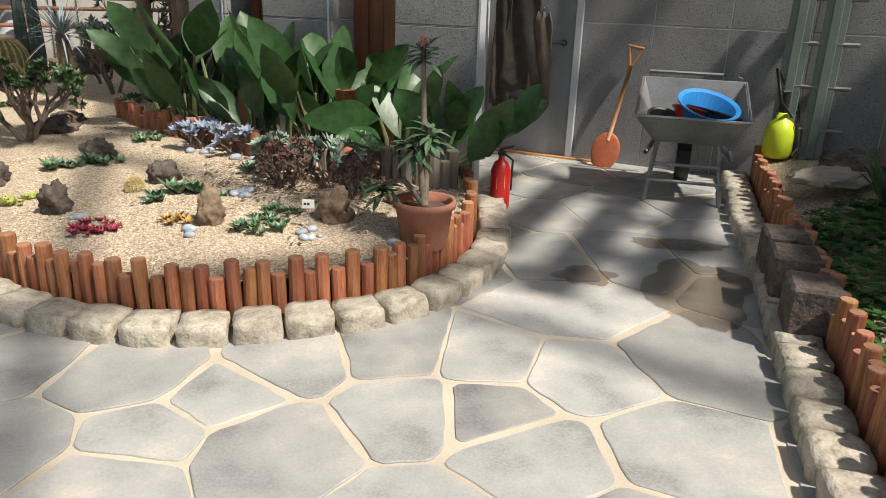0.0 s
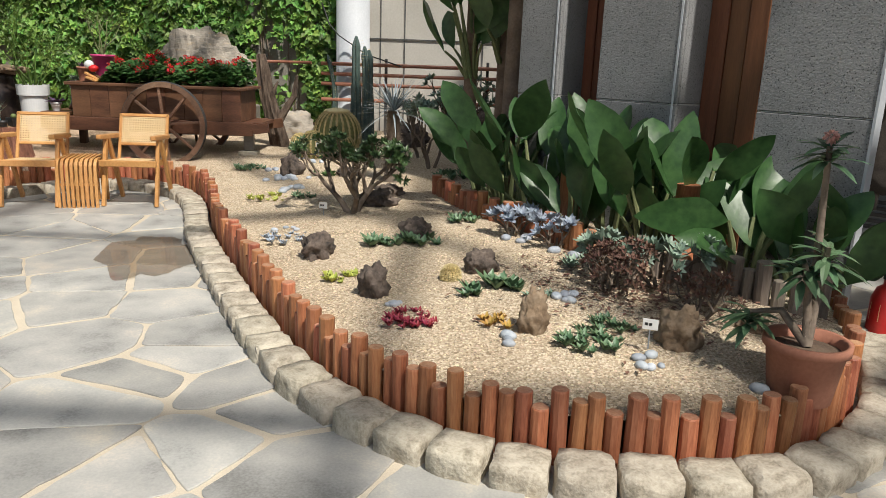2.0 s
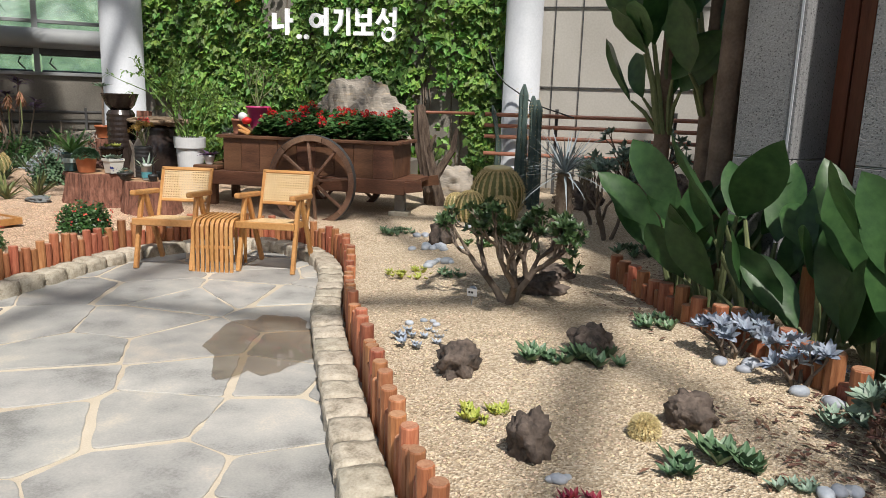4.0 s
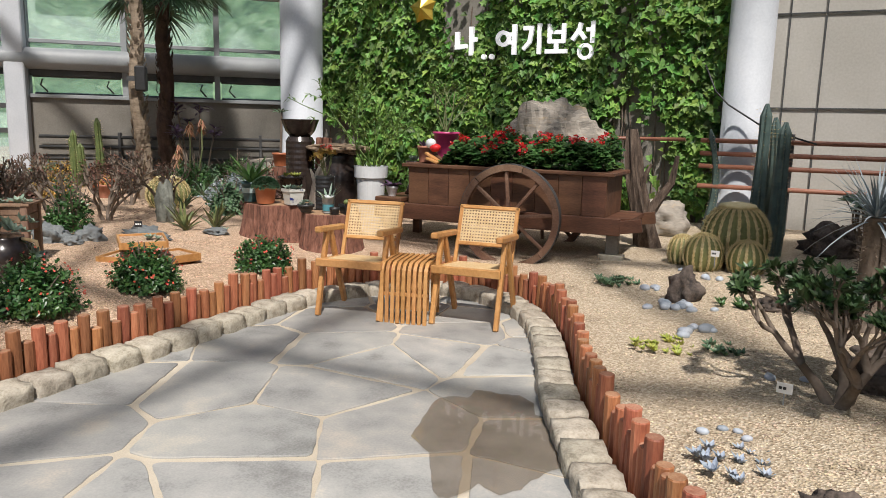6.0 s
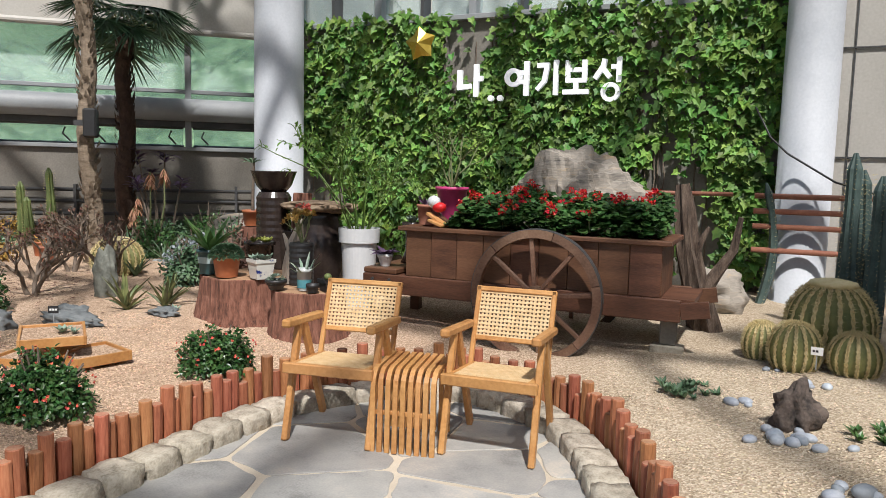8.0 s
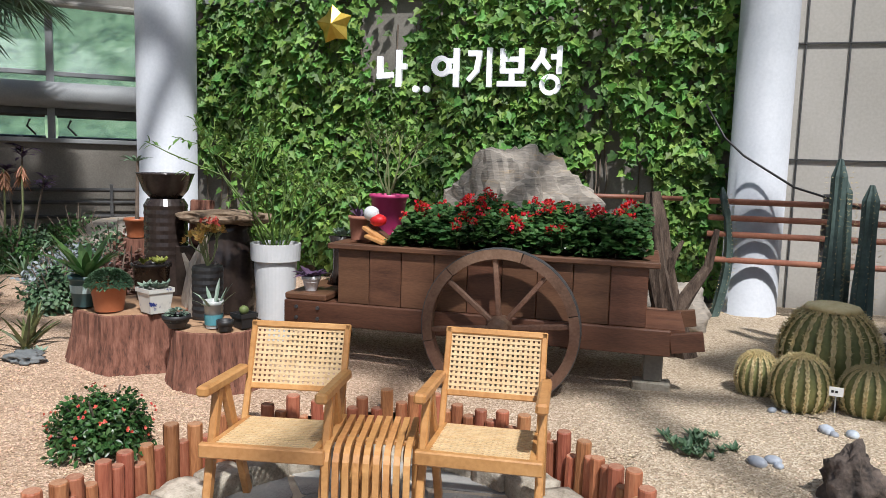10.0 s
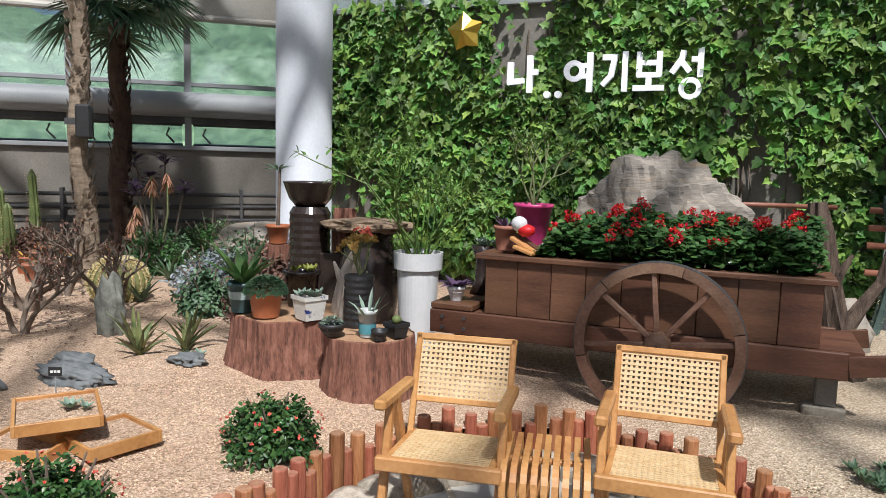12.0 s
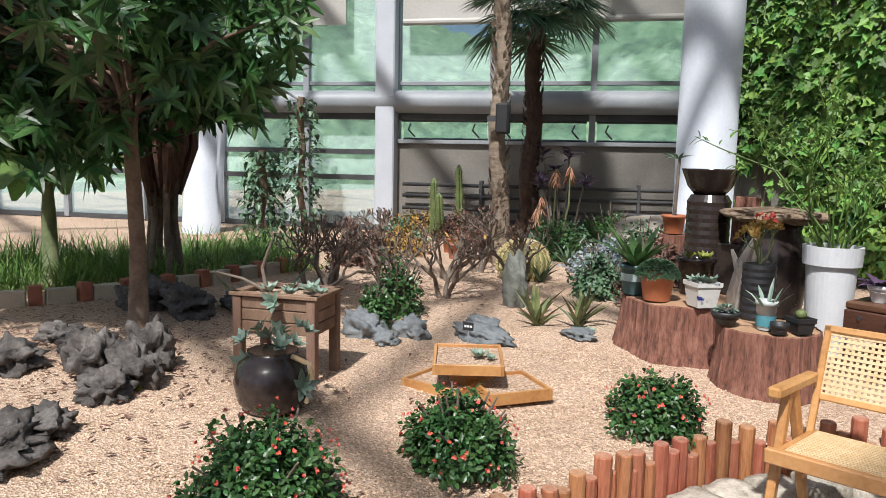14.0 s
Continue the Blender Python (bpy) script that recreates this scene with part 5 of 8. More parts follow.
def barrel(x, y, r, h, group="barrel cacti"):
    z = gz(x, y)
    t = thing("barrel_cactus", "round ribbed barrel cactus with golden spines", "cactus", pose(x, y, z - 0.03), group)
    ribs = 22 if r > 0.2 else 16
    prof = []
    for i in range(15):
        a = math.pi * (i / 14)
        prof.append((max(0.012, r * math.sin(a * 0.96 + 0.12) ** 0.85), h * (1 - math.cos(a)) / 2))
    body = Acc().lathe(prof, ribs * 4, wob=lambda a, zz: 1 + 0.055 * math.cos(ribs * a))
    part("body", body, M_BARREL, t, smooth=True)
    sp = Acc()
    for k in range(ribs):
        a = 2 * math.pi * k / ribs
        for i in range(1, 30):
            b = math.pi * (i / 30)
            rr = r * math.sin(b * 0.96 + 0.12) ** 0.85 * 1.055
            p = Vector((rr * math.cos(a), rr * math.sin(a), h * (1 - math.cos(b)) / 2))
            nrm = Vector((math.cos(a) * math.sin(b), math.sin(a) * math.sin(b), -math.cos(b) * 0.9))
            m = 14 if i > 22 else 10
            for _ in range(m):
                d = (nrm + ball_dir() * 0.9).normalized()
                L = max(0.02, r * rnd(0.09, 0.15))
                s = d.cross(ball_dir()).normalized() * 0.0026 * (1 + r * 3)
                sp.add([tuple(p - s), tuple(p + s), tuple(p + d * L)], [(0, 1, 2)])
    part("spines", sp, M_SPINE, t, "golden spines")
    for k in range(ribs):
        a = 2 * math.pi * k / ribs
        cr, w = Acc(), 0.009 + 0.03 * r
        side = Vector((-math.sin(a), math.cos(a), 0)) * w
        vs = []
        for i in range(1, 27):
            b = math.pi * (0.1 + 0.9 * i / 27)
            rr = r * math.sin(b * 0.96 + 0.12) ** 0.85 * 1.06 + 0.002 + 0.003 * (i % 2)
            c = Vector((rr * math.cos(a), rr * math.sin(a), h * (1 - math.cos(b)) / 2 + 0.002))
            q = side * (0.5 if i % 2 else 1.0)
            vs += [tuple(c - q), tuple(c + q)]
        part("rib_crest", cr.add(vs, [(2 * i, 2 * i + 1, 2 * i + 3, 2 * i + 2) for i in range(25)]), M_SPINE, t)
    if r > 0.2:
        crown = Acc()
        crown.blob((0, 0, h * 0.985), r * 0.6, (1, 1, 0.22), 0.1, 6, 2)
        part("crown", crown, M_SPINE, t, "woolly pale crown", smooth=True)


barrel(0.2, 10.88, 0.255, 0.53)
barrel(-0.2, 10.72, 0.11, 0.27)
barrel(-0.01, 10.5, 0.145, 0.32)
barrel(0.32, 10.48, 0.14, 0.28)
barrel(-6.35, 11.0, 0.24, 0.4)
barrel(1.6, 6.06, 0.045, 0.1, "")


def tall_cactus(x, y, h, r, bend=0.0, mm=None, ribs=8):
    z = gz(x, y)
    t = thing("columnar_cactus", "tall ribbed blue-green columnar cactus", "cactus", pose(x, y, z - 0.03), "columnar cacti")
    pts, rad = [], []
    for i in range(13):
        k = i / 12
        pts.append((bend * math.sin(k * 3.2), 0.3 * bend * math.sin(k * 5), h * k))
        rad.append(r * (0.85 + 0.15 * math.sin(k * 6)) * (1 if k < 0.9 else max(0.25, math.sqrt(max(0.0, 1 - ((k - 0.9) / 0.1) ** 2)))))
    part("stem", Acc().tube(pts, rad, ribs * 2, squash=lambda k, i: 1.0 if k % 2 == 0 else 0.72), mm or M_BLUECACT, t)
    sp = Acc()
    for i in range(int(h / 0.035)):
        k = i * 0.035 / h
        for q in range(ribs):
            a = 2 * math.pi * q / ribs
            p = Vector((bend * math.sin(k * 3.2) + r * math.cos(a), 0.3 * bend * math.sin(k * 5) + r * math.sin(a), h * k))
            for _ in range(2):
                d = (Vector((math.cos(a), math.sin(a), 0.2)) + ball_dir() * 0.8).normalized()
                s = d.cross(ball_dir()).normalized() * 0.0016
                sp.add([tuple(p - s), tuple(p + s), tuple(p + d * 0.025)], [(0, 1, 2)])
    part("spines", sp, M_SPINE, t)


tall_cactus(0.33, 11.55, 1.38, 0.072)
tall_cactus(0.41, 11.76, 1.26, 0.07, 0.03)
tall_cactus(0.5, 11.45, 1.22, 0.075)
tall_cactus(-0.25, 12.9, 1.15, 0.05, 0.09, ribs=5)
for x, y, h in ((-9.9, 12.5, 0.9), (-9.7, 12.8, 1.1), (-10.2, 12.7, 0.8), (-9.5, 12.3, 0.7), (-10.6, 13.1, 0.9)):
    tall_cactus(x, y, h, 0.07, 0.02, M_CACTUS)


def pachypodium():
    x, y = 1.02, 9.0
    z = gz(x, y)
    t = thing("pachypodium", "thick spiny grey trunk topped with thin drooping leaves", "plant", pose(x, y, z - 0.03))
    part("trunk", Acc().tube([(0, 0, 0), (0.01, 0, 0.3), (0.0, 0, 0.68)], [0.085, 0.07, 0.055], 16), M_BRANCH, t, smooth=True)
    sp, lv = Acc(), Acc()
    for _ in range(900):
        a, zz = rnd(0, 6.28), rnd(0.02, 0.68)
        rr = 0.084 - 0.045 * zz
        p = Vector((rr * math.cos(a), rr * math.sin(a), zz))
        d = Vector((math.cos(a), math.sin(a), rnd(-0.5, 0.7))).normalized()
        s = d.cross(ball_dir()).normalized() * 0.002
        sp.add([tuple(p - s), tuple(p + s), tuple(p + d * 0.04)], [(0, 1, 2)])
    for i in range(90):
        a = i * 2.4
        lv.leaf((0, 0, 0.67), (math.cos(a), math.sin(a), rnd(-0.3, 2.2)), (0, 0, 1), rnd(0.3, 0.5), 0.02, bend=rnd(0.0, 0.6), fold=0.2, shape="blade", seg=4)
    part("spines", sp, M_BRANCH, t)
    part("leaves", lv, M_GREYLEAF, t)


pachypodium()
for x, y, h in ((1.35, 9.9, 0.8), (1.6, 10.3, 0.9), (1.2, 10.6, 0.7)):
    branching("thin_shrub", x, y, h * 0.35, 0.02, 3, 3, M_SAGE, "upright thorny shrub with grey-green leaves", "shrub", 0.09, 10, 0.5)


def fan_leaf(acc, p, d, r, n=26):
    d = Vector(d).normalized()
    s = d.cross(Vector((0, 0, 1))).normalized()
    up = s.cross(d)
    for i in range(n):
        a = -2.2 + 4.4 * i / (n - 1)
        v = d * math.cos(a) + s * math.sin(a)
        acc.leaf(p, v, up, r * (0.75 + 0.25 * math.cos(a * 0.6)), r * 0.085, bend=rnd(0.1, 0.4), fold=0.3, shape="blade", seg=4)


M_DARKTRUNK = mat("dark_palm_trunk", [(0.035, 0.02, 0.014), (0.11, 0.065, 0.045)], rough=0.95, scale=8, fine=50, bump=0.9)


def palm(x, y, h, r, lean, leaves, crown_r, spread, fan=True, bark=None):
    bark = bark or M_PALMTRUNK
    z = gz(x, y)
    t = thing("palm_tree", "palm with rough ringed trunk and hanging leaves", "tree", pose(x, y, z - 0.05), "palm trees")
    pts = [(lean * (i / 14) ** 1.5, 0.05 * math.sin(i), h * i / 14) for i in range(15)]
    part("trunk", Acc().tube(pts, [r * (1.15 - 0.3 * i / 14) * (1 + 0.05 * (i % 2)) for i in range(15)], 14), bark, t, smooth=False)
    sc = Acc()
    for i in range(420):
        k = R.random()
        a = rnd(0, 6.28)
        rr = r * (1.12 - 0.3 * k)
        p = Vector((lean * k ** 1.5 + rr * math.cos(a), rr * math.sin(a), h * k))
        sc.leaf(p, (math.cos(a) * 0.5, math.sin(a) * 0.5, 1), (math.cos(a), math.sin(a), 0), 0.09, 0.05, bend=-0.1, fold=0.1, seg=2)
    part("bark_scales", sc, bark, t)
    cr, st = Acc(), Acc()
    top = Vector((lean, 0, h))
    for i in range(leaves):
        a = i * 2.4
        e = rnd(-0.35, 0.9)
        d = Vector((math.cos(a), math.sin(a), e)).normalized()
        q = top + d * spread
        st.tube([tuple(top), tuple(top + d * spread * 0.5 + Vector((0, 0, 0.08))), tuple(q)], 0.012, 5)
        if fan:
            fan_leaf(cr, q, (d.x, d.y, d.z - 0.55), crown_r)
        else:
            for k in range(30):
                u = k / 30
                c = q + Vector((d.x, d.y, d.z - 0.9 * u)) * u * 1.3
                sd = d.cross(Vector((0, 0, 1))).normalized()
                for sgn in (-1, 1):
                    cr.leaf(c, sd * sgn + d * 0.5, (0, 0, 1), 0.38 * (1 - 0.5 * u), 0.018, bend=0.35, fold=0.2, shape="blade", seg=3)
    part("petiole", st, M_STEM, t)
    part("fronds", cr, M_SUCC, t)


palm(-7.3, 11.5, 4.3, 0.082, -0.1, 14, 0.6, 0.5)
palm(-8.15, 12.75, 2.95, 0.1, 0.05, 22, 0.55, 0.55, bark=M_DARKTRUNK)
palm(-6.55, 14.3, 3.9, 0.14, 0.0, 14, 0.5, 0.4, fan=False)


def broadleaf_tree():
    x, y = -6.03, 7.35
    z = gz(x, y)
    t = thing("broadleaf_tree", "evergreen tree with slender trunk and dense glossy dark leaves", "tree", pose(x, y, z - 0.05))
    st, lv = Acc(), Acc()
    st.tube([(0, 0, 0), (-0.03, 0.02, 0.6), (-0.05, 0.0, 1.3), (0.0, 0.0, 1.9)], [0.07, 0.05, 0.045, 0.04], 12)
    clumps = []
    for i in range(88):
        d = ball_dir()
        clumps.append(Vector((d.x * 1.5 * rnd(0.4, 1) - 0.3, d.y * 1.5 * rnd(0.4, 1) - 0.3, 1.98 + d.z * 0.82 * rnd(0.45, 1))))
    for i in range(30):
        k, w = rnd(0.35, 1.5), rnd(-0.5, 0.45)
        clumps.append(Vector((-0.6 * k - 0.8 * w, -0.8 * k + 0.6 * w, rnd(1.3, 1.75))))
    for c in clumps:
        st.tube([(-0.02, 0, rnd(1.3, 1.9)), tuple(c * 0.55 + Vector((0, 0, 0.75))), tuple(c)], [0.02, 0.013, 0.006], 6)
        for _ in range(17):
            p = c + ball_dir() * rnd(0.05, 0.3)
            ax = (ball_dir() + Vector((0, 0, 0.3))).normalized()
            for k in range(8):
                a = k * 2.4
                u = ax.cross(Vector((0.3, 0.5, 0.8))).normalized()
                w = ax.cross(u)
                lv.leaf(p, u * math.cos(a) + w * math.sin(a) + ax * 0.35, ax, rnd(0.11, 0.19), 0.05, bend=0.2, fold=0.12, shape="lance", seg=4)
    part("trunk", st, M_TRUNK, t, smooth=True)
    part("crown", lv, M_DARKLEAF, t)


broadleaf_tree()


M_FIBRE = mat("matted_fibre", [(0.05, 0.026, 0.018), (0.14, 0.075, 0.05)], rough=0.95, scale=8, fine=60, bump=0.9, stretch=(4, 4, 0.7))


def big_trunk():
    x, y = -7.9, 8.05
    z = gz(x, y)
    t = thing("gnarled_tree", "clump of thin stems carrying matted red-brown fibres", "tree", pose(x, y, z - 0.05))
    for i in range(6):
        a = 2 * math.pi * i / 6
        part("stem", Acc().tube([(0.17 * math.cos(a) + rnd(-0.06, 0.06), 0.17 * math.sin(a), 0), (0.1 * math.cos(a), 0.1 * math.sin(a), 0.6), (0.13 * math.cos(a), 0.13 * math.sin(a), 1.4)], [0.026, 0.03, 0.03], 7), M_BRANCH, t, smooth=True)
    st = Acc()
    for i in range(46):
        a, q = rnd(0, 6.28), rnd(0.12, 0.3)
        st.tube([(q * 0.55 * math.cos(a), q * 0.55 * math.sin(a), rnd(0.72, 1.0)), (q * math.cos(a), q * math.sin(a), 1.25), (q * 1.15 * math.cos(a), q * 1.15 * math.sin(a), 2.3)], [0.018, 0.05, 0.04], 6)
    part("fibre_mass", st, M_FIBRE, t, "matted red-brown fibres")


big_trunk()


def banana(x, y, h):
    z = gz(x, y)
    t = thing("banana_plant", "banana plant with broad bright green leaves", "plant", pose(x, y, z - 0.03), "banana plants")
    part("stem", Acc().tube([(0, 0, 0), (0, 0, h * 0.6), (0.02, 0, h)], [0.075, 0.06, 0.03], 12), M_STEM, t, smooth=True)
    for i in range(7):
        a = i * 2.4
        lf = Acc().leaf((0, 0, h * rnd(0.7, 1)), (math.cos(a), math.sin(a), 0.9), (0, 0, 1), rnd(0.9, 1.3), 0.34, bend=0.75, fold=0.12, seg=8)
        part("leaf", lf, M_BRIGHT, t, smooth=True)


banana(-8.3, 7.2, 1.05)
banana(-8.7, 6.2, 1.1)


def grass(name, x0, x1, y0, y1, n, L, mm, label, z=None):
    acc = Acc()
    for _ in range(n):
        x, y = rnd(x0, x1), rnd(y0, y1)
        zz = gz(x, y) if z is None else z
        a = rnd(0, 6.28)
        acc.leaf((x, y, zz - 0.01), (math.cos(a), math.sin(a), rnd(1.0, 3)), (0, 0, 1), L * rnd(0.5, 1.2), 0.014, bend=rnd(0.2, 0.9), fold=0.2, shape="blade", seg=3)
    single(name, acc, mm, label, "grass", kind="stuff")


grass("lily_turf", -9.6, -7.75, 5.2, 9.6, 4800, 0.6, M_BRIGHT, "bright green grassy ground cover behind the brick edge")


def climber(x, y, h):
    z = gz(x, y)
    st, lv = Acc(), Acc()
    pts = [(x + 0.06 * math.sin(i), y + 0.05 * math.cos(i * 1.3), z + h * i / 8) for i in range(9)]
    st.tube(pts, 0.05, 8)
    for _ in range(520):
        k = R.random()
        a = rnd(0, 6.28)
        rr = 0.1 + 0.25 * R.random() * (1 - 0.5 * k)
        lv.leaf((x + rr * math.cos(a), y + rr * math.sin(a), z + h * k), ball_dir() + Vector((math.cos(a), math.sin(a), -0.4)), (0, 0, 1), rnd(0.06, 0.1), 0.07, shape="ivy")
    t = thing("climbing_plant", "dark climbing vine on a post by the glass", "plant")
    part("stem", st, M_TRUNK, t)
    part("leaves", lv, M_SUCC, t)


def flowering_aloe(x, y):
    z = gz(x, y)
    t = thing("flowering_aloe", "green aloe with tall drooping orange flower spikes", "plant", pose(x, y, z - 0.02))
    lv = Acc()
    for i in range(44):
        a = i * 2.4
        lv.leaf((0.25 * math.cos(i), 0.2 * math.sin(i * 1.7), 0), (math.cos(a), math.sin(a), rnd(0.6, 2.2)), (0, 0, 1), rnd(0.35, 0.6), 0.05, bend=rnd(0.1, 0.4), fold=0.3, shape="blade", seg=5)
    part("leaves", lv, M_SUCC, t)
    for dx, dy, h in ((-0.2, 0.05, 0.75), (0.12, -0.05, 1.08), (0.24, 0.06, 1.12), (-0.1, -0.12, 0.62)):
        part("flower_stalk", Acc().tube([(dx * 0.5, dy * 0.5, 0.1), (dx, dy, h * 0.6), (dx, dy, h)], [0.014, 0.011, 0.008], 6), M_STEM, t)
        fl = Acc()
        for k in range(46):
            a = rnd(0, 6.28)
            fl.leaf((dx, dy, h - rnd(0, 0.16)), (math.cos(a), math.sin(a), -0.7), (0, 0, 1), rnd(0.07, 0.12), 0.02, bend=0.5, seg=3)
        part("flower_spike", fl, M_ALOEFLOWER, t, "drooping orange flower spike")


M_ALOEFLOWER = mat("orange_aloe_petal", [(0.28, 0.13, 0.07), (0.44, 0.24, 0.13)], rough=0.6, scale=9, fine=30, bump=0.1, island=0.25, thin=0.1)
flowering_aloe(-7.35, 12.35)


def purple_plant(x, y, h):
    z = gz(x, y)
    t = thing("cordyline", "dark purple-leaved plant with several bare stems", "plant", pose(x, y, z - 0.02))
    for k in range(5):
        dx, dy, hh = rnd(-0.3, 0.3), rnd(-0.25, 0.25), h * rnd(0.6, 1.0)
        part("stem", Acc().tube([(dx * 0.3, dy * 0.3, 0), (dx * 0.7, dy * 0.7, hh * 0.6), (dx, dy, hh)], [0.018, 0.014, 0.01], 7), M_BRANCH, t)
        lv = Acc()
        for i in range(18):
            a = i * 2.4
            lv.leaf((dx, dy, hh - rnd(0, 0.15)), (math.cos(a), math.sin(a), rnd(0.1, 1.2)), (0, 0, 1), rnd(0.16, 0.28), 0.05, bend=0.35, fold=0.15, seg=4)
        part("leaves", lv, M_PURPLE, t)


purple_plant(-7.75, 13.0, 1.55)
single("fallen_log", Acc().tube([(-8.9, 13.2, 0.44), (-8.1, 13.55, 0.46)], [0.075, 0.068], 14), M_TEAK, "pale sawn log lying on the far gravel", "log", smooth=True)
climber(-11.2, 11.0, 2.0)
climber(-9.8, 9.8, 1.2)


def creeper():
    acc = Acc()
    rs = np.random.RandomState(5)
    xs, ys = rs.uniform(3.5, 6.2, 9000), rs.uniform(0.6, 4.7, 9000)
    ok = ~inside(WALKWAY[::2], xs, ys)
    for x, y in zip(xs[ok], ys[ok]):
        d = math.sqrt(((LINE_R[::2] - (x, y)) ** 2).sum(1).min())
        if d > 1.4:
            continue
        z = 0.24 + 0.16 * min(1, d / 0.35) * (0.8 + 0.5 * noise.noise(Vector((x * 3, y * 3, 0)))) - rnd(0, 0.05)
        a = rnd(0, 6.28)
        for q in range(3):
            b = a + q * 2.09
            acc.leaf((x, y, z), (math.cos(b), math.sin(b), rnd(0, 0.5)), (0, 0, 1), 0.036, 0.034, bend=0.1, fold=0.05, seg=2)
    single("ground_cover", acc, M_CLOVER, "dense small-leaved green ground cover spilling over the blocks", "plant", kind="stuff")


def leaf_litter(x0, x1, y0, y1, n, label):
    acc = Acc()
    for _ in range(n):
        x, y = R.gauss((x0 + x1) / 2, (x1 - x0) / 4), R.gauss((y0 + y1) / 2, (y1 - y0) / 4)
        a = rnd(0, 6.28)
        acc.leaf((x, y, gz(x, y) + rnd(0.006, 0.02)), (math.cos(a), math.sin(a), rnd(-0.1, 0.3)), (0, 0, 1), rnd(0.02, 0.055), rnd(0.01, 0.022), bend=0.1, fold=0.15, seg=2)
    single("leaf_litter", acc, M_BROWNLEAF, label, "leaf litter", kind="stuff")


leaf_litter(2.0, 3.3, 5.4, 6.6, 900, "dry brown leaves scattered under the shrubs")
leaf_litter(-7.4, -4.4, 5.8, 8.2, 1500, "dry brown leaves scattered under the tree")
leaf_litter(-7.5, -5.2, 8.6, 11.0, 700, "dry brown leaves under the gnarled shrubs")
leaf_litter(1.3, 2.2, 7.2, 9.2, 300, "dry brown leaves along the short logs")
M_CLOVER = leafmat("clover_leaf", (0.03, 0.09, 0.02), (0.09, 0.2, 0.04), rough=0.5)
creeper()


# ---- rocks and pebbles ----
M_GREYLAVA = mat("grey_lava_rock", [(0.035, 0.03, 0.027), (0.1, 0.088, 0.078), (0.21, 0.19, 0.17)], rough=0.95, scale=8, fine=45, bump=1.0, bump_fine=1.5)
M_SLATE = mat("slate", [(0.1, 0.115, 0.12), (0.24, 0.25, 0.25)], rough=0.8, scale=4, fine=30, bump=0.8)


def rock(name, x, y, r, sq, mm, label, rough=0.5, seed=None, sink=0.25, rz=0.0, sub=4, group="rocks in the gravel"):
    z = gz(x, y)
    s = rnd(0, 50) if seed is None else seed
    acc = Acc().blob((0, 0, 0), r, sq, rough, 1.9, sub, s)
    single(name, acc, mm, label, "rock", pose(x, y, z + r * sq[2] * (1 - sink * 2) * 0.9, 0, 0, rz), group, smooth=True)


for x, y, r, sq in ((1.2, 5.86, 0.085, (0.8, 0.8, 1.35)), (0.77, 6.6, 0.1, (0.9, 0.8, 1.0)), (1.36, 6.9, 0.085, (1.1, 0.9, 1.1)), (1.77, 6.17, 0.072, (1.2, 0.9, 1.1)),
                    (1.0, 7.95, 0.11, (1.2, 0.9, 0.75)), (-0.02, 9.42, 0.11, (0.9, 0.8, 1.2)), (1.05, 8.35, 0.09, (1.2, 0.9, 0.7)), (0.55, 9.3, 0.08, (1.2, 1, 0.7)),
                    (1.9, 12.2, 0.28, (1.1, 0.8, 1.1)), (1.0, 11.7, 0.18, (1.2, 0.8, 1.0))):
    rock("lava_rock", x, y, r, sq, M_LAVA, "rough dark brown lava rock set in gravel")
for x, y, r, sq in ((1.98, 5.36, 0.082, (0.75, 0.6, 1.6)), (2.62, 5.28, 0.1, (0.9, 0.7, 1.2)), (3.05, 5.55, 0.06, (1, 1, 0.8))):
    rock("weathered_rock", x, y, r, sq, M_TANROCK, "weathered tan-brown upright rock in the gravel")
for x, y, r, sq in ((-5.0, 7.05, 0.14, (1.3, 0.8, 0.9)), (-5.3, 6.95, 0.12, (1.2, 1, 1.1)), (-5.2, 7.2, 0.12, (1, 1, 1.3)), (-4.85, 6.9, 0.1, (1.3, 1, 0.8)), (-4.4, 6.4, 0.16, (1.4, 1, 0.5)), (-4.55, 6.6, 0.1, (1.4, 1, 0.6)),
                    (-5.6, 6.6, 0.13, (1.2, 1, 0.7)), (-6.5, 7.8, 0.16, (1.9, 0.8, 0.7)), (-6.8, 7.6, 0.16, (1.5, 0.9, 0.8)), (-6.3, 8.15, 0.13, (2.0, 0.7, 0.6)), (-5.8, 6.95, 0.09, (1.4, 1, 0.6)), (-5.5, 7.1, 0.07, (1, 1, 0.7)), (-6.1, 6.9, 0.1, (1.3, 1, 0.6))):
    rock("lava_rock", x, y, r, sq, M_GREYLAVA, "jagged dark grey lava rock under the tree", rough=0.7, sub=4, sink=0.25)
for x, y, r, sq in ((-5.25, 8.55, 0.13, (1.5, 0.8, 0.8)), (-5.05, 8.8, 0.11, (1.1, 0.8, 0.8)), (-4.75, 9.15, 0.12, (1.8, 0.9, 0.5)), (-4.98, 9.35, 0.11, (1.4, 0.8, 0.55)), (-4.45, 9.75, 0.08, (1.5, 1, 0.5)), (-4.95, 8.55, 0.07, (1, 1, 0.7))):
    rock("slate_rock", x, y, r, sq, M_SLATE, "blue-grey slate rock lying in the gravel")
rock("standing_stone", -5.42, 10.05, 0.15, (0.75, 0.55, 1.75), mat("mossy_stone", [(0.085, 0.09, 0.075), (0.2, 0.205, 0.175)], rough=0.9, scale=9, fine=40, bump=1.0), "upright grey-green standing stone", 0.34, 3, 0.2)
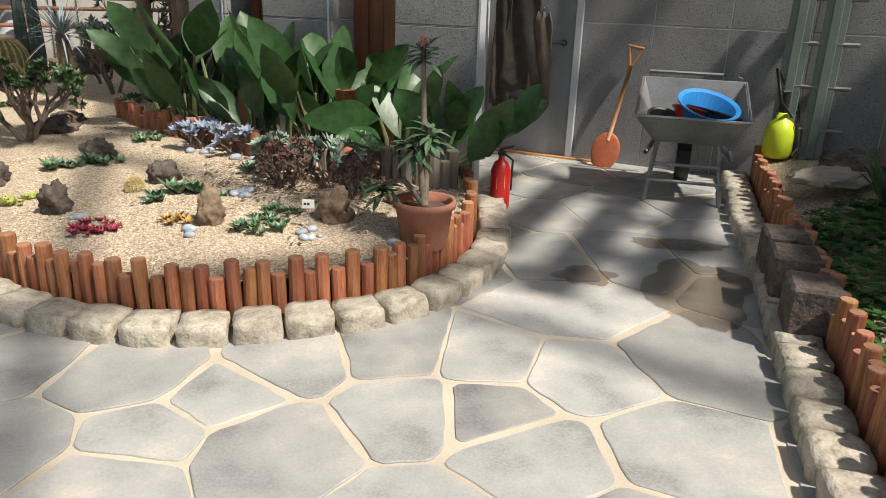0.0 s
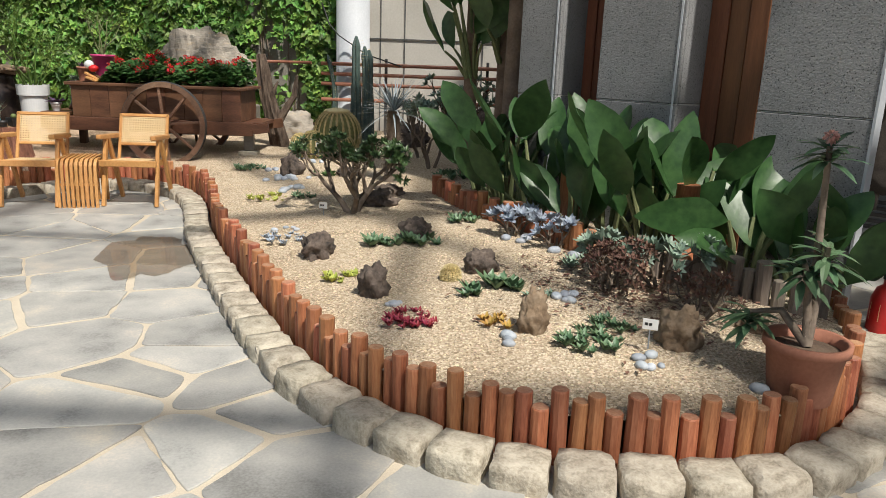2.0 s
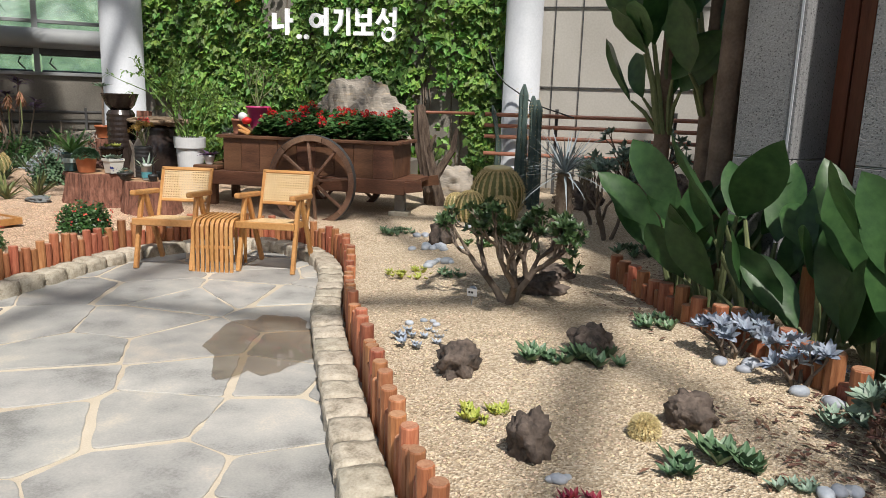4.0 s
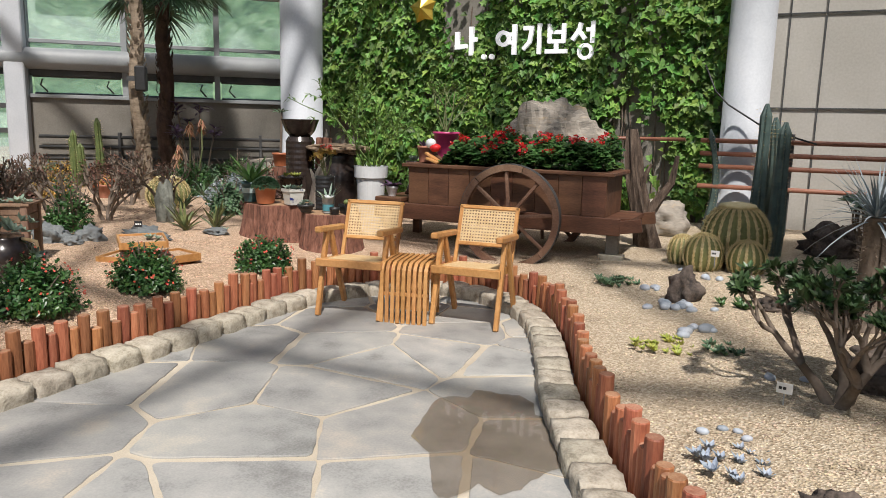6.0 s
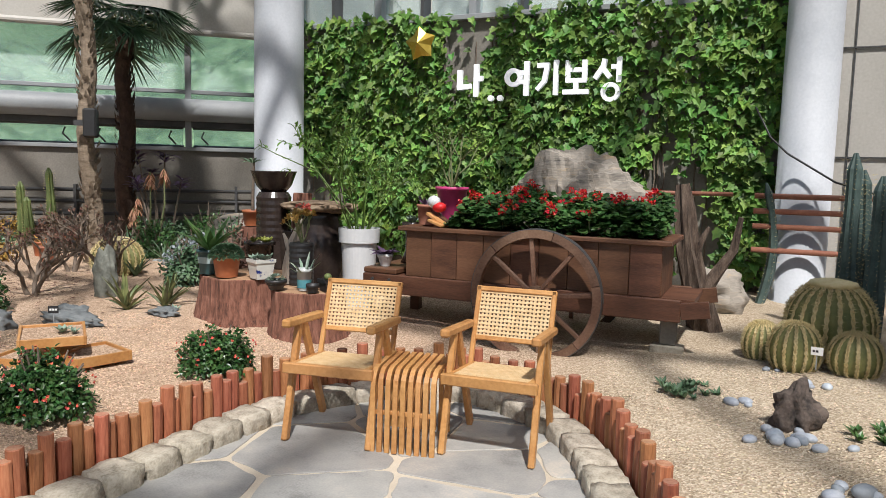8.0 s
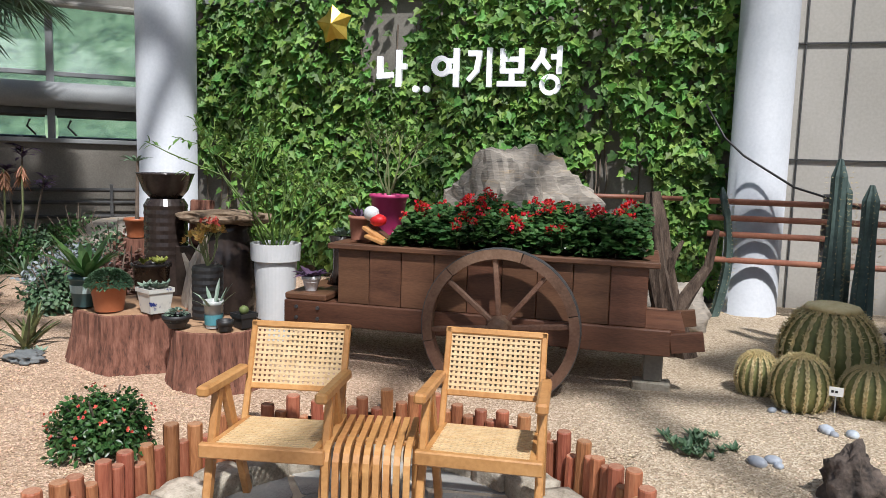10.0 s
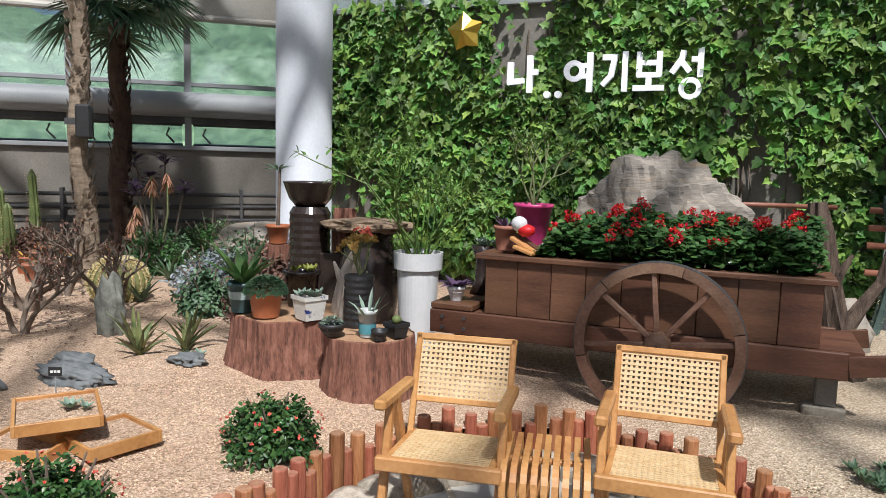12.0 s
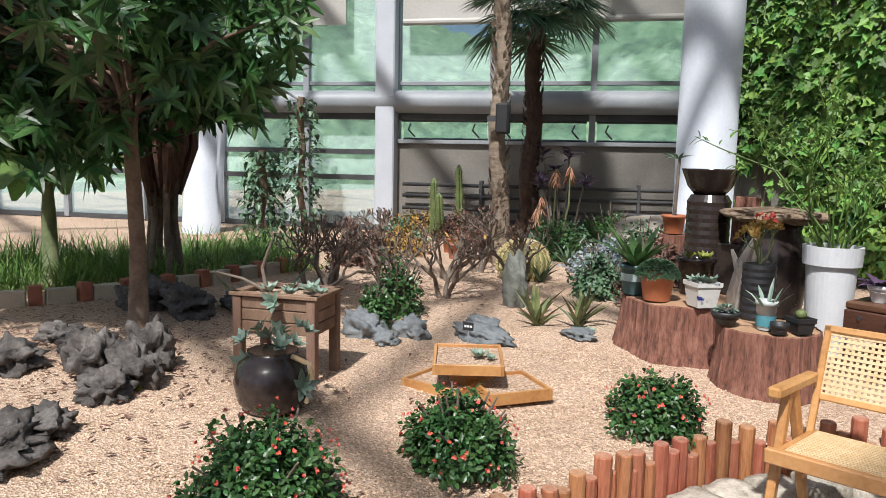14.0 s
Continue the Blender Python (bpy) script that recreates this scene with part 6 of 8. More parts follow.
rock("boulder", -6.4, 13.4, 0.5, (1.5, 0.9, 0.75), M_GREYROCK, "large pale grey boulder behind the shrubs", 0.25)
rock("boulder", -0.62, 12.3, 0.27, (1.0, 0.9, 0.95), M_GREYROCK, "grey boulder beside the driftwood", 0.25)
rock("boulder", 6.3, 5.1, 0.22, (1.5, 1, 0.45), M_LAVA, "flat dark boulder in the planted bed", 0.3)
rock("boulder", 5.9, 5.0, 0.18, (1.6, 1, 0.3), M_GREYROCK, "flat grey boulder in the planted bed", 0.3)


def mountain_rock():
    acc = Acc()
    acc.blob((0, 0, 0), 1.0, (0.62, 0.36, 0.78), 0.3, 1.6, 5, 11)
    for i, v in enumerate(acc.v):
        x, y, z = v
        k = 1.0 - 0.22 * max(0, z) ** 1.5
        acc.v[i] = (x * k, y * k, min(z, 0.78 + 0.12 * x + 0.05 * noise.noise(Vector((x * 5, y * 5, 0)))) + 0.03 * math.sin(x * 4 + z * 14) + 0.04 * noise.noise(Vector((x * 7, y * 7, z * 16))))
    single("scholar_rock", acc, M_GREYROCK, "large layered grey and tan rock behind the cart", "rock", pose(-1.93, 12.55, 1.0, 0, 0, 0), smooth=False)
    single("rock_plinth", Acc().box(-2.6, 12.2, 0.2, -1.25, 12.95, 0.75, 0.02), M_CONCRETE, "concrete plinth under the large rock", "plinth")


mountain_rock()


def pebbles(x, y, n, r, spread):
    for _ in range(n):
        a, d = rnd(0, 6.28), spread * math.sqrt(R.random())
        px, py = x + d * math.cos(a), y + d * math.sin(a)
        k = r * rnd(0.5, 0.92)
        single("pebble", Acc().blob((0, 0, 0), k, (1.25, 0.95, 0.7), 0.08, 1.2, 2, rnd(0, 40)), M_WHITESTONE, "smooth pale blue-grey pebble on the gravel", "pebble",
               pose(px, py, gz(px, py) + k * 0.35, 0, 0, rnd(0, 360)), "smooth pebbles", smooth=True)


for x, y, n, r, sp in ((2.45, 5.12, 5, 0.035, 0.07), (2.2, 5.72, 6, 0.035, 0.08), (1.3, 5.72, 3, 0.03, 0.05), (1.84, 5.26, 3, 0.036, 0.05), (2.04, 6.85, 4, 0.045, 0.09), (2.3, 6.5, 4, 0.045, 0.1),
                       (0.15, 8.65, 6, 0.05, 0.12), (-0.12, 9.3, 8, 0.05, 0.16), (0.1, 9.22, 5, 0.045, 0.14), (0.15, 10.15, 4, 0.04, 0.12), (-0.3, 9.72, 3, 0.045, 0.07), (1.95, 7.5, 3, 0.035, 0.08),
                       (0.4, 7.3, 4, 0.03, 0.12), (0.62, 8.0, 3, 0.035, 0.1), (3.02, 5.05, 1, 0.05, 0.01), (2.85, 4.95, 1, 0.04, 0.01), (1.95, 7.85, 3, 0.03, 0.06), (-0.1, 10.4, 2, 0.03, 0.1)):
    pebbles(x, y, n, r, sp)


# ---- pots and jars ----
def pot(name, x, y, z, r, h, mm, label, rim=0.02, taper=0.78, square=0, foliage=None, cat="plant pot", group="potted plants", soil=True):
    t = thing(name, label, cat, pose(x, y, z + 0.001, 0, 0, 20 if square else 0), group)
    n = 4 if square else 28
    prof = [(r * taper, 0), (r * 0.97, h - rim * 1.3), (r * 1.06, h - rim * 1.25), (r * 1.07, h), (r * 0.95, h), (r * 0.92, h - rim * 2)]
    part("body", Acc().lathe(prof, n, close=False).lathe([(r * taper, 0), (0.004, 0.001)], n, close=False), mm, t, smooth=not square)
    if soil:
        part("soil", Acc().lathe([(r * 0.93, h - rim * 1.6), (0.004, h - rim * 1.2)], n, close=False), M_SOIL, t)
    return t


def tuft(t, z, n, L, mm, w=0.3, rise=1.2, spread=0.02, name="foliage"):
    acc = Acc()
    for i in range(n):
        a = i * 2.4
        d = Vector((math.cos(a), math.sin(a), rnd(0.3, 1.0) * rise))
        acc.leaf((spread * math.cos(a), spread * math.sin(a), z), d, (0, 0, 1), L * rnd(0.6, 1.1), L * w, bend=rnd(0, 0.35), fold=0.15, seg=3)
    part(name, acc, mm, t)


def dome(t, z, r, n, mm, leaf=0.025):
    acc = Acc()
    for _ in range(n):
        d = ball_dir()
        d.z = abs(d.z)
        acc.leaf(Vector((d.x * r, d.y * r, z + d.z * r * 0.8)), d + ball_dir() * 0.5, (0, 0, 1), leaf, leaf * 0.5, seg=2)
    part("foliage", acc, mm, t)


M_TEAL = mat("teal_plastic", [(0.03, 0.075, 0.08), (0.05, 0.1, 0.105)], rough=0.45, scale=4, fine=40, bump=0.03)
M_LABEL = mat("pale_band", [(0.3, 0.4, 0.4), (0.36, 0.46, 0.46)], rough=0.5, scale=5, fine=40, bump=0)
M_BLUEWHITE = mat("blue_white_ceramic", [(0.03, 0.05, 0.22), (0.6, 0.6, 0.56), (0.65, 0.65, 0.6)], rough=0.25, scale=9, fine=30, bump=0.02, pos=(0.4, 0.5))
M_PINK = mat("pink_plastic", [(0.5, 0.04, 0.16), (0.58, 0.07, 0.22)], rough=0.4, scale=4, fine=40, bump=0.02)
M_CLEARPOT = mat("milky_glass", [(0.4, 0.43, 0.42), (0.5, 0.52, 0.5)], rough=0.2, scale=5, fine=40, bump=0.0)
M_AQUA = mat("aqua_sand", [(0.07, 0.25, 0.3), (0.12, 0.34, 0.38)], rough=0.6, scale=9, fine=60, bump=0.1)

S1, S2 = 0.668, 0.628
p = pot("plant_pot", -4.2, 9.98, S1, 0.095, 0.19, M_TEAL, "dark teal plastic pot with palm-like plant on the stump")
part("band", Acc().lathe([(0.087, 0.085), (0.0915, 0.135)], 28, close=False), M_LABEL, p, "pale printed band")
tuft(p, 0.18, 26, 0.36, M_DARKLEAF, 0.14, 1.5)
p = pot("plant_pot", -3.98, 9.92, S1, 0.105, 0.165, M_ORANGEPOT, "orange plastic pot with rounded green plant on the stump")
dome(p, 0.15, 0.115, 1500, M_SUCC, 0.03)
p = pot("plant_pot", -3.7, 9.98, S1, 0.11, 0.15, M_BLUEWHITE, "square blue-and-white ceramic pot with succulents", square=1)
acc = Acc()
for q in range(6):
    rosette(acc, (rnd(-0.06, 0.06), rnd(-0.06, 0.06), 0.145), (rnd(-0.3, 0.3), rnd(-0.3, 0.3), 1), 0.07, 12)
part("foliage", acc, M_SAGE, p)
p = pot("plant_pot", -3.98, 10.32, S1, 0.12, 0.24, M_GLAZE, "dark brown pot with pale green rosettes on the stump")
acc = Acc()
for q in range(7):
    rosette(acc, (rnd(-0.08, 0.08), rnd(-0.08, 0.08), 0.235), (rnd(-0.3, 0.3), rnd(-0.3, 0.3), 1), 0.065, 12)
part("foliage", acc, M_LIME, p)
p = thing("plant_pot", "tall black ribbed pot with red-flowered succulent on the stump", "plant pot", pose(-3.43, 10.12, S2, 0, 0, 15), "potted plants")
part("body", Acc().lathe([(0.09 + 0.004 * (i % 2), i * 0.02) for i in range(17)], 28), M_BLACK, p)
acc, st, tp = Acc(), Acc(), []
for q in range(5):
    twig(st, tp, (0, 0, 0.32), (rnd(-0.6, 0.6), rnd(-0.6, 0.6), 1), 0.1, 0.008, 2)
for q, d in tp:
    rosette(acc, q, d, 0.05, 9)
part("stem", st, M_STEM, p)
part("foliage", acc, M_OCHRE, p)
fl = Acc()
for q in range(40):
    fl.leaf((0.02 + rnd(-0.05, 0.05), rnd(-0.05, 0.05), 0.6 + rnd(-0.02, 0.02)), ball_dir(), ball_dir(), 0.03, 0.02, seg=2)
part("flower", fl, M_CORAL, p, "coral-red flower head")
p = pot("plant_bowl", -3.44, 9.82, S2, 0.075, 0.075, M_BLACK, "small black bowl with tiny succulents", taper=0.6)
dome(p, 0.06, 0.05, 120, M_SAGE, 0.03)
p = pot("glass_jar", -3.25, 9.9, S2, 0.055, 0.16, M_CLEARPOT, "milky glass jar with aqua sand and cuttings", soil=False)
part("sand", Acc().lathe([(0.049, 0.02), (0.053, 0.08)], 24, close=False), M_AQUA, p, "aqua coloured sand")
tuft(p, 0.1, 9, 0.2, M_SAGE, 0.12, 2.4)
p = pot("plant_bowl", -3.1, 9.98, S2, 0.075, 0.085, M_BLACK, "small black square planter with round cactus", square=1)
part("cactus", Acc().blob((0, 0, 0.1), 0.03, (1, 1, 0.9), 0.05, 3, 2), M_CACTUS, p, smooth=True)
p = pot("plant_bowl", -3.15, 9.86, S2, 0.045, 0.06, M_BLACK, "tiny round black pot on the stump", taper=0.8)
M_BLEACHED = mat("bleached_wood", [(0.36, 0.3, 0.24), (0.56, 0.5, 0.43)], rough=0.9, scale=8, fine=50, bump=0.7, stretch=(4, 4, 1))
single("driftwood", Acc().tube([(-3.63, 10.27, 0.42), (-3.6, 10.26, 0.7), (-3.57, 10.24, 0.92), (-3.52, 10.24, 1.12)], [0.075, 0.085, 0.06, 0.012], 12, squash=lambda k, i: 1 + 0.3 * math.sin(k * 2.2 + i)).tube([(-3.59, 10.25, 0.74), (-3.48, 10.22, 0.84), (-3.42, 10.2, 0.96)], [0.045, 0.03, 0.008], 8).tube([(-3.6, 10.25, 0.8), (-3.68, 10.23, 1.0)], [0.04, 0.008], 8), M_BLEACHED, "pale bleached driftwood piece among the pots", "driftwood")

# white pot with the tall stick plant
zw = gz(-3.39, 10.9)
p = thing("plant_pot", "tall white glazed pot with bamboo-like stems", "plant pot", pose(-3.39, 10.9, zw - 0.01), "potted plants")
part("body", Acc().lathe([(0.125, 0), (0.15, 0.56), (0.15, 0.565), (0.172, 0.57), (0.178, 0.69), (0.16, 0.69), (0.155, 0.64)], 36, close=False), M_WHITEPOT, p, smooth=False)
part("soil", Acc().lathe([(0.157, 0.66), (0.01, 0.665)], 24, close=False), M_SOIL, p)
acc, st, tp = Acc(), Acc(), []
for q in range(13):
    a = q * 2.4
    twig(st, tp, (0.07 * math.cos(a), 0.07 * math.sin(a), 0.65), (0.5 * math.cos(a), 0.5 * math.sin(a), 1), rnd(0.2, 0.5), 0.007, 2, 0.75)
st.tube([(0, 0, 0.7), (-0.35, -0.1, 1.15), (-0.75, -0.15, 1.3), (-0.95, -0.15, 1.38)], [0.009, 0.007, 0.005, 0.003], 6)
tp.append((Vector((-0.95, -0.15, 1.38)), Vector((-1, 0, 0.3))))
tp.append((Vector((-0.7, -0.15, 1.3)), Vector((-0.5, 0, 0.8))))
for q, d in tp:
    for _ in range(8):
        acc.leaf(q - d * rnd(0, 0.2), d + ball_dir() * 1.1, (0, 0, 1), rnd(0.05, 0.085), 0.026)
part("stem", st, M_BRIGHT, p)
part("foliage", acc, M_BRIGHT, p)


def jar(name, x, y, z, prof, mm, label, cat="jar", smooth=True):
    t = thing(name, label, cat, pose(x, y, z), "earthenware jars")
    part("body", Acc().lathe(prof, 36), mm, t, smooth=smooth)
    return t


zj = gz(-3.83, 10.95) - 0.01
j = jar("earthenware_jar", -3.83, 10.98, zj, [(0.12, 0), (0.19, 0.12), (0.235, 0.35), (0.22, 0.6), (0.17, 0.74), (0.19, 0.8)], M_GLAZE, "large dark glazed earthenware jar with bark lid")
part("lid", Acc().blob((0, 0, 0.84), 0.29, (1.2, 0.9, 0.2), 0.25, 2, 3, 4), M_TANROCK, j, "rough tan bark slab lid")
zj = gz(-4.35, 11.0) - 0.01
j = jar("pottery_stand", -4.36, 11.0, zj, [(0.19, 0), (0.2, 0.1), (0.17, 0.5)] + [(0.155 + 0.004 * (i % 2), 0.5 + i * 0.03) for i in range(14)] + [(0.13, 0.94)], M_GLAZE, "tall dark ribbed pottery cylinder carrying a bowl", smooth=False)
part("bowl", Acc().lathe([(0.11, 0.94), (0.16, 1.0), (0.205, 1.12), (0.21, 1.13), (0.19, 1.12), (0.12, 1.02)], 32), M_GLAZE, j, "dark flared bowl", smooth=True)
single("roof_tile", Acc().box(-0.09, -0.02, 0, 0.09, 0.02, 0.34, 0.01), M_BARK, "broken brown tile leaning by the jars", "tile", pose(-4.08, 11.02, 0.95, -8, 0, 10))
single("tile_block", Acc().box(-4.22, 10.9, 0.3, -4.0, 11.12, 0.95, 0.01), M_GLAZE, "dark glazed square jar between the pots", "jar")
zz = 1.086
p = pot("plant_pot", -2.72, 10.82, zz, 0.075, 0.16, M_TERRA, "terracotta pot on the cart's corner")
tuft(p, 0.15, 10, 0.1, M_PURPLE, 0.3, 1.5)
p = pot("plant_pot", -2.6, 11.05, zz, 0.13, 0.3, M_PINK, "bright pink plastic pot in the flower cart", taper=0.62)
acc, st, tp = Acc(), Acc(), []
for q in range(6):
    twig(st, tp, (0, 0, 0.28), (rnd(-0.6, 0.6), rnd(-0.6, 0.6), 1), 0.26, 0.008, 2)
for q, d in tp:
    for _ in range(8):
        acc.leaf(q - d * rnd(0, 0.1), d + ball_dir(), (0, 0, 1), rnd(0.03, 0.05), 0.03)
part("stem", st, M_STEM, p)
part("foliage", acc, M_BRIGHT, p)
p = pot("plant_pot", -2.99, 10.64, 0.746, 0.06, 0.1, M_WHITEPOT, "small round white pot with trailing purple leaves", taper=0.6)
tuft(p, 0.09, 26, 0.13, M_PURPLE, 0.3, 0.9)
p = jar("pedestal_pot", -2.93, 10.98, 0.746, [(0.09, 0), (0.05, 0.1), (0.05, 0.24), (0.085, 0.34)], M_GLAZE, "dark waisted pedestal with grey rosettes", "plant pot")
acc = Acc()
for q in range(7):
    rosette(acc, (rnd(-0.07, 0.07), rnd(-0.07, 0.07), 0.345), (rnd(-0.4, 0.4), rnd(-0.4, 0.4), 1), 0.07, 12)
part("foliage", acc, M_SAGE, p)
# figurine leaning on the cart's corner
f_ = thing("figurine", "small red and white ornament with wooden chopped sticks", "ornament", pose(-2.53, 10.62, 1.086, 0, 0, -20))
part("stick", Acc().beam((-0.1, 0, 0.1), (0.1, 0, 0.012), 0.05, 0.022), M_TEAK, f_)
part("stick", Acc().beam((-0.1, 0.05, 0.12), (0.08, 0.05, 0.03), 0.045, 0.022), M_CARTWOOD, f_)
part("stick", Acc().beam((-0.05, -0.04, 0.05), (0.1, -0.04, 0.012), 0.04, 0.02), M_TEAK, f_)
part("ball", Acc().blob((-0.06, 0.02, 0.19), 0.05, (1.1, 1, 1), 0.03, 2, 2), M_WHITEPOT, f_, smooth=True)
part("cap", Acc().blob((-0.01, 0.03, 0.15), 0.05, (1.2, 1, 0.8), 0.1, 2, 2), M_RED, f_, smooth=True)
# pot with small tree on the gravel by the column
p = pot("plant_pot", -5.05, 11.55, gz(-5.05, 11.55) + 0.55, 0.1, 0.16, M_ORANGEPOT, "orange pot with a slender bare-stemmed plant")
part("stem", Acc().tube([(0, 0, 0.15), (0.02, 0, 0.65)], [0.018, 0.012], 8), M_BRANCH, p)
tuft(p, 0.64, 14, 0.16, M_SUCC, 0.18, 0.8)
single("pot_stand", Acc().lathe([(0.1, 0), (0.11, 0.54)], 20), M_BARK, "short log carrying the orange pot", "log", pose(-5.05, 11.55, gz(-5.05, 11.55)))


# ---- jar with ropes, wooden crate and trays ----
def rope_jar():
    x, y = -4.27, 7.5
    z = gz(x, y) - 0.02
    t = thing("earthenware_jar", "squat dark brown jar with rope handles and succulents", "jar", pose(x, y, z) @ Matrix.Diagonal((0.9, 0.9, 0.9, 1)), "earthenware jars")
    part("body", Acc().lathe([(0.12, 0), (0.18, 0.08), (0.2, 0.18), (0.175, 0.27), (0.12, 0.31), (0.13, 0.335), (0.11, 0.33)], 36), M_GLAZE, t, smooth=True)
    for a in (0.4, 2.9):
        c, s = math.cos(a), math.sin(a)
        part("rope_handle", Acc().tube([(0.13 * c, 0.13 * s, 0.32), (0.24 * c, 0.24 * s, 0.3), (0.26 * c, 0.26 * s, 0.2), (0.22 * c, 0.22 * s, 0.1)], 0.014, 8), M_CANE, t, "pale twisted rope", smooth=True)
    acc = Acc()
    for _ in range(12):
        a, d = rnd(0, 6.28), rnd(0.02, 0.17)
        rosette(acc, (d * math.cos(a), d * math.sin(a), 0.36 + rnd(-0.02, 0.08)), (0.8 * math.cos(a), 0.8 * math.sin(a), 1), 0.08, 14)
    for a in (3.3, 0.1):
        rosette(acc, (0.27 * math.cos(a), 0.27 * math.sin(a), 0.2), (math.cos(a), math.sin(a), 0.4), 0.1, 14)
    part("succulent", acc, M_SAGE, t)


rope_jar()
M_OLDWOOD = mat("weathered_crate_wood", [(0.14, 0.075, 0.045), (0.28, 0.18, 0.12)], rough=0.8, scale=4, fine=50, bump=0.4, stretch=(3, 3, 0.8), rand=0.15)


def crate():
    x, y = -4.76, 7.8
    z = gz(x, y) - 0.02
    t = thing("planter_box", "weathered wooden planter box on four legs with succulents", "planter", pose(x, y, z, 0, 0, 38))
    w, d, h = 0.48, 0.34, 0.46
    for sx in (-1, 1):
        for sy in (-1, 1):
            part("leg", Acc().box(sx * (w / 2 - 0.03) - 0.025, sy * (d / 2 - 0.03) - 0.025, 0, sx * (w / 2 - 0.03) + 0.025, sy * (d / 2 - 0.03) + 0.025, h, 0.004), M_OLDWOOD, t)
    for k in range(3):
        z0 = h - 0.19 + k * 0.063
        for sy in (-1, 1):
            part("slat", Acc().box(-w / 2 + 0.055, sy * (d / 2 - 0.025) - 0.01, z0, w / 2 - 0.055, sy * (d / 2 - 0.025) + 0.01, z0 + 0.058, 0.003), M_OLDWOOD, t)
        for sx in (-1, 1):
            part("slat", Acc().box(sx * (w / 2 - 0.025) - 0.01, -d / 2 + 0.055, z0, sx * (w / 2 - 0.025) + 0.01, d / 2 - 0.055, z0 + 0.058, 0.003), M_OLDWOOD, t)
    for sy in (-1, 1):
        part("rim", Acc().box(-w / 2 - 0.01, sy * (d / 2 - 0.02) - 0.025, h, w / 2 + 0.01, sy * (d / 2 - 0.02) + 0.025, h + 0.02, 0.003), M_OLDWOOD, t)
    for sx in (-1, 1):
        part("rim", Acc().box(sx * (w / 2 - 0.015) - 0.025, -d / 2 + 0.006, h, sx * (w / 2 - 0.015) + 0.025, d / 2 - 0.006, h + 0.02, 0.003), M_OLDWOOD, t)
    part("soil", Acc().box(-w / 2 + 0.03, -d / 2 + 0.03, h - 0.15, w / 2 - 0.03, d / 2 - 0.03, h - 0.01), M_GRAVEL, t)
    acc = Acc()
    for px, py, r in ((-0.1, 0.0, 0.08), (0.12, 0.05, 0.1), (0.05, -0.08, 0.08), (0.19, -0.02, 0.08), (-0.02, 0.08, 0.07)):
        rosette(acc, (px, py, h), (rnd(-0.3, 0.3), rnd(-0.3, 0.3), 1), r, 16)
    rosette(acc, (0.02, -0.19, h - 0.02), (0, -1, 0.4), 0.08, 14)
    part("succulent", acc, M_SAGE, t)
    st = Acc().tube([(-0.12, 0, h - 0.02), (-0.16, 0.02, h + 0.12), (-0.1, 0.02, h + 0.28)], [0.012, 0.01, 0.006], 6).tube([(-0.12, 0, h), (-0.3, 0.05, h + 0.05), (-0.5, 0.1, h + 0.07)], [0.012, 0.009, 0.004], 6)
    part("stem", st, M_BRANCH, t)


crate()


def tray(x, y, z, rz, tilt, s=0.42, h=0.055):
    t = thing("wooden_tray", "pale wooden square tray filled with gravel", "tray", pose(x, y, z, tilt, 0, rz), "wooden trays")
    for a in range(4):
        part("board", Acc().box(-s / 2 + (0.0 if a % 2 else 0.016), -s / 2, 0, s / 2 - (0.0 if a % 2 else 0.016), -s / 2 + 0.016, h, 0.002, m=pose(0, 0, 0, 0, 0, 90 * a)), M_TEAK, t)
    part("gravel_fill", Acc().box(-s / 2 + 0.016, -s / 2 + 0.016, 0.002, s / 2 - 0.016, s / 2 - 0.016, h * 0.7), M_GRAVEL, t)


zt = gz(-4.0, 8.5)
tray(-4.08, 8.5, zt + 0.13, 52, 3, 0.36)
tray(-4.16, 8.44, zt - 0.005, 18, 0, 0.36, 0.06)
tray(-3.9, 8.62, zt + 0.002, 74, 0, 0.34, 0.06)
single("tray_prop", Acc().box(-4.16, 8.44, zt, -4.02, 8.58, zt + 0.13), M_TEAK, "wooden block under the raised tray", "block")


def plant_label(x, y, z, dark=False, rz=0.0, name="plant_label"):
    t = thing(name, "small white plant label on a thin stick" if not dark else "small black plant label on a thin stick", "label", pose(x, y, z, 0, 0, rz) @ Matrix.Diagonal((0.72, 0.72, 0.8, 1)), "plant labels")
    part("stick", Acc().box(-0.004, -0.002, -0.04, 0.004, 0.002, 0.1), M_STEEL, t)
    part("plate", Acc().box(-0.045, -0.005, 0.07, 0.045, -0.002, 0.13, 0.001), M_BLACK if dark else M_LETTER2, t)
    bars = Acc()
    for k in range(3 if dark else 2):
        bars.box(-0.032 + k * 0.024, -0.0065, 0.092, -0.014 + k * 0.024, -0.005, 0.108)
    part("writing", bars, M_LETTER2 if dark else M_BLACK, t)


M_LETTER2 = mat("white_card", [(0.72, 0.72, 0.7), (0.8, 0.8, 0.78)], rough=0.5, scale=3, fine=40, bump=0)
plant_label(0.1, 10.24, gz(0.1, 10.24) + 0.1, rz=-10)
plant_label(2.46, 5.18, gz(2.46, 5.18) + 0.06, rz=-20)
plant_label(-4.38, 8.74, gz(-4.38, 8.74) + 0.14, True, 30)
tray_plant = Acc()
rosette(tray_plant, (0, 0, 0), (0, 0, 1), 0.075, 16)
rosette(tray_plant, (0.06, 0.03, 0), (0.2, 0, 1), 0.05, 12)
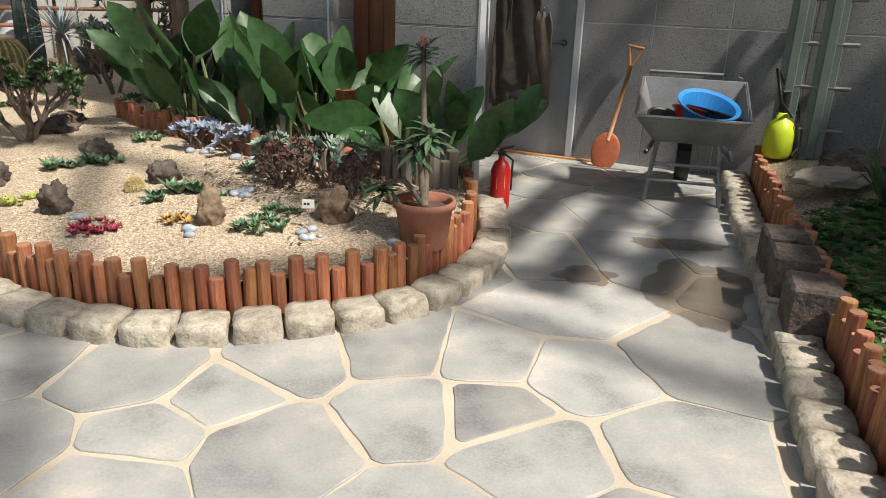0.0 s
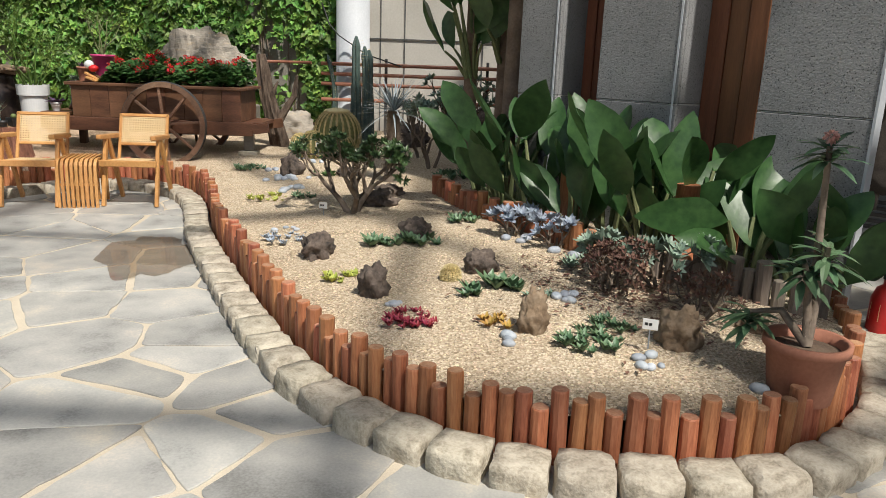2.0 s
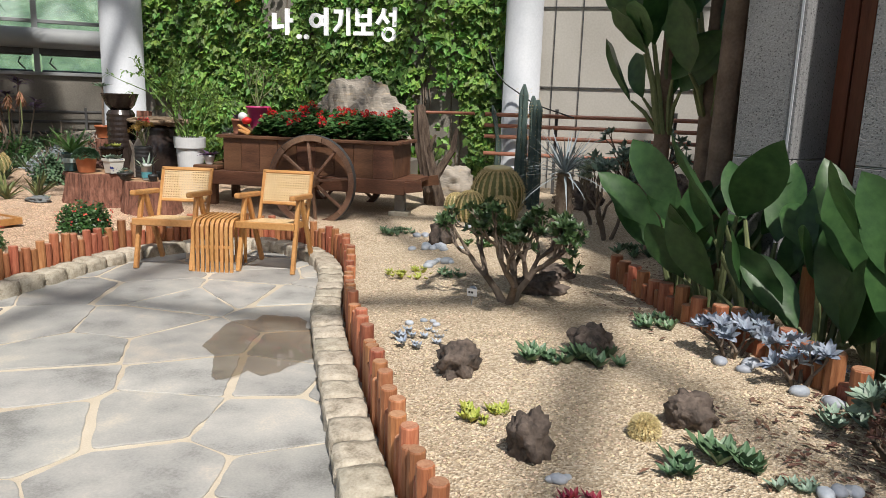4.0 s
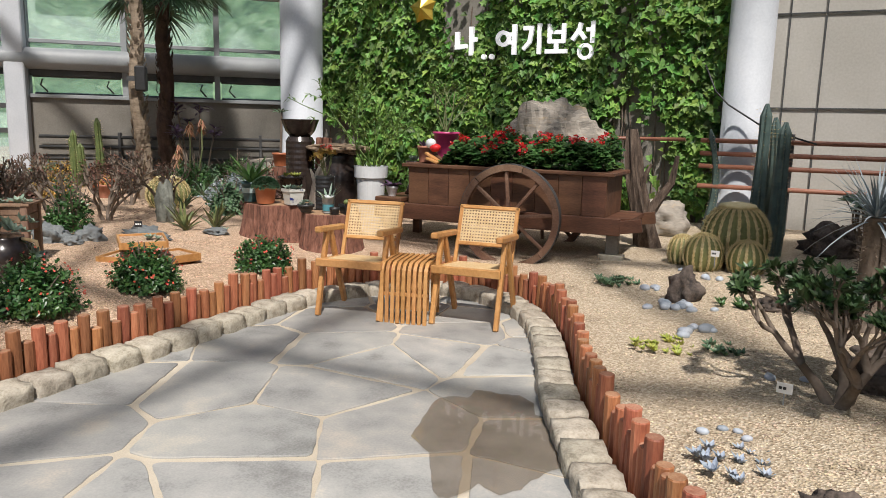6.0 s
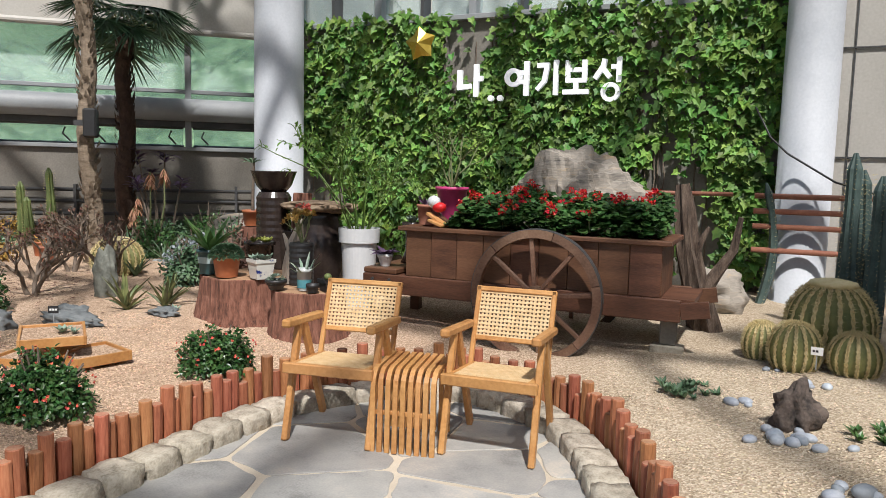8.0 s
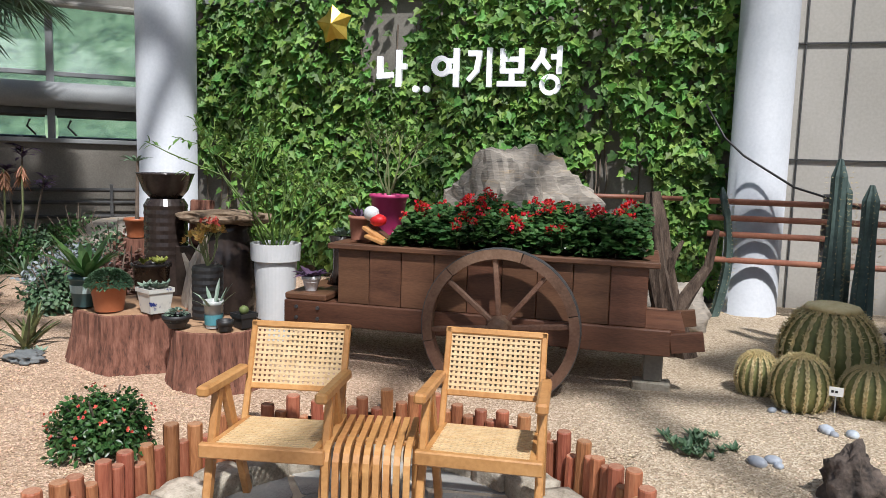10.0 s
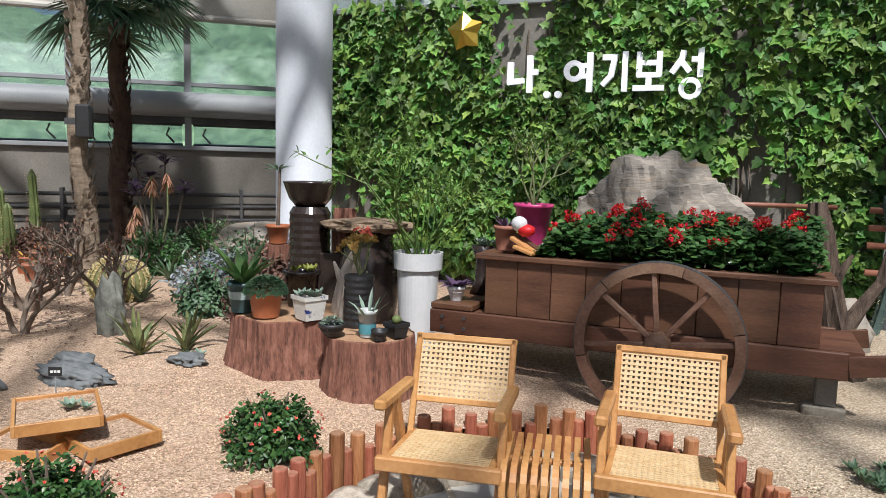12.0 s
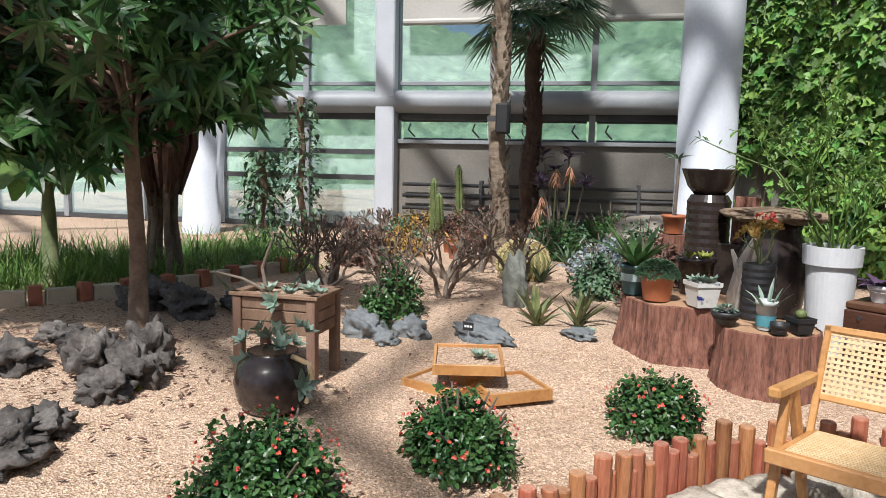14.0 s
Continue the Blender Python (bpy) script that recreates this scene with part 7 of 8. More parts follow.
single("rosette_succulent", tray_plant, M_SAGE, "pale green rosette growing in the raised wooden tray", "succulent", pose(-4.03, 8.53, zt + 0.172))
plant_label(0.62, 7.62, gz(0.62, 7.62), rz=-10)


# ---- terracotta pot with the crown-of-thorns ----
M_PALEPINK = mat("pale_pink_petal", [(0.55, 0.26, 0.22), (0.68, 0.42, 0.36)], rough=0.6, scale=9, fine=30, bump=0.1, island=0.2)


def thorn_pot():
    x, y = 3.03, 4.98
    z = gz(x, y) - 0.015
    t = pot("plant_pot", x, y, z, 0.155, 0.25, M_TERRA, "terracotta pot with tall thorny plant and pink flower", rim=0.03)
    st, lv, fl = Acc(), Acc(), Acc()
    heads = []
    for q, (dx, dy, h) in enumerate(((0.02, 0.12, 1.0), (-0.05, 0.02, 0.55), (0.03, 0.02, 0.62), (-0.2, 0.1, 0.32))):
        st.tube([(0, 0, 0.22), (dx * 0.5, dy * 0.5, 0.22 + h * 0.4), (dx, dy, h)], [0.02, 0.015, 0.011], 9)
        heads.append(Vector((dx, dy, h)))
    for h in heads:
        for i in range(26):
            a = i * 2.4
            lv.leaf(h + Vector((0, 0, -0.07 * R.random())), (math.cos(a), math.sin(a), rnd(-0.4, 1.0)), (0, 0, 1), rnd(0.11, 0.18), 0.042, bend=0.3, fold=0.1, shape="lance", seg=4)
    for _ in range(60):
        d = ball_dir()
        fl.leaf(heads[0] + Vector((0, 0, 0.04)) + d * 0.012, d, ball_dir(), 0.02, 0.016, seg=2)
    sp = Acc()
    for _ in range(260):
        h = R.choice(heads[:3])
        k = rnd(0.1, 1)
        c = Vector((h.x * k, h.y * k, 0.22 + (h.z - 0.22) * k))
        d = ball_dir()
        s_ = d.cross(ball_dir()).normalized() * 0.0015
        c2 = c + d * 0.02
        sp.add([tuple(c2 - s_), tuple(c2 + s_), tuple(c2 + d * 0.025)], [(0, 1, 2)])
    part("stem", st, M_BRANCH, t, smooth=True)
    part("thorns", sp, M_BRANCH, t)
    part("foliage", lv, M_SUCC, t)
    part("flower", fl, M_PALEPINK, t, "pale pink flower head")


thorn_pot()
for (x, y, h) in ((2.98, 6.5, 0.5), (2.4, 7.22, 0.42)):
    single("cut_log", Acc().tube([(x, y, gz(x, y) - 0.05), (x, y, gz(x, y) + h)], [0.075, 0.068], 14), M_LOG, "upright orange-brown cut log among the leaves", "log", smooth=True)


# ---- driftwood and pipes by the right-hand column ----
M_DRIFTWOOD = mat("dark_driftwood", [(0.028, 0.019, 0.014), (0.095, 0.066, 0.048), (0.18, 0.135, 0.1)], rough=0.95, scale=7, fine=50, bump=1.0, stretch=(4, 4, 0.8))
d_ = thing("driftwood", "brown weathered forked driftwood trunk leaning behind the cart", "driftwood", pose(-0.74, 11.45, gz(-0.74, 11.45) - 0.05))
part("trunk", Acc().tube([(0.14, 0, 0), (0.07, 0, 0.3), (-0.02, 0.01, 0.65), (-0.07, 0.02, 0.95), (-0.1, 0.02, 1.16)], [0.12, 0.095, 0.09, 0.08, 0.05], 16, squash=lambda k, i: 1 + 0.2 * math.sin(k * 2.5 + i * 0.6)), M_DRIFTWOOD, d_)
part("limb", Acc().tube([(0.08, 0, 0.3), (0.2, 0.04, 0.5), (0.3, 0.06, 0.66), (0.34, 0.05, 0.92)], [0.06, 0.045, 0.035, 0.018], 10, squash=lambda k, i: 1 + 0.15 * math.sin(k * 2.1 + i)), M_DRIFTWOOD, d_)
part("limb", Acc().tube([(0.0, 0, 0.5), (0.06, -0.03, 0.72), (0.12, -0.03, 0.84)], [0.045, 0.03, 0.012], 9), M_DRIFTWOOD, d_)
for z in (0.86, 1.08, 1.22, 1.36):
    single("heating_pipe", Acc().tube([(-0.35, 12.9, z), (3.5, 12.9, z)], 0.026, 10), M_RUSTPIPE, "copper-red heating pipe along the panelled wall", "pipe", group="copper pipes", smooth=True)
single("heating_pipe", Acc().tube([(-1.6, 13.25, 1.35), (-0.55, 13.2, 1.36)], 0.022, 8), M_RUSTPIPE, "copper-red heating pipe by the ivy", "pipe", group="copper pipes", smooth=True)
for x in (0.55, 2.0, 3.4):
    single("pipe_bracket", Acc().box(x, 12.93, 0.3, x + 0.04, 12.97, 1.45), M_DARKSTEEL, "dark steel bracket carrying the pipes", "bracket", group="pipe brackets")
single("cable", Acc().tube([(-0.4, 13.25, 2.2), (-0.25, 13.0, 1.9), (-0.1, 12.9, 1.75), (0.3, 12.85, 1.5), (0.8, 12.85, 1.35)], 0.01, 6), M_BLACK, "black cable looping past the column", "cable", smooth=True)


def star():
    acc = Acc()
    n = 5
    v = [(0, -0.09, 0), (0, 0.09, 0)]
    for k in range(10):
        a = math.pi * k / 5 + 0.45
        r = 0.2 if k % 2 == 0 else 0.135
        v.append((r * math.cos(a), 0, r * math.sin(a)))
    f = []
    for k in range(10):
        f += [(0, 2 + k, 2 + (k + 1) % 10), (1, 2 + (k + 1) % 10, 2 + k)]
    acc.add(v, f)
    single("star_balloon", acc, M_GOLD, "gold foil star balloon on the ivy", "balloon", pose(-3.98, 13.2, 2.96, 0, 0, 0))


star()


# ---- tools by the entry door ----
M_ORANGE = mat("orange_paint", [(0.5, 0.12, 0.05), (0.62, 0.2, 0.09)], rough=0.5, scale=5, fine=40, bump=0.1)
M_TOOLWOOD = mat("tool_wood", [(0.32, 0.15, 0.06), (0.46, 0.24, 0.1)], rough=0.55, scale=5, fine=40, bump=0.15)
M_GALV = mat("galvanised_steel", [(0.2, 0.205, 0.2), (0.33, 0.335, 0.33)], rough=0.4, scale=5, fine=60, bump=0.08, metal=0.6)
M_BLUE = mat("blue_plastic", [(0.02, 0.2, 0.55), (0.04, 0.28, 0.65)], rough=0.4, scale=5, fine=50, bump=0.02)
M_REDPL = mat("red_paint", [(0.42, 0.012, 0.012), (0.52, 0.03, 0.025)], rough=0.35, scale=5, fine=50, bump=0.02)
M_YELLOW = mat("neon_yellow_plastic", [(0.5, 0.62, 0.02), (0.6, 0.72, 0.05)], rough=0.4, scale=5, fine=50, bump=0.02)
M_CLOTH = mat("dark_cloth", [(0.025, 0.02, 0.018), (0.075, 0.062, 0.052)], rough=0.95, scale=8, fine=120, bump=0.5)
M_KHAKI = mat("khaki_cloth", [(0.07, 0.055, 0.04), (0.14, 0.11, 0.085)], rough=0.95, scale=8, fine=120, bump=0.5)

sp = thing("shovel", "orange shovel with wooden shaft leaning on the stone wall", "shovel", facade(1.72, -1.72) @ pose(0, 0, 0, -8, 9, 0))
part("blade", Acc().blob((0, 0, 0.15), 0.14, (0.9, 0.1, 1.25), 0.03, 1, 3, 2), M_ORANGE, sp, smooth=True)
part("shaft", Acc().tube([(0, 0, 0.25), (0, 0.02, 0.92)], 0.019, 10), M_TOOLWOOD, sp, smooth=True)
part("grip", Acc().tube([(0, 0.02, 0.9), (-0.06, 0.02, 1.08)], 0.012, 8).tube([(0, 0.02, 0.9), (0.06, 0.02, 1.08)], 0.012, 8).tube([(-0.07, 0.02, 1.08), (0.07, 0.02, 1.08)], 0.015, 8), M_TOOLWOOD, sp)


def wheelbarrow():
    t = thing("wheelbarrow", "grey steel wheelbarrow standing with basins in its tray", "wheelbarrow", facade(2.5, -1.12) @ pose(0, 0, 0, 0, 0, 8) @ Matrix.Diagonal((1.1, 1.1, 1.08, 1)))
    w0, w1 = 0.28, 0.36
    v = [(-w0 * 0.8, -0.22, 0.42), (w0 * 0.8, -0.22, 0.42), (w0 * 0.8, 0.22, 0.42), (-w0 * 0.8, 0.22, 0.42), (-w1, -0.36, 0.6), (w1, -0.36, 0.6), (w1, 0.36, 0.78), (-w1, 0.36, 0.78)]
    th = 0.012
    vi = [(x * 0.965, y * 0.965, z + th) for x, y, z in v]
    f = [(3, 2, 1, 0), (0, 1, 5, 4), (1, 2, 6, 5), (2, 3, 7, 6), (3, 0, 4, 7)]
    fi = [tuple(8 + i for i in reversed(q)) for q in f]
    rimf = [(4, 5, 13, 12), (5, 6, 14, 13), (6, 7, 15, 14), (7, 4, 12, 15)]
    part("tray", Acc().add(v + vi, f + fi + rimf), M_GALV, t)
    part("rim", Acc().tube([(*q[:2], q[2] + 0.006) for q in (v[4], v[5], v[6], v[7], v[4])], 0.012, 8), M_GALV, t)
    for sx in (-1, 1):
        part("leg", Acc().tube([(sx * 0.2, -0.2, 0.42), (sx * 0.25, -0.28, 0.0)], 0.016, 8), M_GALV, t)
        part("handle", Acc().tube([(sx * 0.26, -0.3, 0.4), (sx * 0.27, -0.34, 0.36), (sx * 0.18, 0.5, 0.4), (sx * 0.32, 0.42, 0.82)], 0.016, 8), M_GALV, t)
    part("crossbar", Acc().tube([(-0.24, -0.27, 0.16), (0.24, -0.27, 0.16)], 0.012, 8), M_GALV, t)
    part("crossbar", Acc().tube([(-0.22, -0.24, 0.27), (0.22, -0.24, 0.27)], 0.012, 8), M_GALV, t)
    part("crossbar", Acc().tube([(-0.32, 0.42, 0.83), (0.2, 0.42, 0.83)], 0.014, 8), M_GALV, t)
    part("wheel", Acc().tube([(-0.05, 0.45, 0.18), (0.05, 0.45, 0.18)], 0.18, 20), M_BLACK, t, "black rubber wheel")
    m0 = facade(2.5, -1.12) @ pose(0, 0, 0, 0, 0, 8) @ Matrix.Diagonal((1.1, 1.1, 1.08, 1))
    def basin(dx, dy, z, r, mm, lab, tilt):
        b = single("basin", Acc().lathe([(r * 0.7, 0), (r * 0.95, 0.1), (r * 1.06, 0.105), (r * 1.06, 0.115), (r * 0.9, 0.105), (r * 0.66, 0.012), (0.004, 0.012)], 32), mm, lab, "basin", m0 @ pose(dx, dy, z, tilt, 12, 0), "basins in the wheelbarrow", smooth=False)
    basin(0.14, -0.02, 0.5, 0.2, M_BLACK, "black plastic basin in the wheelbarrow", -10)
    basin(0.0, -0.06, 0.51, 0.15, M_REDPL, "red plastic basin in the wheelbarrow", -15)
    basin(0.08, -0.1, 0.58, 0.2, M_BLUE, "blue plastic basin lying tilted on top", 18)
    basin(-0.2, -0.1, 0.48, 0.11, M_BLACK, "dark crumpled pot in the wheelbarrow", 20)


wheelbarrow()
sprayer = thing("pressure_sprayer", "neon yellow pressure sprayer with black hose", "sprayer", pose(6.45, 6.05, 0.27))
part("tank", Acc().lathe([(0.1, 0), (0.115, 0.03), (0.115, 0.2), (0.09, 0.28), (0.05, 0.31), (0.04, 0.36)], 24), M_YELLOW, sprayer, smooth=True)
part("pump", Acc().tube([(0, 0, 0.36), (0, 0, 0.5)], 0.035, 14).tube([(-0.05, 0, 0.52), (0.05, 0, 0.52)], 0.018, 8), M_BLACK, sprayer)
part("hose", Acc().tube([(0.05, -0.05, 0.33), (-0.12, -0.08, 0.45), (-0.14, 0.0, 0.7), (0.0, 0.05, 0.6), (0.11, -0.05, 0.35), (0.1, -0.12, 0.1), (0.02, -0.14, 0.03)], 0.012, 8), M_BLACK, sprayer, smooth=True)
part("strap", Acc().tube([(0.06, -0.1, 0.28), (0.09, -0.11, 0.1)], 0.014, 6), M_BLACK, sprayer)
M_LADDER = mat("grey_green_aluminium", [(0.12, 0.15, 0.13), (0.2, 0.235, 0.21)], rough=0.45, scale=4, fine=50, bump=0.06, metal=0.3)
lad = thing("folding_ladder", "grey-green aluminium folding ladder leaning on the wall", "ladder", facade(3.2, -1.72) @ pose(0, 0, 0.26, -4, 0, 0))
for k, x in enumerate((-0.14, 0.1)):
    part("rail", Acc().box(x, 0, 0, x + 0.17, 0.03, 1.42, 0.006), M_LADDER, lad)
    part("inner_rail", Acc().box(x + 0.05, -0.02, 0.02, x + 0.12, 0.0, 1.4, 0.006), M_LADDER, lad)
for k in range(4):
    part("rung", Acc().tube([(-0.1, 0.015, 0.25 + k * 0.33), (0.38, 0.015, 0.25 + k * 0.33)], 0.018, 8), M_GALV, lad)
for x in (-0.08, 0.2):
    part("hinge", Acc().tube([(x, -0.02, 1.42), (x, 0.05, 1.42)], 0.07, 16), M_STEEL, lad)
lad2 = thing("dark_ladder", "dark steel frame ladder against the end wall", "ladder", facade(4.2, -1.55) @ pose(0, 0, 0.25, -8, 0, 0))
for x in (-0.2, 0.25):
    part("rail", Acc().box(x, 0, 0, x + 0.04, 0.04, 1.6), M_DARKSTEEL, lad2)
for k in range(5):
    part("rung", Acc().box(-0.2, 0, 0.2 + k * 0.3, 0.29, 0.04, 0.23 + k * 0.3), M_DARKSTEEL, lad2)


def garment(s, z0, z1, w, mm, label, name="apron"):
    acc = Acc()
    n, rows = 16, 10
    for j in range(rows + 1):
        k = j / rows
        for i in range(n + 1):
            u = i / n - 0.5
            acc.v.append((u * w * (0.55 + 0.45 * (1 - k) ** 0.6 + 0.06 * math.sin(j * 1.7)), -0.05 - 0.014 * math.sin(i * 0.55 + j * 0.5) * (1 - 0.5 * k), z0 + (z1 - z0) * k + 0.02 * math.sin(i * 0.9)))
    for j in range(rows):
        for i in range(n):
            a = j * (n + 1) + i
            acc.f.append((a, a + 1, a + n + 2, a + n + 1))
            acc.s.append(0)
    ob = single(name, acc, mm, label, "clothing", facade(s, -1.9), "work clothes", smooth=True)
    so = ob.modifiers.new("thick", "SOLIDIFY")
    so.thickness = 0.012
    single("hook", Acc().tube([(0, -0.05, z1 - 0.02), (0, -0.05, z1 + 0.04), (0, 0.04, z1 + 0.06)], 0.006, 6), M_DARKSTEEL, "small steel hook on the door", "hook", facade(s, -1.9), "hooks")


garment(0.86, 0.6, 1.55, 0.42, M_CLOTH, "black work apron hanging on the door")
garment(1.04, 0.5, 1.3, 0.24, M_KHAKI, "worn khaki trousers hanging on the door", "trousers")
garment(0.66, 0.45, 1.6, 0.2, M_CLOTH, "dark overalls hanging by the door", "overalls")
ext = thing("fire_extinguisher", "red fire extinguisher standing on the paving", "fire extinguisher", pose(4.0, 6.1, 0.012))
part("cylinder", Acc().lathe([(0.068, 0), (0.072, 0.02), (0.072, 0.27), (0.05, 0.33), (0.022, 0.35), (0.022, 0.38)], 24), M_REDPL, ext, smooth=True)
part("label_plate", Acc().lathe([(0.0725, 0.15), (0.0725, 0.25)], 8, close=False), M_CANE, ext, "yellowed paper label")
part("valve", Acc().box(-0.02, -0.02, 0.38, 0.02, 0.02, 0.41).beam((-0.02, 0, 0.42), (0.09, 0, 0.44), 0.018, 0.012).tube([(0.02, 0, 0.39), (0.09, 0, 0.34), (0.085, 0, 0.12)], 0.009, 6), M_BLACK, ext)
# basalt blocks on the kerb
for x, y, rz in ((4.86, 4.33, 54), (4.66, 4.06, 52), (4.42, 3.72, 52)):
    single("basalt_block", Acc().box(-0.125, -0.11, 0, 0.125, 0.11, 0.23, 0.015), M_LAVA, "pitted dark basalt block set on the kerb", "block", pose(x, y, 0.09, 0, 0, rz), "basalt blocks")
single("drain_lid", Acc().lathe([(0.12, 0), (0.13, 0.012), (0.004, 0.014)], 20), M_STONE, "small round grey paving disc", "paving", pose(5.7, 5.75, 0.004))


# ---- brick edge of the far green bed ----
edge = tagged(new("brick_edge"), "low edging of pale and red bricks before the green bed", "edging", kind="structure")
bk = Acc().box(-0.05, -0.1, 0, 0.05, 0.1, 0.16, 0.006).mesh("brick", mat("pale_brick", [(0.4, 0.34, 0.25), (0.54, 0.47, 0.36)], rough=0.85, scale=8, fine=60, bump=0.4, rand=0.15))
bk2 = Acc().box(-0.05, -0.045, 0, 0.05, 0.045, 0.19, 0.006).mesh("brick", mat("red_brick", [(0.3, 0.1, 0.06), (0.42, 0.17, 0.1)], rough=0.85, scale=8, fine=60, bump=0.4, rand=0.15))
for i, (q, d) in enumerate(rail([(-7.4, 4.8), (-7.35, 6.4), (-7.3, 7.3), (-7.5, 8.4), (-8.1, 9.6)], 0.165)):
    ob = new("brick", bk2 if i % 2 else bk)
    ob.parent = edge
    ob.matrix_basis = pose(q.x, q.y, gz(q.x, q.y) - 0.04, rnd(-4, 4), rnd(-4, 4), math.degrees(math.atan2(d.y, d.x)) - 90 + rnd(-5, 5))
far = tagged(new("far_edging"), "distant row of short red logs along the far bed", "log edging")
lg = Acc().lathe([(0.04, 0), (0.04, 0.2), (0.03, 0.205)], 8).mesh("log", M_LOG)
for q, d in rail([(-12.5, 11.6), (-10.5, 13.2), (-9.4, 13.9), (-8.2, 14.3)], 0.09):
    ob = new("log", lg)
    ob.parent = far
    ob.matrix_basis = pose(q.x, q.y, gz(q.x, q.y) - 0.03)
for x, y, mm in ((-8.3, 11.6, M_ORANGEPOT), (-8.0, 11.9, M_BLACK), (-7.8, 11.3, M_TERRA), (-8.9, 12.3, M_ORANGEPOT), (-8.6, 12.0, M_TERRA)):
    p = pot("plant_pot", x, y, gz(x, y), 0.1, 0.18, mm, "small plastic pot with succulent on far gravel")
    tuft(p, 0.16, 8, 0.12, M_OCHRE, 0.3, 1.2)
spk = thing("loudspeaker", "black box loudspeaker strapped to the palm trunk", "loudspeaker", pose(-7.12, 11.35, 1.95, 0, 0, 130))
part("cabinet", Acc().box(-0.09, -0.08, -0.16, 0.09, 0.06, 0.16, 0.02), M_BLACK, spk)
part("bracket", Acc().box(-0.02, 0.06, -0.03, 0.02, 0.16, 0.03), M_DARKSTEEL, spk)


# ---- water on the paving ----
M_WATER = bpy.data.materials.new("shallow_water")
M_WATER.use_nodes = True
_n, _l = M_WATER.node_tree.nodes, M_WATER.node_tree.links
_b = _n["Principled BSDF"]
_b.inputs["Base Color"].default_value = (0.15, 0.085, 0.03, 1)
_b.inputs["Roughness"].default_value = 0.02
_b.inputs["Alpha"].default_value = 0.4


def puddle(x, y, rx, ry, rz, seed):
    n = 60
    v = [(0, 0, 0)]
    for k in range(n):
        a = 2 * math.pi * k / n
        q = 1 + 0.35 * noise.noise(Vector((math.cos(a) * 1.6 + seed, math.sin(a) * 1.6, 0))) + 0.12 * noise.noise(Vector((math.cos(a) * 5 + seed, math.sin(a) * 5, 4)))
        v.append((rx * q * math.cos(a), ry * q * math.sin(a), 0))
    single("puddle", Acc().add(v, [(0, 1 + k, 1 + (k + 1) % n) for k in range(n)]), M_WATER, "shallow puddle on the flagstones", "puddle", pose(x, y, 0.0125, 0, 0, rz), "puddles")


puddle(-0.62, 7.35, 0.3, 0.62, 20, 2)
puddle(4.4, 4.4, 0.26, 0.5, -36, 5)
puddle(3.9, 4.75, 0.16, 0.14, 0, 8)
puddle(4.75, 5.05, 0.3, 0.12, -30, 12)


def gravel_grains():
    """Loose grains on the gravel nearest the walk."""
    rs = np.random.RandomState(3)
    acc_v, acc_f = [], []
    oct_f = ((0, 2, 4), (2, 1, 4), (1, 3, 4), (3, 0, 4), (2, 0, 5), (1, 2, 5), (3, 1, 5), (0, 3, 5))
    both = np.vstack([LINE[::3], LINE_R[::3]])
    def scatter(x0, x1, y0, y1, n):
        xs, ys = rs.uniform(x0, x1, n), rs.uniform(y0, y1, n)
        ok = ~inside(WALKWAY[::2], xs, ys)
        for x, y in zip(xs[ok], ys[ok]):
            z = gz(x, y)
            r = rs.uniform(0.0035, 0.0085)
            a, b, c = r * rs.uniform(0.7, 1.3), r * rs.uniform(0.7, 1.3), r * 0.7
            t = rs.uniform(0, 3.1)
            ct, st = math.cos(t), math.sin(t)
            i = len(acc_v)
            acc_v.extend([(x + a * ct, y + a * st, z), (x - a * ct, y - a * st, z), (x - b * st, y + b * ct, z), (x + b * st, y - b * ct, z), (x, y, z + c), (x, y, z - c)])
            acc_f.extend([tuple(i + q for q in f) for f in oct_f])
    scatter(0.3, 3.6, 4.7, 7.2, 25000)
    scatter(-1.2, 1.2, 7.0, 10.5, 13000)
    scatter(-4.8, -3.0, 6.5, 9.8, 20000)
    acc = Acc()
    acc.v, acc.f, acc.s = acc_v, acc_f, [0] * len(acc_f)
    single("loose_gravel", acc, M_PEBBLE, "loose pale grains scattered over the gravel", "gravel", kind="stuff")


gravel_grains()


# ---- edging logs, kerbs and flagstones ----
def log_mesh(h, r, name):
    n = 10
    acc = Acc()
    acc.lathe([(r, -0.06), (r, h - 0.006), (r * 0.9, h)], n, close=False)
    acc.add([(r * 0.9 * math.cos(2 * math.pi * k / n), r * 0.9 * math.sin(2 * math.pi * k / n), h) for k in range(n)], [tuple(range(n))], 1)
    return acc


def edging(name, points, heights, step, mats, label, z=0.0, limit=None):
    root = tagged(new(name), label, "log edging")
    kinds = [log_mesh(h, r, name).mesh("log", mats) for h, r in heights]
    for i, (p, d) in enumerate(rail(points, step)):
        me = kinds[(i % 2) + 2 * R.randrange(len(kinds) // 2)]
        ob = new("log", me)
        ob.parent = root
        k = rnd(0.93, 1.1)
        ob.matrix_basis = pose(p.x + rnd(-0.008, 0.008), p.y + rnd(-0.008, 0.008), z, rnd(-1.5, 1.5), rnd(-1.5, 1.5), rnd(0, 360)) @ Matrix.Diagonal((1, 1, k, 1))
    return root


HI = [(0.30, 0.036), (0.24, 0.034), (0.315, 0.037), (0.25, 0.032), (0.29, 0.034), (0.23, 0.035)]
edging("log_edging", LOGS[4:], HI, 0.0685, [M_LOG, M_LOGEND], "row of red-brown round logs edging the gravel bed")
edging("log_edging", LOGS[:5], HI, 0.0685, [M_LOG, M_LOGEND], "row of red-brown round logs edging the gravel bed")
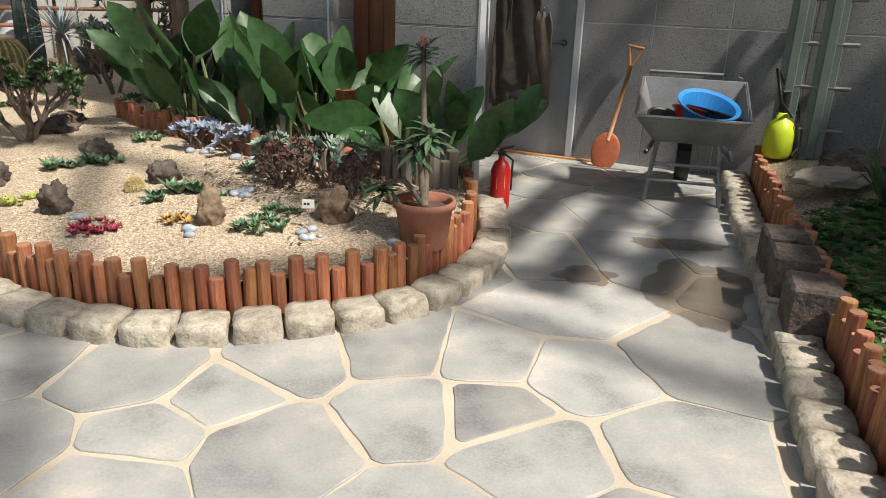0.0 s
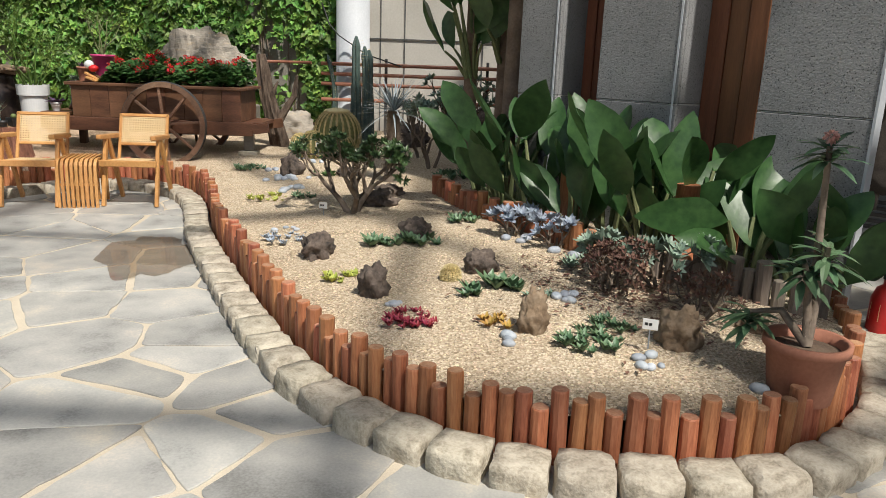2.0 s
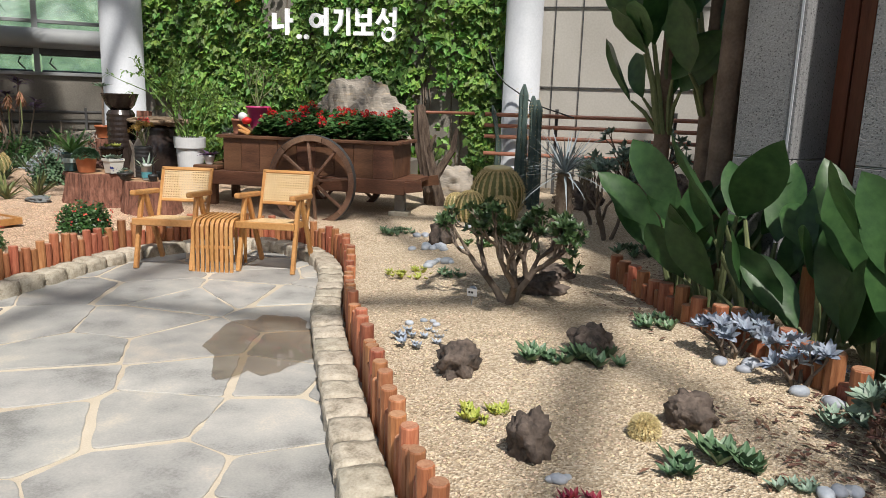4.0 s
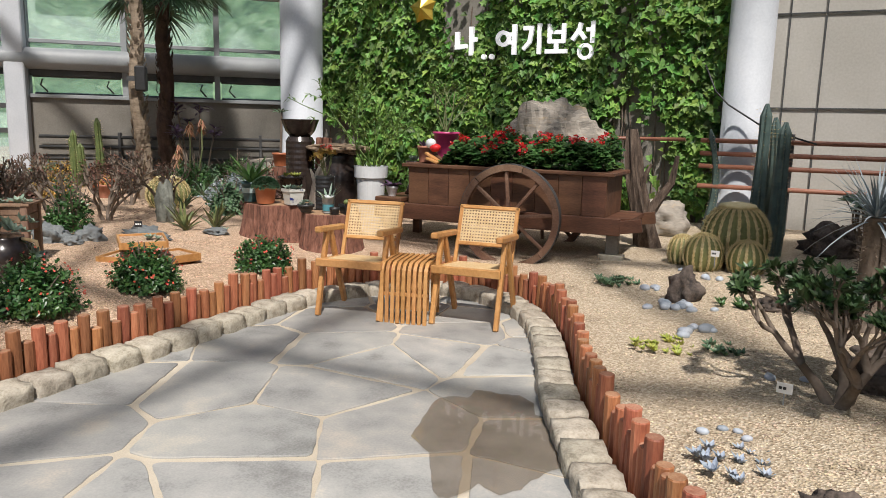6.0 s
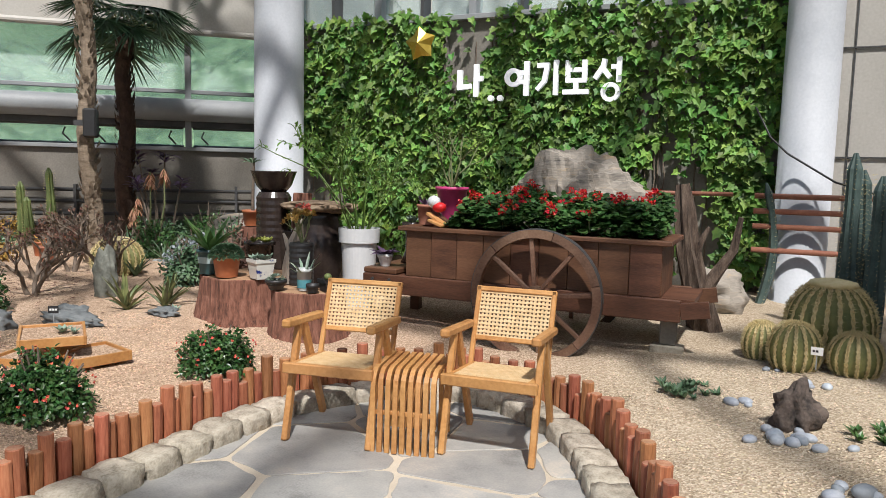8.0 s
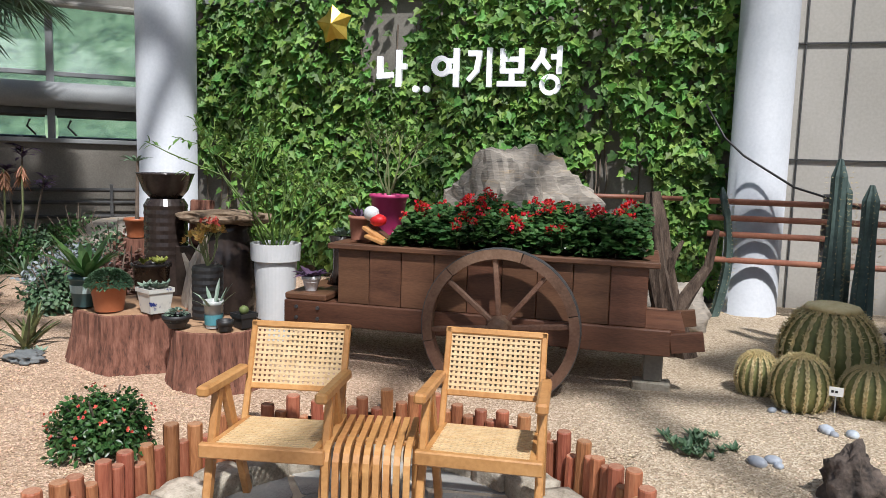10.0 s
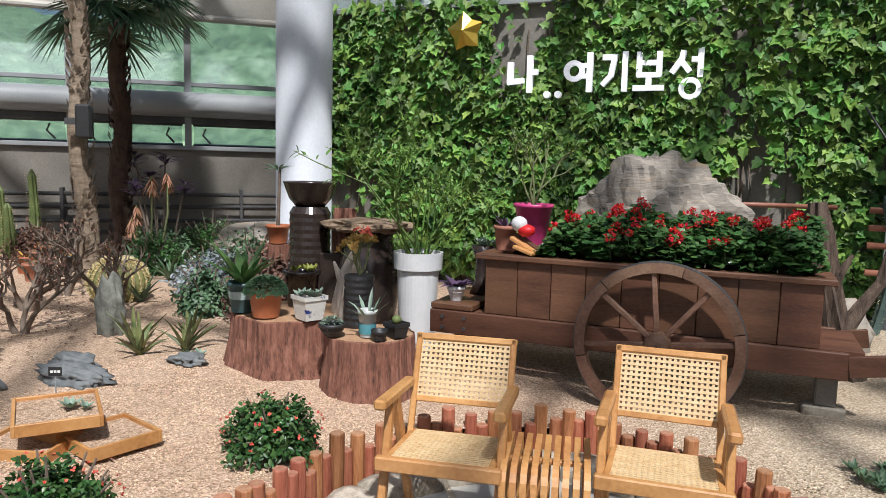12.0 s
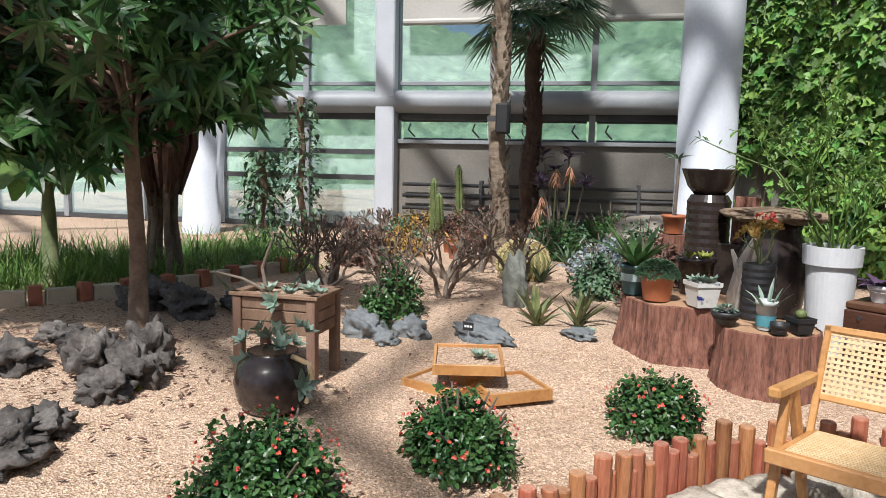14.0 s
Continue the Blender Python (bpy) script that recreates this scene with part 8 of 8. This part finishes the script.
edging("log_edging", LOGS_R, HI, 0.0685, [M_LOG, M_LOGEND], "row of red-brown round logs edging the planted bed")
INNER = [(1.46, 8.42), (1.62, 7.98), (1.8, 7.58), (1.98, 7.3), (2.2, 6.95), (2.36, 6.62), (2.46, 6.38)]
INNER2 = [(2.52, 6.3), (2.75, 6.26), (2.95, 6.12), (3.12, 6.06), (3.28, 5.92), (3.45, 5.86), (3.62, 5.94)]
LO = [(0.26, 0.04), (0.2, 0.036), (0.24, 0.042), (0.17, 0.036)]
edging("log_edging", INNER, LO, 0.078, [M_LOG, M_LOGEND], "row of short logs holding the leafy strip", z=0.26)
edging("log_edging", INNER2, LO, 0.084, [M_LOGGREY, M_LOGGREY], "row of weathered grey logs holding the leafy strip", z=0.26)


def kerb_mesh(seed, w=0.2, l=0.215, h=0.105):
    bm = bmesh.new()
    bmesh.ops.create_cube(bm, size=2)
    bmesh.ops.subdivide_edges(bm, edges=bm.edges[:], cuts=3, use_grid_fill=True)
    for v in bm.verts:
        k = (abs(v.co.x) ** 10 + abs(v.co.y) ** 10 + abs(v.co.z) ** 10) ** 0.1
        v.co = Vector((v.co.x * l / 2, v.co.y * w / 2, v.co.z * (h + 0.05) / 2)) / k
    for v in bm.verts:
        v.co += Vector((noise.noise(v.co * 14 + Vector((seed, 0, 0))), noise.noise(v.co * 14 + Vector((0, seed, 5))), noise.noise(v.co * 14 + Vector((9, 0, seed))))) * 0.013
        v.co.z += (h - 0.05) / 2
    acc = Acc()
    bm.verts.index_update()
    acc.add([v.co.copy() for v in bm.verts], [tuple(q.index for q in f.verts) for f in bm.faces])
    bm.free()
    return acc.mesh("kerb_stone", M_KERB, True)


KERBS = [kerb_mesh(k * 3.3) for k in range(7)]


def kerb(name, points, offset):
    root = tagged(new(name), "kerb of rough pale stone blocks along the bed", "kerb", kind="structure")
    off = []
    for p, d in rail(points, 0.05):
        q = p + Vector((d.y, -d.x, 0)) * offset
        off.append((q.x, q.y))
    thin = [off[0]]
    for q in off[1:]:
        if (Vector(q) - Vector(thin[-1])).length > 0.1:
            thin.append(q)
    for p, d in rail(thin, 0.228):
        ob = new("kerb_stone", R.choice(KERBS))
        ob.parent = root
        ob.matrix_basis = pose(p.x, p.y, rnd(-0.006, 0.006), rnd(-2, 2), rnd(-2, 2), math.degrees(math.atan2(d.y, d.x)) + rnd(-2, 2) + (180 if R.random() < 0.5 else 0))
    return root


kerb("kerb_1", LOGS, 0.155)
kerb("kerb_2", LOGS_R, 0.15)


def flagstones():
    """Irregular flagstones: cells about scattered seeds, drawn in from their joints."""
    rs = random.Random(21)
    # the larger stones of the walk, laid by hand, small ones filling between
    seeds = [(1.6, 4.3), (2.2, 4.25), (2.64, 4.2), (2.98, 4.02), (1.63, 3.9), (1.9, 4.07), (2.02, 3.7), (1.18, 3.94), (1.5, 3.66), (2.56, 3.78),
             (2.84, 3.68), (2.88, 3.35), (3.28, 3.78), (3.6, 4.42), (4.3, 4.92), (3.86, 3.72), (3.35, 3.22), (3.84, 5.05), (0.4, 4.53), (0.68, 4.75),
             (0.69, 4.1), (1.04, 4.58), (0.84, 5.06), (0.3, 5.55), (0.1, 5.05), (0.18, 4.62), (-0.28, 5.7), (0.27, 5.85), (0.18, 5.3), (0.65, 5.26),
             (-0.64, 6.24), (-0.29, 6.88), (-0.08, 6.33), (-1.05, 5.95), (-1.36, 6.35), (-0.72, 6.72), (-1.05, 7.18), (-1.64, 6.84), (-1.66, 7.45), (-2.2, 7.2),
             (-2.58, 8.0), (-2.38, 8.7), (-1.64, 8.05), (-1.36, 8.4), (-1.4, 8.95), (-0.92, 8.45)]
    laid = list(seeds)
    for j in range(-8, 22):
        for i in range(-8, 15):
            x, y = i * 0.7 + (0.35 if j % 2 else 0) + rs.uniform(-0.26, 0.26), j * 0.58 + rs.uniform(-0.22, 0.22)
            if all((x - a) ** 2 + (y - b) ** 2 > 0.16 for a, b in laid):
                seeds.append((x, y))
    wide = np.vstack([LINE, [(3.9, 6.65), (5.0, 8.3), (7.2, 7.0), (6.6, 6.3)], LINE_R, [(3.4, -3), (-3.1, -3)]])
    root = tagged(new("pavement"), "irregular grey flagstones laid with sandy joints", "paving", kind="structure")
    count = 0
    for sx, sy in seeds:
        if not (-3.6 < sx < 7 and -3 < sy < 10.4):
            continue
        poly = [Vector((sx - 1, sy - 1)), Vector((sx + 1, sy - 1)), Vector((sx + 1, sy + 1)), Vector((sx - 1, sy + 1))]
        for ox, oy in seeds:
            dx, dy = ox - sx, oy - sy
            L2 = dx * dx + dy * dy
            if L2 < 1e-6 or L2 > 4:
                continue
            l = math.sqrt(L2)
            gap = 0.015 + 0.008 * math.sin(2 * (sx + ox) + 3 * (sy + oy))
            nx, ny, lim = dx / l, dy / l, l / 2 - gap
            outp = []
            for a, b in zip(poly, poly[1:] + poly[:1]):
                da = (a.x - sx) * nx + (a.y - sy) * ny - lim
                db = (b.x - sx) * nx + (b.y - sy) * ny - lim
                if da <= 0:
                    outp.append(a)
                if (da < 0) != (db < 0) and abs(da - db) > 1e-9:
                    outp.append(a + (b - a) * (da / (da - db)))
            poly = outp
            if len(poly) < 3:
                break
        if len(poly) < 3:
            continue
        # round the corners
        for _ in range(2):
            nxt = []
            for a, b in zip(poly, poly[1:] + poly[:1]):
                e = (b - a).length
                if e < 1e-4:
                    continue
                cut = min(0.3, 0.022 / e) if _ == 0 else min(0.25, 0.008 / e)
                nxt += [a + (b - a) * cut, b + (a - b) * cut]
            poly = nxt
        # broken edges
        rough_poly = []
        for a, b in zip(poly, poly[1:] + poly[:1]):
            n_ = max(1, int((b - a).length / 0.05))
            side = Vector((b.y - a.y, a.x - b.x)).normalized() if (b - a).length > 1e-5 else Vector((0, 0))
            for q in range(n_):
                p = a + (b - a) * (q / n_)
                rough_poly.append(p + side * (0.012 * noise.noise(Vector((p.x * 7, p.y * 7, 3))) + 0.005 * noise.noise(Vector((p.x * 25, p.y * 25, 8)))))
        poly = rough_poly
        xs, ys = np.array([p.x for p in poly]), np.array([p.y for p in poly])
        if not inside(wide, xs, ys).any():
            continue
        c = Vector((xs.mean(), ys.mean()))
        acc = Acc()
        n = len(poly)
        h = rs.uniform(0.005, 0.009)
        v = []
        for q, z in ((1.0, -0.02), (1.0, h - 0.003), (0.985, h)):
            for p in poly:
                j = 1 + 0.012 * noise.noise(Vector((p.x * 9, p.y * 9, 0)))
                w = c + (p - c) * q * j
                v.append((w.x - c.x, w.y - c.y, z))
        f = [tuple(2 * n + k for k in range(n))]
        for r_ in range(2):
            for k in range(n):
                f.append((r_ * n + k, r_ * n + (k + 1) % n, (r_ + 1) * n + (k + 1) % n, (r_ + 1) * n + k))
        part("flagstone", acc.add(v, f), M_STONE, root, at=pose(c.x, c.y, 0))
        count += 1


flagstones()
